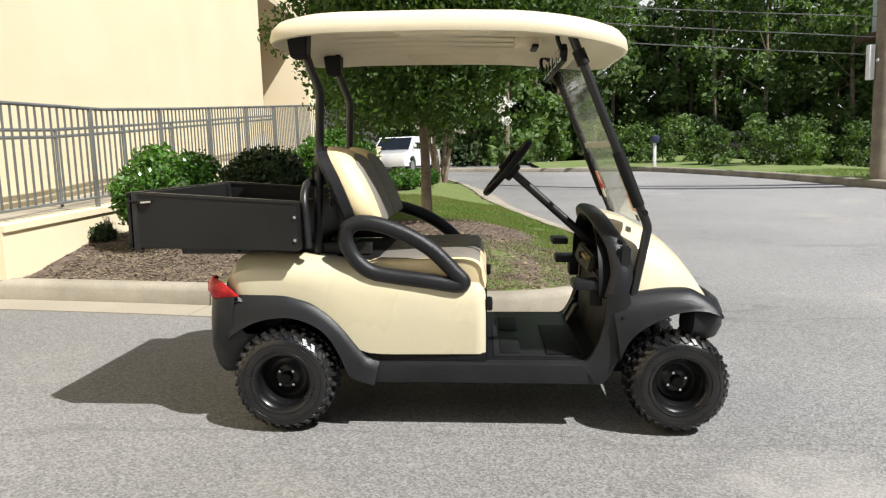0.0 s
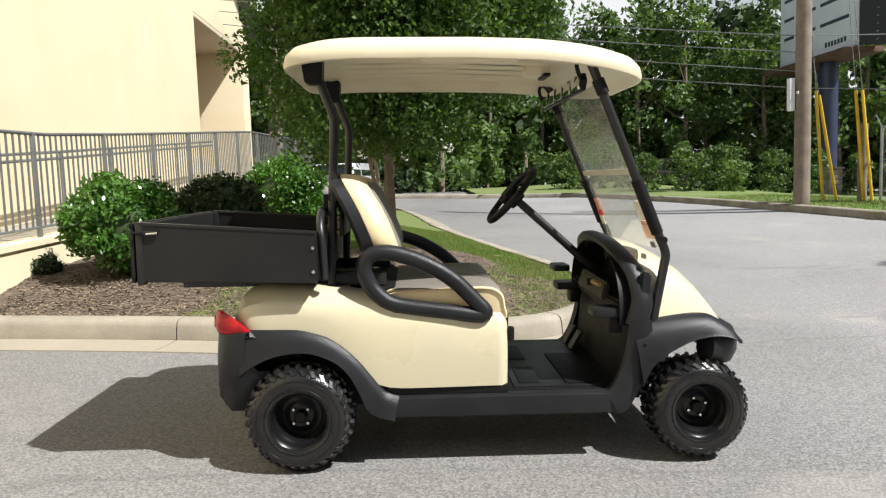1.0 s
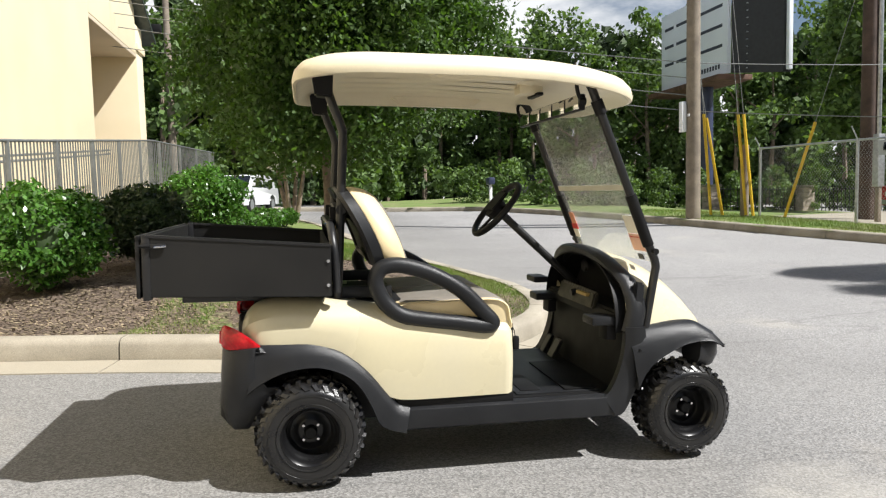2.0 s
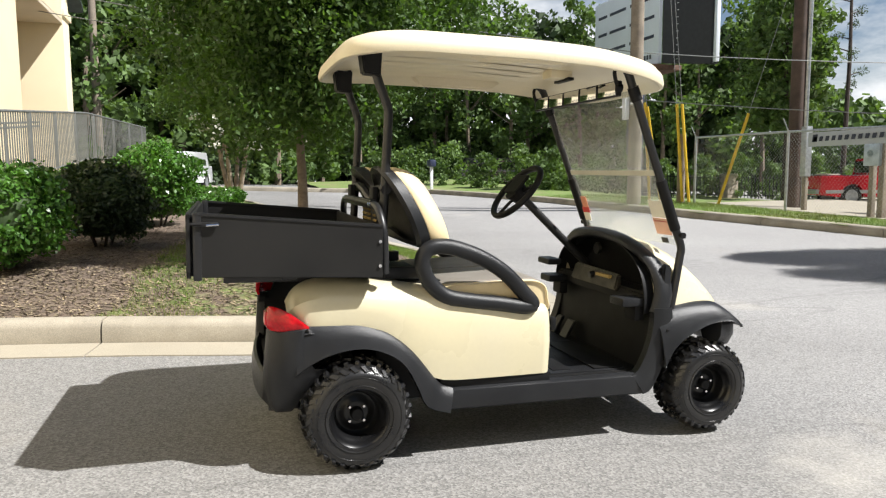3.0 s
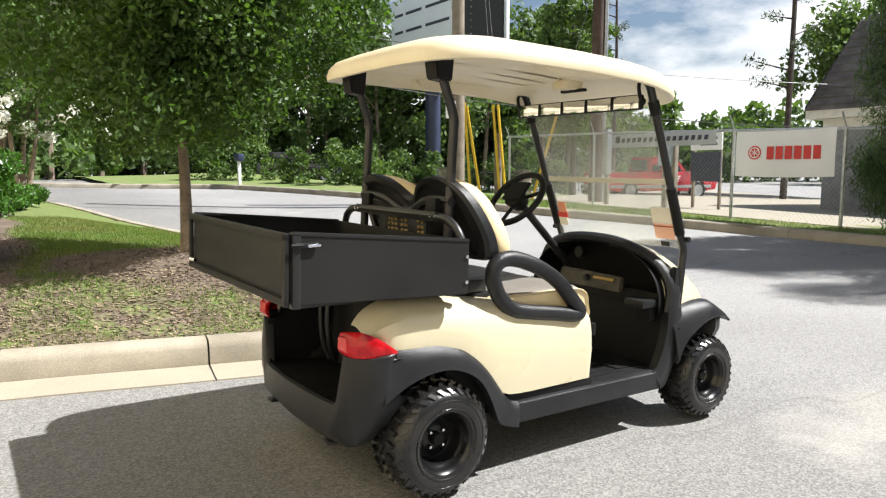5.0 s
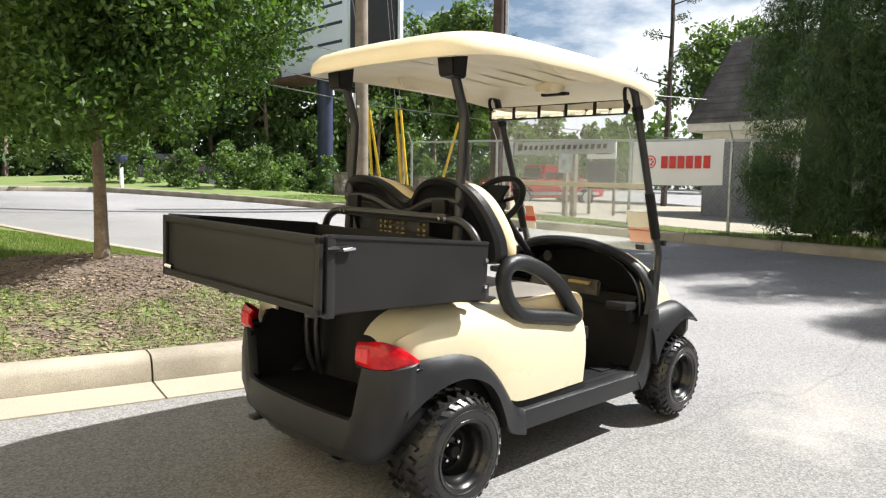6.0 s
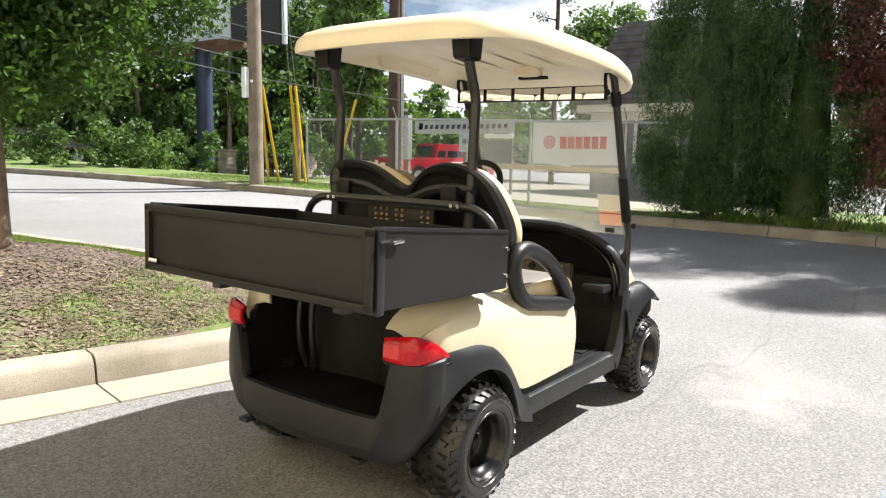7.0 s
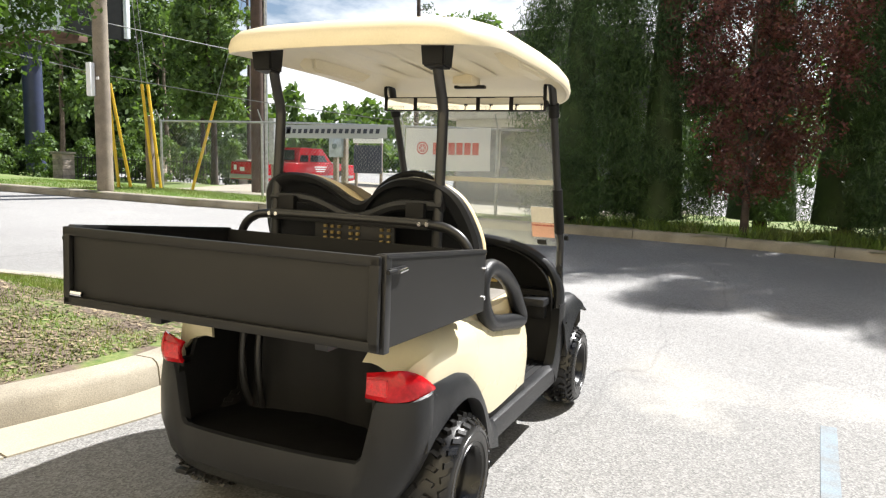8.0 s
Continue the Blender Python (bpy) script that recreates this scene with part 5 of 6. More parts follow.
bmb.free()
bal.materials.append(M_RAIL)
d = 0.06
k = 0
while d < RAIL_LEN - 0.02:
    p = rail_xy(d)
    if k % 14 == 0:
        part("post", box(p.x - 0.02, p.x + 0.02, p.y - 0.02, p.y + 0.02, rail_z(p.y) - 1.06, rail_z(p.y) + 0.01, 0.003), M_RAIL, railing)
    else:
        o = new("baluster", bal)
        o.location = (p.x, p.y, rail_z(p.y))
        o.parent = railing
    d += 0.112 if p.y < 13.2 else 0.15
    k += 1
handrail = empty("handrail", Matrix.Identity(4), "tubular grey handrail along the ramp by the stucco wall", "handrail")
for dz in (-0.20, -0.28):
    part("pipe", tube([(-3.98, y, rail_z(y) + dz) for y in np.linspace(2.9, 13.3, 12)], 0.019, 8), M_RAIL, handrail)
for y in np.arange(3.4, 13, 1.5):
    part("handrail_post", tube([(-3.98, y, rail_z(y) - 1.1), (-3.98, y, rail_z(y) - 0.2)], 0.019, 8), M_RAIL, handrail)


# ---- leaves and trees ----
def leaves(name, centres, spread, count, size, material, parent=None, seed=1, aspect=2.0, droop=0.0, flat=0.0):
    """Many small leaves round given clump centres, as one mesh."""
    rng = np.random.default_rng(seed)
    c = np.asarray(centres, float)
    pick = rng.integers(0, len(c), count)
    sp = np.asarray(spread, float)
    sp = sp[pick][:, None] if sp.ndim == 1 else sp
    dirs = rng.normal(size=(count, 3))
    dirs /= np.linalg.norm(dirs, axis=1)[:, None]
    pos = c[pick] + dirs * (rng.random(count)[:, None] ** 0.45) * sp * np.array([1, 1, 0.8])
    u = rng.normal(size=(count, 3))
    u[:, 2] = u[:, 2] * (1 - flat) - droop
    u /= np.linalg.norm(u, axis=1)[:, None]
    w = rng.normal(size=(count, 3))
    w[:, 2] *= (1 - flat)
    w -= (w * u).sum(1)[:, None] * u
    w /= np.linalg.norm(w, axis=1)[:, None]
    s = size * rng.uniform(0.6, 1.4, count)[:, None]
    V = np.stack([pos - u * s * 0.5, pos + w * s * 0.5 / aspect, pos + u * s * 0.5, pos - w * s * 0.5 / aspect], 1).reshape(-1, 3)
    me = bpy.data.meshes.new(name)
    me.vertices.add(count * 4)
    me.vertices.foreach_set("co", V.astype(np.float32).ravel())
    me.loops.add(count * 4)
    me.loops.foreach_set("vertex_index", np.arange(count * 4, dtype=np.int32))
    me.polygons.add(count)
    me.polygons.foreach_set("loop_start", np.arange(0, count * 4, 4, dtype=np.int32))
    me.update(calc_edges=True)
    me.materials.append(material)
    ob = new(name, me)
    ob.parent = parent
    return ob


def crown_centres(rng, n, centre, radii, floor_z, gaps=0.30):
    out = []
    while len(out) < n:
        d = rng.normal(size=3)
        d /= np.linalg.norm(d)
        r = rng.random() ** 0.32
        q = np.array(centre) + d * r * np.array(radii) * (0.82 + 0.3 * noise.noise((d[0] * 2.3 + centre[0], d[1] * 2.3, d[2] * 2.3)))
        if q[2] < floor_z or noise.noise((q[0] * 1.2, q[1] * 1.2, q[2] * 1.2)) < -gaps:
            continue
        out.append(q)
    return np.array(out)


def tree(name, at, z0, trunk_r, fork_z, centre, radii, floor_z, n_clumps, clump, n_leaves, leaf, lmat, bmat, label, seed, limbs=6, stems=1, aspect=2.0, droop=0.0, shift=(0, 0)):
    root = empty(name, Matrix.Translation((at[0], at[1], z0)), label, "tree")
    inv = root.matrix_world.inverted()
    rng = np.random.default_rng(seed)
    rnd = random.Random(seed)
    cs = crown_centres(rng, n_clumps, centre, radii, floor_z)
    loc = [inv @ Vector(c) for c in cs]
    for s in range(stems):
        a = 2 * math.pi * s / stems + seed
        ex = 0.0 if stems == 1 else 0.35
        foot = Vector((0.08 * math.cos(a) * (stems > 1), 0.08 * math.sin(a) * (stems > 1), -0.08))
        fork = Vector((ex * math.cos(a) + shift[0], ex * math.sin(a) + shift[1], fork_z - z0))
        top = inv @ Vector((centre[0] + ex * math.cos(a), centre[1] + ex * math.sin(a), centre[2] + radii[2] * 0.6))
        run = glide([foot, foot.lerp(fork, 0.5) + Vector((rnd.uniform(-.02, .02), rnd.uniform(-.02, .02), 0)), fork, fork.lerp(top, 0.5) + Vector((rnd.uniform(-.15, .15), rnd.uniform(-.15, .15), 0)), top], 5)
        part("trunk", tube(run, lambda t: trunk_r * (1.15 - 0.15 * min(1, t * 8)) * (1 - 0.82 * t), 10), bmat, root)
        for k in range(limbs):
            st = run[int(len(run) * (0.42 + 0.35 * k / limbs))]
            tgt = loc[rnd.randrange(len(loc))]
            mid = st.lerp(tgt, 0.5) + Vector((0, 0, 0.1))
            part("limb", tube(glide([st, mid, tgt], 4), lambda t: trunk_r * 0.42 * (1 - 0.8 * t), 7), bmat, root)
    leaves("crown", [tuple(v) for v in loc], np.full(len(loc), clump), n_leaves, leaf, lmat, root, seed, aspect, droop)
    return root


def shrub(at, z0, r, h, n, leaf, lmat, label, seed, name="shrub", group="clipped shrubs by the ramp"):
    root = empty(name, Matrix.Translation((at[0], at[1], z0)), label, "shrub", group)
    rng = np.random.default_rng(seed)
    cs = []
    while len(cs) < 150:
        dd = rng.normal(size=3)
        dd /= np.linalg.norm(dd)
        if dd[2] < -0.88:
            continue
        k = 0.78 + 0.14 * noise.noise((dd[0] * 3 + seed, dd[1] * 3, dd[2] * 3))
        q = np.array([dd[0] * r, dd[1] * r, dd[2] * h * 0.5]) * k * (rng.random() ** 0.15) + np.array([0, 0, h * 0.5])
        cs.append(q)
    leaves("foliage", cs, np.full(len(cs), r * 0.24), n, leaf, lmat, root, seed, 1.9)
    # Solid dark core for dense twigs, with the interior shade in its colour
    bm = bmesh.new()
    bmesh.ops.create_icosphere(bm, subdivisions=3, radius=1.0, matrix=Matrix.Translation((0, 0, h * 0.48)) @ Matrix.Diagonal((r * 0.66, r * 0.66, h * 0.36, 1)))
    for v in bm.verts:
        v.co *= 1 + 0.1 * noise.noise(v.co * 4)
    part("shaded_twig_core", bm, M_WOODSD, root)
    for k in range(5):
        a = 1.3 * k
        part("stem", tube([(0.04 * math.cos(a), 0.04 * math.sin(a), -0.05), (r * 0.45 * math.cos(a), r * 0.45 * math.sin(a), h * 0.5)], 0.014, 6), M_BARKD, root)
    return root


tree("crape_myrtle", TREE_AT, bed_height(*TREE_AT), 0.062, 1.75, (0.36, 4.30, 2.95), (1.66, 1.62, 1.8), 1.52, 420, 0.34, 125000, 0.056, M_LEAF, M_BARK,
     "young crape myrtle with a dense green crown in mulch", 5, limbs=9)
T2 = (-0.25, 15.2)
t2 = tree("crape_myrtle", T2, bed_height(*T2), 0.07, 1.9, (-0.2, 15.2, 3.3), (2.0, 2.0, 1.7), 1.7, 160, 0.42, 15000, 0.10, M_LEAF, M_BARK,
          "multi-stemmed crape myrtle with white blossom", 9, limbs=3, stems=4)
rngb = np.random.default_rng(4)
bl = crown_centres(rngb, 26, (0.4, -0.6, 1.9), (1.7, 1.7, 1.0), 1.2, 0.9)
leaves("blossom", bl, np.full(26, 0.16), 2600, 0.06, M_BLOSSOM, t2, 4, 1.2)
for at, r, h, n, lf, lm, lab in (((-2.28, 4.0), 0.64, 1.02, 20000, 0.055, M_LEAFG, "large glossy green shrub beside the ramp wall"),
                                 ((-1.72, 5.4), 0.62, 0.98, 19000, 0.05, M_LEAFD, "rounded shrub in the mulch bed, tree shade in its leaf colour"),
                                 ((-1.36, 7.7), 0.68, 1.28, 15000, 0.06, M_LEAFG, "light green shrub in the mulch bed"),
                                 ((-2.5, 9.5), 0.6, 0.9, 4500, 0.08, M_LEAFG, "green shrub beside the ramp wall"),
                                 ((-1.0, 9.7), 0.40, 0.42, 2600, 0.06, M_LEAFG, "low clipped green shrub"),
                                 ((-0.72, 10.8), 0.42, 0.45, 2600, 0.06, M_LEAFG, "low clipped green shrub"),
                                 ((-0.42, 11.9), 0.40, 0.42, 2600, 0.06, M_LEAFG, "low clipped green shrub")):
    shrub(at, bed_height(*at) - 0.03, r, h, n, lf, lm, lab, int(100 + at[1] * 10))
shrub((-3.05, 4.05), bed_height(-3.05, 4.05) - 0.03, 0.16, 0.22, 700, 0.04, M_LEAFD, "small dark shrub at the foot of the wall", 77)


# woods behind the road
def woods(name, spots, seed, leaf, per, lmat, label, base=0.4):
    rng = np.random.default_rng(seed)
    cs, sp = [], []
    for x, y, h, r in spots:
        zb = land(x, y)
        n = 26
        for i in range(n):
            s = (i + rng.random()) / n
            z = zb + base + (h - base) * s
            rr = r * (0.55 + 0.5 * math.sin(math.pi * min(1, s * 0.9 + 0.1))) * (1 - 0.55 * max(0, s - 0.65) / 0.35)
            a = rng.random() * 6.283
            q = rr * (0.35 + 0.65 * rng.random())
            cs.append((x + q * math.cos(a), y + q * math.sin(a), z))
            sp.append((0.24 + 0.2 * rng.random()) * r)
    ob = leaves(name, cs, np.array(sp), per * len(spots), leaf, lmat, None, seed, 1.7)
    return tagged(ob, label, "woods", kind="stuff")


rnw = random.Random(21)
front, rear, understory = [], [], []
for k in range(36):
    az = 47 + 78 * k / 35 + rnw.uniform(-1, 1)
    k2 = max(0, min(1, (88 - az) / 10))
    dd = 30 + rnw.uniform(-1.6, 2.5) + 13 * k2
    front.append((dd * math.cos(radians(az)), dd * math.sin(radians(az)), rnw.uniform(7.6, 10.0) + 1.7 * k2, rnw.uniform(1.6, 2.4) + 0.7 * k2))
for k in range(30):
    az = 47 + 80 * k / 29
    k2 = max(0, min(1, (88 - az) / 10))
    dd = 36 + rnw.uniform(-2, 3) + 13 * k2
    rear.append((dd * math.cos(radians(az)), dd * math.sin(radians(az)), rnw.uniform(9.2, 11.6) + 0.8 * k2, rnw.uniform(2.0, 2.9) + 0.6 * k2))
for k in range(60):
    az = 40 + 86 * k / 59 + rnw.uniform(-1, 1)
    dd = 30.5 + rnw.uniform(-1, 5) + 12 * max(0, min(1, (88 - az) / 10))
    understory.append((dd * math.cos(radians(az)), dd * math.sin(radians(az)), rnw.uniform(1.2, 3.0), rnw.uniform(0.9, 1.6)))
woods("woodland_front", front, 31, 0.34, 2800, M_WOODS, "dense green deciduous woodland across the road")
woods("woodland_rear", rear, 32, 0.75, 2600, M_WOODSD, "woodland behind the front trees, depth shade in its leaf colour")
woods("woodland_understory", understory, 33, 0.26, 700, M_WOODSD, "undergrowth at the woodland edge, shade in its leaf colour", base=0.0)
bmw = bmesh.new()
for x, y, h, r in front + rear:
    zb = land(x, y)
    tube([(x, y, zb - 0.2), (x + rnw.uniform(-.3, .3), y + rnw.uniform(-.3, .3), zb + h * 0.5), (x + rnw.uniform(-.5, .5), y, zb + h * 0.9)], lambda t: 0.16 * (1 - 0.8 * t), 7, bm=bmw)
    for j in range(3):
        z = zb + h * rnw.uniform(0.3, 0.7)
        a = rnw.uniform(0, 6.28)
        tube([(x, y, z), (x + r * 0.8 * math.cos(a), y + r * 0.8 * math.sin(a), z + r * 0.5)], lambda t: 0.05 * (1 - 0.7 * t), 5, bm=bmw)
tagged(part("woodland_trunks", bmw, M_BARK), "grey-brown trunks in the woodland", "woods", kind="stuff")
far = []
for k in range(40):
    az = -6 + 52 * k / 39
    dd = 62 + rnw.uniform(-6, 12)
    far.append((dd * math.cos(radians(az)), dd * math.sin(radians(az)), rnw.uniform(8, 11.5) - 4.2 * (az < 44) * (az > 16), rnw.uniform(2.6, 4)))
woods("distant_trees", far, 34, 0.7, 700, M_WOODS, "distant line of trees beyond the yard", base=0.2)

# Unseen woods added behind the camera to block low sky and dim the fill
behind = []
for k in range(34):
    az = 188 + 142 * k / 33
    dd = 21 + rnw.uniform(-1.5, 4)
    behind.append((dd * math.cos(radians(az)), dd * math.sin(radians(az)), rnw.uniform(8, 11), rnw.uniform(2.2, 3)))
woods("sky_block_woods", behind, 36, 0.7, 900, M_WOODSD, "added unseen woodland that blocks low sky behind the camera", base=0.0)

# taller trees beside the yard
for at, h, r, n, seed, lab in (((19.8, 18.8), 9.0, 1.7, 8000, 41, "tall green tree beyond the fence"), ((23.5, 22.8), 9.6, 2.0, 9000, 42, "tall green tree beyond the fence"),
                               ((28.0, 11.8), 8.6, 2.5, 9000, 46, "fresh green tree behind the house")):
    z0 = land(*at)
    tree("yard_tree", at, z0, 0.16, z0 + h * 0.35, (at[0], at[1], z0 + h * 0.62), (r, r, h * 0.42), z0 + h * 0.18, 130, r * 0.26, n, 0.26, M_WOODS, M_BARKD, lab, seed, limbs=6)


def pine(at, h, seed):
    z0 = land(*at)
    root = empty("pine", Matrix.Translation((at[0], at[1], z0)), "tall thin pine with sparse branches", "tree")
    rnd = random.Random(seed)
    part("trunk", tube([(0, 0, -0.1), (0.1, 0, h * 0.5), (0, 0.1, h)], lambda t: 0.13 * (1 - 0.75 * t), 8), M_BARKD, root)
    cs = []
    for k in range(16):
        z = h * (0.30 + 0.68 * k / 16)
        a = rnd.uniform(0, 6.28)
        ln = rnd.uniform(0.7, 1.9) * (1.15 - z / h * 0.6)
        e = Vector((ln * math.cos(a), ln * math.sin(a), z + 0.3 * ln))
        part("limb", tube([(0, 0, z), e], lambda t: 0.035 * (1 - 0.7 * t), 5), M_BARKD, root)
        cs += [tuple(e), tuple(Vector((0, 0, z)).lerp(e, 0.7))]
    leaves("needles", cs, np.full(len(cs), 0.30), 1700, 0.15, M_WOODSD, root, seed, 4.0)


pine((23.2, 11.6), 14, 3)
pine((27.0, 23.0), 13, 8)


def conifer(at, h, r, n, seed, lab):
    z0 = land(*at) + 0.13
    root = empty("conifer", Matrix.Translation((at[0], at[1], z0)), lab, "tree", "screen of trees along the kerb")
    rng = np.random.default_rng(seed)
    part("trunk", tube([(0, 0, -0.1), (0, 0, h * 0.9)], lambda t: 0.14 * (1 - 0.85 * t), 8), M_BARKD, root)
    cs = []
    for k in range(260):
        s = rng.random()
        z = h * (0.02 + 0.96 * s)
        rr = r * min(1.0, 0.62 + 2.2 * s) * (1 - s) ** 0.45 * (0.72 + 0.28 * rng.random())
        a = rng.random() * 6.283
        cs.append((rr * math.cos(a), rr * math.sin(a), z))
    leaves("sprays", cs, np.full(len(cs), 0.40), int(n * 6), 0.12, M_CEDAR, root, seed, 8.0, droop=1.1)
    # Solid cone added for inner branches: stops light, interior shade in its colour
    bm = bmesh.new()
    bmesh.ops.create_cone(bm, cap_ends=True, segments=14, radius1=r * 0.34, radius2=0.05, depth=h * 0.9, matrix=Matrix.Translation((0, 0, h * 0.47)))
    part("shaded_branch_core", bm, M_WOODSD, root)


conifer((11.3, 2.3), 6.7, 1.4, 15000, 51, "tall dense dark green conifer beside the kerb")
conifer((11.45, 0.75), 7.3, 1.25, 12000, 52, "tall dense dark green conifer beside the kerb")
conifer((10.6, -3.35), 7.8, 1.4, 12000, 53, "tall dense dark green conifer beside the kerb")
conifer((10.6, -4.6), 7.8, 1.3, 8000, 59, "tall dense dark green conifer beside the kerb")
conifer((10.2, -5.6), 8.2, 1.5, 6000, 54, "tall dense dark green conifer beside the kerb")
conifer((9.6, -8.2), 8.4, 1.6, 5000, 55, "tall dense dark green conifer beside the kerb")
conifer((13.2, -1.0), 9.5, 1.9, 5000, 56, "dark green conifer behind the plum tree")
conifer((12.3, -2.4), 9.3, 1.7, 5000, 58, "dark green conifer behind the plum tree")
conifer((12.6, -4.4), 8.0, 1.6, 4000, 57, "dark green conifer behind the plum tree")
PT = (10.46, -0.74)
zp = land(*PT) + 0.14
tree("plum_tree", PT, zp, 0.075, zp + 1.3, (PT[0] + 0.2, PT[1] - 0.2, zp + 3.1), (1.45, 1.65, 3.0), zp + 0.55, 330, 0.27, 30000, 0.07, M_PLUM, M_BARKD, "purple-leaved plum tree by the kerb", 61, limbs=12)

# ---- far side: poles, fence, yard ----
def pole(at, h, r0, r1, material, label, name="utility_pole", sink=0.0):
    z0 = land(*at) + 0.12
    root = empty(name, Matrix.Translation((at[0], at[1], z0)), label, "pole")
    part("shaft", tube([(0, 0, -0.15), (0, 0, h * 0.5), (0, 0, h)], lambda t: r0 + (r1 - r0) * t, 16), material, root)
    return root


pa = pole((9.0, 12.15), 11, 0.17, 0.13, M_WOODPOLE, "weathered wooden utility pole on the verge")
part("meter_box", box(-0.30, -0.18, -0.02, 0.12, 2.05, 2.75, 0.02), M_WHITE, pa, "white box on the pole")
part("tag", box(-0.165, -0.15, -0.10, -0.02, 2.4, 2.46, 0.002), M_WHITE, pa)
pb = pole((12.5, 10.8), 11, 0.175, 0.13, M_BROWNPOLE, "dark brown wooden utility pole behind the fence")
part("conduit", tube([(0.12, -0.16, 0), (0.12, -0.16, 9)], 0.05, 8), M_ZINC, pb, "grey metal conduit")
stub = pole((10.55, 12.45), 1.75, 0.10, 0.10, M_WOODPOLE, "short wooden stub post with guy wires", "stub_post")
pole((-5.0, 27), 9, 0.16, 0.12, M_WOODPOLE, "wooden utility pole behind the building")


def guard(base, top, label="yellow plastic guy-wire guard"):
    z0 = land(base[0], base[1]) + 0.13
    root = empty("guy_guard", Matrix.Translation((base[0], base[1], z0)), label, "guy guard", "yellow guards by the poles")
    t = Vector((top[0] - base[0], top[1] - base[1], top[2] - z0))
    part("sleeve", tube([t * 0.02, t], 0.035, 8), M_YELLOW, root)
    part("guy_wire", tube([t * -0.01, t * 2.6], 0.007, 5), M_WIRE, root)


guard((9.75, 12.6), (9.62, 12.72, 3.0))
guard((10.0, 12.5), (9.68, 12.7, 2.9))
guard((10.62, 12.2), (10.45, 12.36, 2.95))
guard((10.5, 12.3), (10.36, 12.45, 2.95))
guard((11.0, 11.6), (11.55, 11.3, 2.65))

fence = empty("chain_link_fence", Matrix.Identity(4), "galvanised chain-link fence with pipe rails and banners", "fence")
FX0, FY0, FX1, FY1 = 11.15, 12.7, 11.15, 3.0


def fz(y):
    return interp(y, [(3, 1.93), (9, 2.1), (12.7, 2.15)])


def fb(y):
    return land(11.15, y) + 0.13


part("top_pipe", tube([(11.15, y, fz(y)) for y in np.linspace(3.0, 12.7, 8)], 0.024, 8), M_ZINC, fence)
for y in (12.7, 9.6, 5.95, 3.85):
    pst = part("fence_post", tube([(11.15, y, fb(y) - 0.1), (11.15, y, fz(y) + 0.03)], 0.032, 10), M_ZINC, fence)
    part("barb_arm", tube([(11.15, y, fz(y)), (11.02, y + 0.02, fz(y) + 0.28)], 0.014, 6), M_ZINC, pst)
vs, fs = [], []


def wire_seg(a, b, w=0.0014):
    i = len(vs)
    for p in (a, b):
        vs.extend([(p[0] - w, p[1], p[2] - w), (p[0] + w, p[1], p[2] - w), (p[0], p[1], p[2] + 1.6 * w)])
    for k in range(3):
        fs.append((i + k, i + (k + 1) % 3, i + 3 + (k + 1) % 3, i + 3 + k))


y = 3.0 - 1.7
while y < 12.7:
    for sgn in (1, -1):
        a0, a1 = (y, y + 1.6) if sgn > 0 else (y + 1.6, y)
        t0, t1 = 0.0, 1.0
        for lim, s in ((3.0, 1), (12.7, -1)):
            da = (a1 - a0)
            if da:
                t = (lim - a0) / da
                if s * (a0 - lim) < 0:
                    t0 = max(t0, t)
                if s * (a1 - lim) < 0:
                    t1 = min(t1, t)
        if t1 > t0:
            q0, q1 = a0 + (a1 - a0) * t0, a0 + (a1 - a0) * t1
            wire_seg((11.17, q0, fb(q0) + t0 * (fz(q0) - fb(q0))), (11.17, q1, fb(q1) + t1 * (fz(q1) - fb(q1))))
    y += 0.085
wm = raw("mesh_wire", vs, fs, M_ZINC, fence)
wm["kind"] = "stuff"


def banner(name, y0, y1, z0, z1, sheet_mat, label, sag=0.02):
    root = empty(name, Matrix.Translation((11.10, 0, 0)), label, "banner")
    rows = []
    for i in range(13):
        s = i / 12
        yy = y0 + (y1 - y0) * s
        wob = 0.012 * math.sin(s * 9) + 0.01
        rows.append([(-wob * math.sin(k / 5 * 3.14), yy, z0 + (z1 - z0) * k / 5 - sag * math.sin(math.pi * s)) for k in range(6)])
    part("sheet", thick(sheet(rows), 0.004), sheet_mat, root)
    return root


def bars(root, y0, y1, z0, z1, n, material, gap=0.22, depth=-0.028, slant=0.0):
    w = (y1 - y0) / n
    for k in range(n):
        a, b = y0 + w * k, y0 + w * (k + 1 - gap)
        part("print_bar", hexa([(depth, a, z0), (depth + 0.003, a, z0), (depth + 0.003, b, z0), (depth, b, z0), (depth, a + slant, z1), (depth + 0.003, a + slant, z1), (depth + 0.003, b + slant, z1), (depth, b + slant, z1)]), material, root, smooth=False)


by = banner("white_banner", 5.86, 3.98, 1.13, 1.98, M_WHITE, "white fence banner with red round mark and red bars")
bars(by, 5.22, 4.18, 1.44, 1.68, 6, M_STK_R)
disc = spin_y([(0.0005, 0), (0.13, 0), (0.13, 0.003), (0.0005, 0.003)], 28)
part("round_mark", disc, M_STK_R, by).matrix_local = Matrix.Translation((-0.028, 5.46, 1.57)) @ Matrix.Rotation(radians(90), 4, 'Z')
ring = spin_y([(0.085, 0), (0.105, 0), (0.105, 0.003), (0.085, 0.003)], 28)
part("round_mark_ring", ring, M_WHITE, by).matrix_local = Matrix.Translation((-0.032, 5.46, 1.57)) @ Matrix.Rotation(radians(90), 4, 'Z')
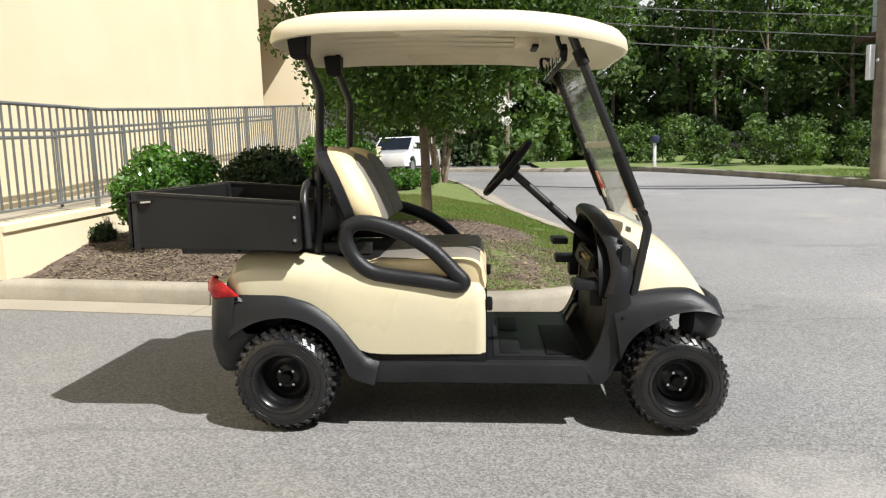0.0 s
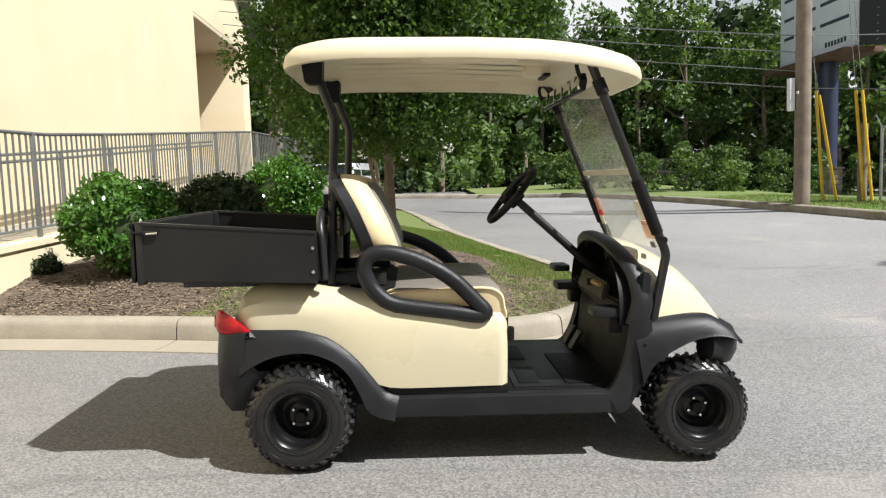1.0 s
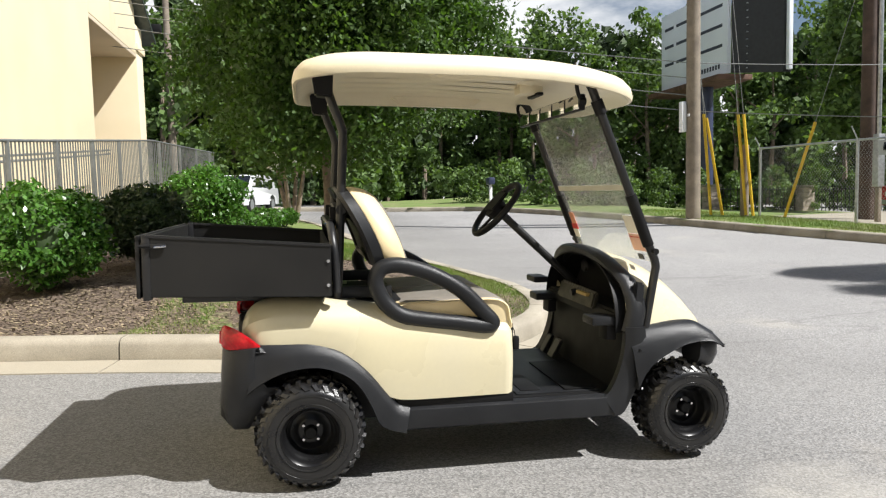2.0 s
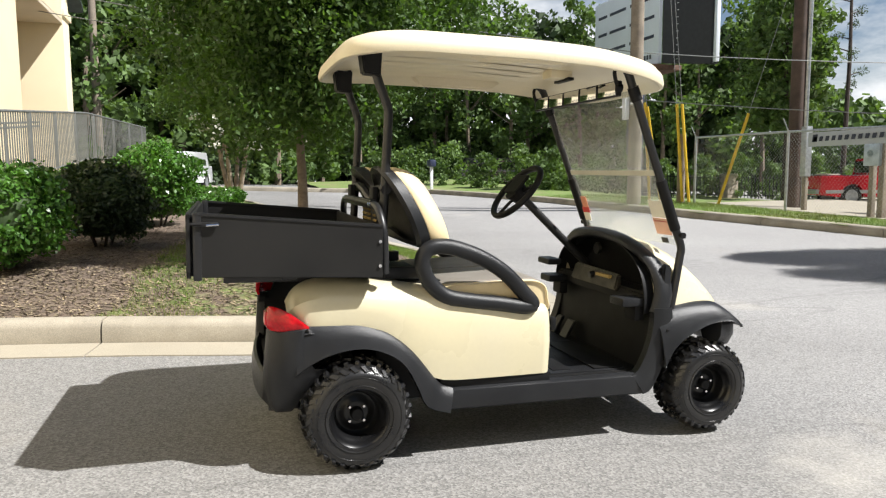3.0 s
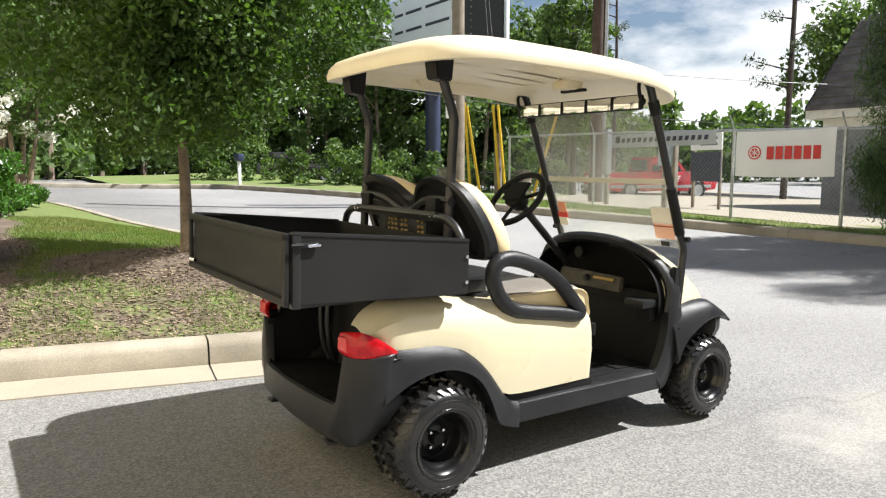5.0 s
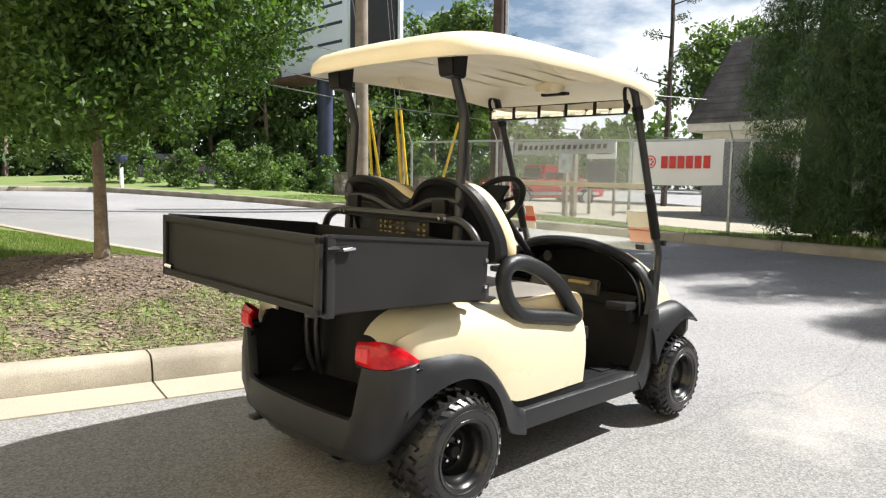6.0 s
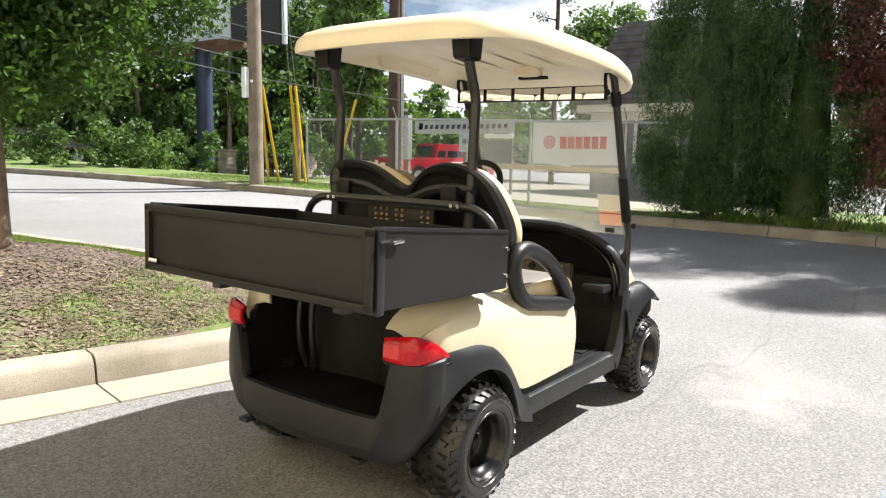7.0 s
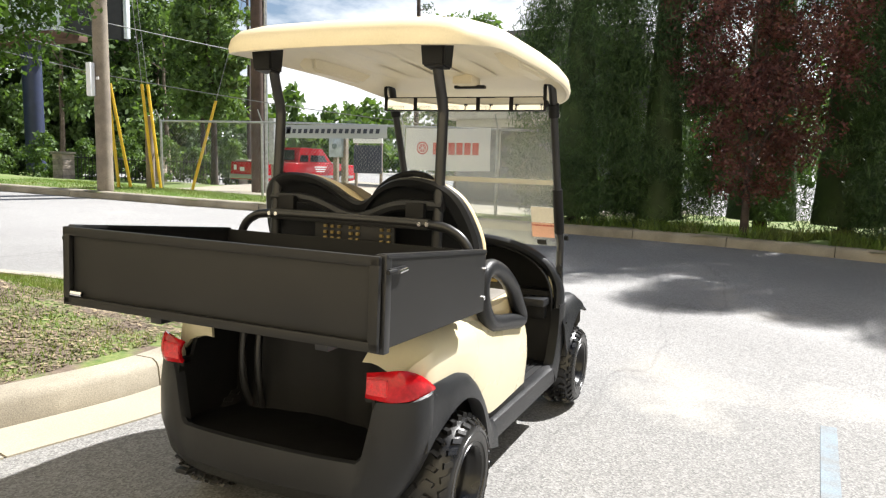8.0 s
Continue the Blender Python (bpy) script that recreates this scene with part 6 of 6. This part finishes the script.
for k in range(3):
    part("mark_spoke", box(-0.0335, -0.030, -0.075, 0.075, -0.008, 0.008), M_WHITE, by).matrix_local = Matrix.Translation((0, 5.46, 1.57)) @ Matrix.Rotation(radians(60 * k + 30), 4, 'X')
bc = banner("grey_banner", 9.0, 6.3, 1.76, 2.05, M_GREYSHEET, "long grey banner with dark lettering bars on the fence", 0.01)
bars(bc, 8.86, 6.42, 1.86, 1.955, 16, M_INK, 0.42, slant=-0.02)
bars(bc, 8.88, 8.76, 1.85, 2.0, 1, M_INK, 0.0, slant=-0.02)

yard = part("driveway", hexa([(11.35, 3.3, 0.1), (22, 1.0, -0.2), (30, 20, -0.2), (11.35, 12.5, 0.1), (11.35, 3.3, land(11.35, 3.3) + 0.155), (22, 1.0, land(22, 1) + 0.17), (30, 20, land(30, 20) + 0.17), (11.35, 12.5, land(11.35, 12.5) + 0.155)]), M_GUTTER)
tagged(yard, "pale concrete driveway behind the fence", "driveway", kind="structure")
mp = empty("meter_pedestal", Matrix.Translation((11.6, 7.75, land(11.6, 7.75) + 0.15)), "grey electric meter box on a wooden post", "meter")
part("post", box(-0.06, 0.06, -0.16, -0.04, -0.1, 1.6, 0.01), M_WOODPOLE, mp)
part("post", box(-0.05, 0.05, 0.08, 0.18, -0.1, 1.15, 0.01), M_WOODPOLE, mp)
mb = part("meter_case", box(-0.14, -0.05, -0.10, 0.24, 1.0, 1.42, 0.015), mat("grey_blue_enamel", (0.42, 0.48, 0.52), 0.4), mp)
part("meter_dial", spin_y([(0.0005, -0.02), (0.06, -0.02), (0.065, 0), (0.0005, 0)], 18), M_GLASS, mb).matrix_local = Matrix.Translation((-0.14, 0.09, 1.24)) @ Matrix.Rotation(radians(-90), 4, 'Z')
cabinet = empty("switch_cabinet", Matrix.Translation((11.9, 9.85, land(11.9, 9.85) + 0.15)), "tall narrow grey switch cabinet behind the fence", "cabinet")
part("case", box(-0.08, 0.08, -0.07, 0.09, 0.75, 1.85, 0.01), M_ZINC, cabinet)
part("leg", box(-0.04, 0.04, -0.05, 0.05, -0.1, 0.76, 0.008), M_WOODPOLE, cabinet)
sgn = empty("yard_sign", Matrix.Translation((13.4, 8.1, land(13.4, 8.1) + 0.15)), "white notice over a dark board on posts", "sign")
part("notice", box(-0.02, 0.02, -0.42, 0.42, 1.45, 1.85, 0.005), M_WHITE, sgn)
part("board", box(-0.02, 0.02, -0.40, 0.40, 0.7, 1.40, 0.005), M_INK, sgn)
for s in (-0.36, 0.36):
    part("leg", box(0.02, 0.08, s - 0.03, s + 0.03, -0.1, 1.9, 0.005), M_WOODPOLE, sgn)
for k in range(2):
    part("print_bar", box(-0.026, -0.021, -0.3, 0.3 - 0.15 * k, 1.70 - 0.14 * k, 1.76 - 0.14 * k), M_INK, sgn)

# iron fence with stone pillars
def pillar(at):
    z0 = land(*at) + 0.1
    root = empty("stone_pillar", Matrix.Translation((at[0], at[1], z0)), "squat stone gate pillar with a cap", "pillar", "stone pillars of the iron fence")
    rnd = random.Random(int(at[0] * 10))
    for r in range(5):
        for c in range(2):
            o = 0.27 * (c * 2 - 1) / 2
            part("stone", box(-0.25, 0.25, o - 0.132, o + 0.132, 0.19 * r, 0.19 * r + 0.182, 0.015), M_STONE, root)
    part("cap", box(-0.31, 0.31, -0.31, 0.31, 0.95, 1.04, 0.02), M_CONC, root)


PIL = [(16.0, 22.5), (19.2, 21.2), (22.2, 19.2), (25.2, 17.0)]
for p in PIL:
    pillar(p)
iron = empty("iron_fence", Matrix.Identity(4), "black iron fence between stone pillars", "fence")
for (x0, y0), (x1, y1) in zip(PIL[:-1], PIL[1:]):
    a, b = Vector((x0, y0)), Vector((x1, y1))
    dirv = (b - a).normalized()
    a, b = a + dirv * 0.28, b - dirv * 0.28
    for h in (0.15, 0.85):
        part("rail", tube([(a.x, a.y, land(a.x, a.y) + 0.12 + h), (b.x, b.y, land(b.x, b.y) + 0.12 + h)], 0.018, 6), M_IRON, iron)
    n = int((b - a).length / 0.13)
    for i in range(n):
        p = a.lerp(b, (i + 0.5) / n)
        z = land(p.x, p.y) + 0.12
        part("bar", box(p.x - 0.01, p.x + 0.01, p.y - 0.01, p.y + 0.01, z, z + 0.98), M_IRON, iron, smooth=False)
hedge = [(13.6 + 1.25 * k, 25.2 - 0.75 * k, rnw.uniform(1.3, 2.3), rnw.uniform(0.6, 0.9)) for k in range(10)]
hedge += [(9.6, 20.0, 1.6, 0.8), (10.3, 19.0, 1.5, 0.8), (8.8, 21.6, 1.3, 0.7), (8.3, 24.5, 1.8, 0.9), (7.0, 26, 1.6, 0.9)]
woods("roadside_shrubs", hedge, 35, 0.14, 1500, M_WOODS, "mixed green shrubs behind the verge", base=0.0)

# billboard
bb = empty("billboard", Matrix.Translation((20.3, 29.9, 0)), "two-sided roadside billboard on a dark blue steel mast", "billboard")
part("mast", tube([(0, 0, -0.2), (0, 0, 6.6)], 0.42, 20), M_BLUEPOLE, bb)
panel = part("panel", box(-0.25, -0.05, -2.3, 3.9, 6.7, 10.8, 0.02), M_BILL, bb, "pale board with rows of dark bars")
for r in range(3):
    for s, ln in ((-1.9, 2.2), (0.7, 1.6), (2.6, 0.9)):
        part("print_bar", box(-0.268, -0.252, s, s + ln, 9.9 - 0.95 * r, 10.05 - 0.95 * r), M_INK, panel, smooth=False)
for k in range(7):
    part("print_bar", box(-0.268, -0.252, -1.7 + 0.24 * k, -1.56 + 0.24 * k, 7.0, 7.22), M_INK, panel, smooth=False)
part("panel_back", hexa([(-0.05, -2.3, 6.7), (0.35, -2.3, 6.7), (1.6, -4.4, 6.4), (1.2, -4.4, 6.4), (-0.05, -2.3, 10.8), (0.35, -2.3, 10.8), (1.6, -4.4, 10.9), (1.2, -4.4, 10.9)], 0.02), M_IRON, bb)
part("second_panel", box(1.3, 1.5, -4.6, -4.4, 6.5, 10.8, 0.02), M_BILL, bb)
for k in range(12):
    part("ladder_rung", box(0.3, 0.75, -3.0, -2.94, 6.8 + 0.33 * k, 6.84 + 0.33 * k), M_ZINC, bb, smooth=False)
part("catwalk", box(-0.9, 0.9, -2.6, 4.2, 6.35, 6.6, 0.02), M_RUST, bb)

# overhead wires
for zp_, zb_, off in ((4.1, 6.4, 0.0), (3.75, 6.2, 0.4), (3.35, 5.95, 0.8), (3.0, 5.5, 1.2)):
    cab = empty("overhead_wire", Matrix.Identity(4), "thin overhead service wire", "wire", "overhead wires")
    a, b = Vector((9.0, 12.15, zp_)), Vector((-5.5, 16.5 + off, zb_))
    part("cable", tube([a.lerp(b, s) - Vector((0, 0, 0.1 * 4 * s * (1 - s))) for s in np.linspace(0, 1, 16)], 0.011, 5), M_WIRE, cab)
    if off in (0.4, 0.8):
        continue
    a2, b2 = Vector((9.0, 12.15, zp_)), Vector((24, 3.0, zp_ - 0.6))
    part("cable", tube([a2.lerp(b2, s) - Vector((0, 0, 0.35 * 4 * s * (1 - s))) for s in np.linspace(0, 1, 12)], 0.011, 5), M_WIRE, cab)

# house behind the conifers
house = empty("house", Matrix.Translation((17.5, 5.8, land(17.5, 5.8) + 0.4)), "white house with a grey shingle roof behind the fence", "house")
# Wall colour darkened to grey to stand for siding in shade
part("wall", box(0, 5, -3.8, 1.6, -0.5, 2.35, 0.01), mat("shaded_siding", (0.22, 0.225, 0.24), 0.7, var=0.08), house, "siding with its shade put into a grey colour")
part("eave", box(-0.35, 5.3, -4.1, 1.95, 2.28, 2.52, 0.02), M_SIDING, house, "white boxed eave")
part("frieze", box(-0.06, 0.0, -3.8, 1.62, 2.05, 2.28, 0.01), M_SIDING, house)
for y0, y1 in ((1.95, 1.25), (-4.1, -3.4)):
    part("roof", hexa([(-0.4, y0, 2.5), (5.3, y0, 2.5), (4.2, y1, 4.8), (0.9, y1, 4.8), (-0.4, y0, 2.6), (5.3, y0, 2.6), (4.2, y1, 4.9), (0.9, y1, 4.9)]), M_SHINGLE, house, "grey shingle roof slope")
part("roof", hexa([(-0.4, 1.95, 2.5), (-0.4, -4.1, 2.5), (-0.25, -4.1, 2.5), (-0.25, 1.95, 2.5), (0.9, 1.25, 4.85), (0.9, -3.4, 4.85), (1.0, -3.4, 4.85), (1.0, 1.25, 4.85)]), M_SHINGLE, house, "grey shingle roof slope")
part("roof_cap", box(0.85, 4.25, -3.45, 1.10, 4.8, 4.95, 0.02), M_SHINGLE, house)
for k in range(10):
    z = 2.62 + 0.215 * k
    x = -0.42 + 1.3 * (z - 2.5) / 2.35
    w = 0.7 * (z - 2.5) / 2.35
    part("shingle_course", box(x - 0.02, x + 0.03, -4.1 + w, 1.95 - w, z, z + 0.03), M_SHINGLE, house, smooth=False)
win = part("window", box(-0.03, 0.02, -0.9, 0.2, 0.9, 2.0, 0.01), M_CARGLASS, house)
part("window_frame", box(-0.05, -0.02, -1.0, -0.9, 0.85, 2.05, 0.005), M_SIDING, win)
part("window_frame", box(-0.05, -0.02, 0.2, 0.3, 0.85, 2.05, 0.005), M_SIDING, win)
mailp = empty("mailbox", Matrix.Translation((6.75, 21.9, land(6.75, 21.9) + 0.13)), "dark mailbox on a white post at the kerb", "mailbox")
part("post", box(-0.05, 0.05, -0.05, 0.05, -0.1, 0.85, 0.01), M_WHITE, mailp)
part("case", box(-0.12, 0.12, -0.25, 0.25, 0.82, 1.08, 0.06), M_BLUEPOLE, mailp)


# ---- parked vehicles ----
def car_wheel(root, x, y, r, w):
    wh = part("wheel", spin_y([(r * 0.62, y - w / 2), (r * 0.9, y - w / 2), (r, y - w * 0.3), (r, y + w * 0.3), (r * 0.9, y + w / 2), (r * 0.62, y + w / 2)], 28, x, r), M_TYRE, root)
    part("rim", spin_y([(0.001, y - w * 0.42), (r * 0.5, y - w * 0.46), (r * 0.63, y - w * 0.48), (r * 0.63, y + w * 0.48), (r * 0.5, y + w * 0.46), (0.001, y + w * 0.42)], 20, x, r), M_ZINC, wh)


def shell(profile, half, tuck=0.06, n=3):
    """A vehicle shell: side profile of (x, z), pushed out to both sides with rounded shoulders."""
    cx = sum(p[0] for p in profile) / len(profile)
    cz = sum(p[1] for p in profile) / len(profile)
    rows = []
    for v, k in ((-half, 0.955), (-half * 0.985, 0.985), (-half * 0.93, 1.0), (half * 0.93, 1.0), (half * 0.985, 0.985), (half, 0.955)):
        rows.append([(cx + (x - cx) * (1 - (1 - k) * 0.4), v, cz + (z - cz) * k) for x, z in profile])
    return sheet(rows, closed=True, caps=True)


def vehicle(name, m, label, category, paint, L, W, body, cabin, glass, wheels, r):
    root = empty(name, m, label, category)
    part("body", shell(body, W / 2), paint, root)
    part("cabin", shell(cabin, W / 2 * 0.88), paint, root)
    for s in (1, -1):
        for g in glass:
            y = s * W / 2 * 0.885
            part("side_window", hexa([(*g[0][:1], y, g[0][1]), (g[1][0], y, g[1][1]), (g[1][0], y - s * 0.03, g[1][1]), (g[0][0], y - s * 0.03, g[0][1]),
                                      (g[3][0], y * 0.99, g[3][1]), (g[2][0], y * 0.99, g[2][1]), (g[2][0], y - s * 0.04, g[2][1]), (g[3][0], y - s * 0.04, g[3][1])]), M_CARGLASS, root, smooth=False)
        part("headlight", box(L / 2 - 0.12, L / 2 - 0.015, s * W * 0.30, s * W * 0.44, body[0][1] + 0.25, body[0][1] + 0.42, 0.03), M_CHROME, root)
        part("tail_light", box(-L / 2 + 0.01, -L / 2 + 0.07, s * W * 0.38, s * W * 0.465, body[0][1] + 0.28, body[0][1] + 0.58, 0.02), M_RED, root)
        for x in wheels:
            car_wheel(root, x, s * (W / 2 - 0.10), r, 0.22)
        part("door_mirror", box(cabin[0][0] + 0.0, cabin[0][0] + 0.1, s * (W / 2 + 0.02), s * (W / 2 + 0.16), glass[0][0][1] + 0.05, glass[0][0][1] + 0.2, 0.03), paint, root)
    return root


def arches(x0, x1, zb, wheels, r):
    """The lower edge of a body from back to front, with wheel arches."""
    out = [(x0, zb)]
    for w in sorted(wheels):
        out += [(w + (r + 0.06) * math.cos(a), r + (r + 0.06) * math.sin(a)) for a in np.linspace(math.pi * 1.02, -math.pi * 0.02, 9)]
    return out + [(x1, zb)]


def suv(name, m, label, paint):
    wh = (-1.35, 1.35)
    body = arches(-2.25, 2.2, 0.34, wh, 0.36) + [(2.28, 0.6), (2.22, 0.88), (1.4, 1.05), (-2.2, 1.08), (-2.3, 0.7)]
    cabin = [(1.25, 1.0), (0.55, 1.62), (-1.9, 1.66), (-2.2, 1.0)]
    gl = [[(0.95, 1.08), (-0.35, 1.08), (-0.35, 1.56), (0.5, 1.56)], [(-0.45, 1.08), (-1.75, 1.08), (-1.7, 1.56), (-0.45, 1.56)]]
    root = vehicle(name, m, label, "car", paint, 4.5, 1.8, body, cabin, gl, wh, 0.36)
    part("windscreen", hexa([(1.24, -0.72, 1.05), (1.26, -0.72, 1.05), (1.26, 0.72, 1.05), (1.24, 0.72, 1.05), (0.62, -0.66, 1.58), (0.64, -0.66, 1.58), (0.64, 0.66, 1.58), (0.62, 0.66, 1.58)]), M_CARGLASS, root)
    return root


suv("parked_suv", pose(-2.2, 23.6, land(-2.2, 23.6) + 0.0, 0, 0, -104) @ Matrix.Diagonal((0.92, 0.92, 0.84, 1)), "white parked car on the road behind the shrubs", M_CARWHITE)
suv("parked_suv", pose(14.2, 33.7, land(14.2, 33.7) + 0.13, 0, 0, -30), "dark SUV parked under the trees", M_CARDARK)

wh = (-1.55, 1.75)
tb = arches(-2.7, 2.65, 0.42, wh, 0.38) + [(2.72, 0.7), (2.65, 1.02), (1.35, 1.12), (-2.68, 1.10), (-2.72, 0.7)]
tc = [(1.30, 1.05), (0.70, 1.70), (-0.45, 1.72), (-0.60, 1.05)]
tg = [[(1.0, 1.15), (0.05, 1.15), (0.1, 1.63), (0.65, 1.63)], [(-0.05, 1.15), (-0.5, 1.15), (-0.4, 1.63), (-0.02, 1.63)]]
truck = vehicle("pickup_truck", pose(19.9, 14.9, land(19.9, 14.9) + 0.15, 0, 0, -18) @ Matrix.Diagonal((0.86, 0.86, 0.9, 1)), "red pickup truck with white print bars, parked behind the fence", "truck", M_TRUCK, 5.4, 1.9, tb, tc, tg, wh, 0.38)
part("bed_cover", box(-2.6, -0.62, -0.86, 0.86, 1.09, 1.125, 0.02), M_DARK, truck)
part("rear_window", box(-0.62, -0.585, -0.62, 0.62, 1.2, 1.62, 0.01), M_CARGLASS, truck)
part("tail_panel", box(-2.735, -2.71, -0.75, 0.75, 0.72, 1.06, 0.01), M_TRUCK, truck)
part("number_plate", box(-2.75, -2.737, -0.16, 0.16, 0.74, 0.90, 0.004), M_WHITE, truck)
part("rear_bumper", box(-2.82, -2.66, -0.88, 0.88, 0.46, 0.62, 0.03), M_ZINC, truck)
part("side_strip", box(-2.5, 2.4, -0.958, -0.945, 0.48, 0.60, 0.005), M_ZINC, truck)
part("print_block", box(-2.745, -2.738, 0.42, 0.62, 0.78, 0.98), M_WHITE, truck)
for k in range(3):
    part("print_bar", box(0.2 + 0.05 * k, 0.85 - 0.05 * k, -0.957, -0.948, 0.92 - 0.09 * k, 0.97 - 0.09 * k), M_WHITE, truck)

# ---- ground cover ----
def lawn_keep(x, y, rnd):
    return isl_test(x, y) and rnd.random() > mulchness(x, y) * 1.25 and noise.noise((x * 1.1, y * 1.1, 9)) > -0.28 - 0.3 * (y > 4)


def mulch_keep(x, y, rnd):
    return isl_test(x, y) and rnd.random() < mulchness(x, y) + 0.1


scatter_blades("lawn", 62000, (-3.2, 2.4, 2.4, 9.5), lawn_keep, bed_height, 0.030, M_GRASS, "short patchy green lawn on the island")
scatter_blades("bark_chips", 20000, (-3.2, 2.3, 2.4, 7.5), mulch_keep, bed_height, 0.020, M_CHIP, "scattered brown bark mulch chips", lying=True, seed=8)
scatter_blades("dry_litter", 12000, (-3.0, 2.3, 2.4, 6.0), lambda x, y, r: isl_test(x, y) and (y < 3.9 or r.random() < 0.2), bed_height, 0.022, M_DRY, "dry straw and leaf litter", lying=True, seed=9)
scatter_blades("kerb_weeds", 5000, (9.4, 11.4, -4.5, 2.0), lambda x, y, r: far_test(x, y) and noise.noise((x * 1.5, y * 1.5, 2)) > -0.05, far_height, 0.16, M_GRASS, "sunlit weeds along the kerb", seed=10)
scatter_blades("verge_grass_blades", 16000, (7.8, 11.2, 2.0, 16), lambda x, y, r: far_test(x, y), far_height, 0.05, M_GRASS, "short grass on the verge", seed=12)
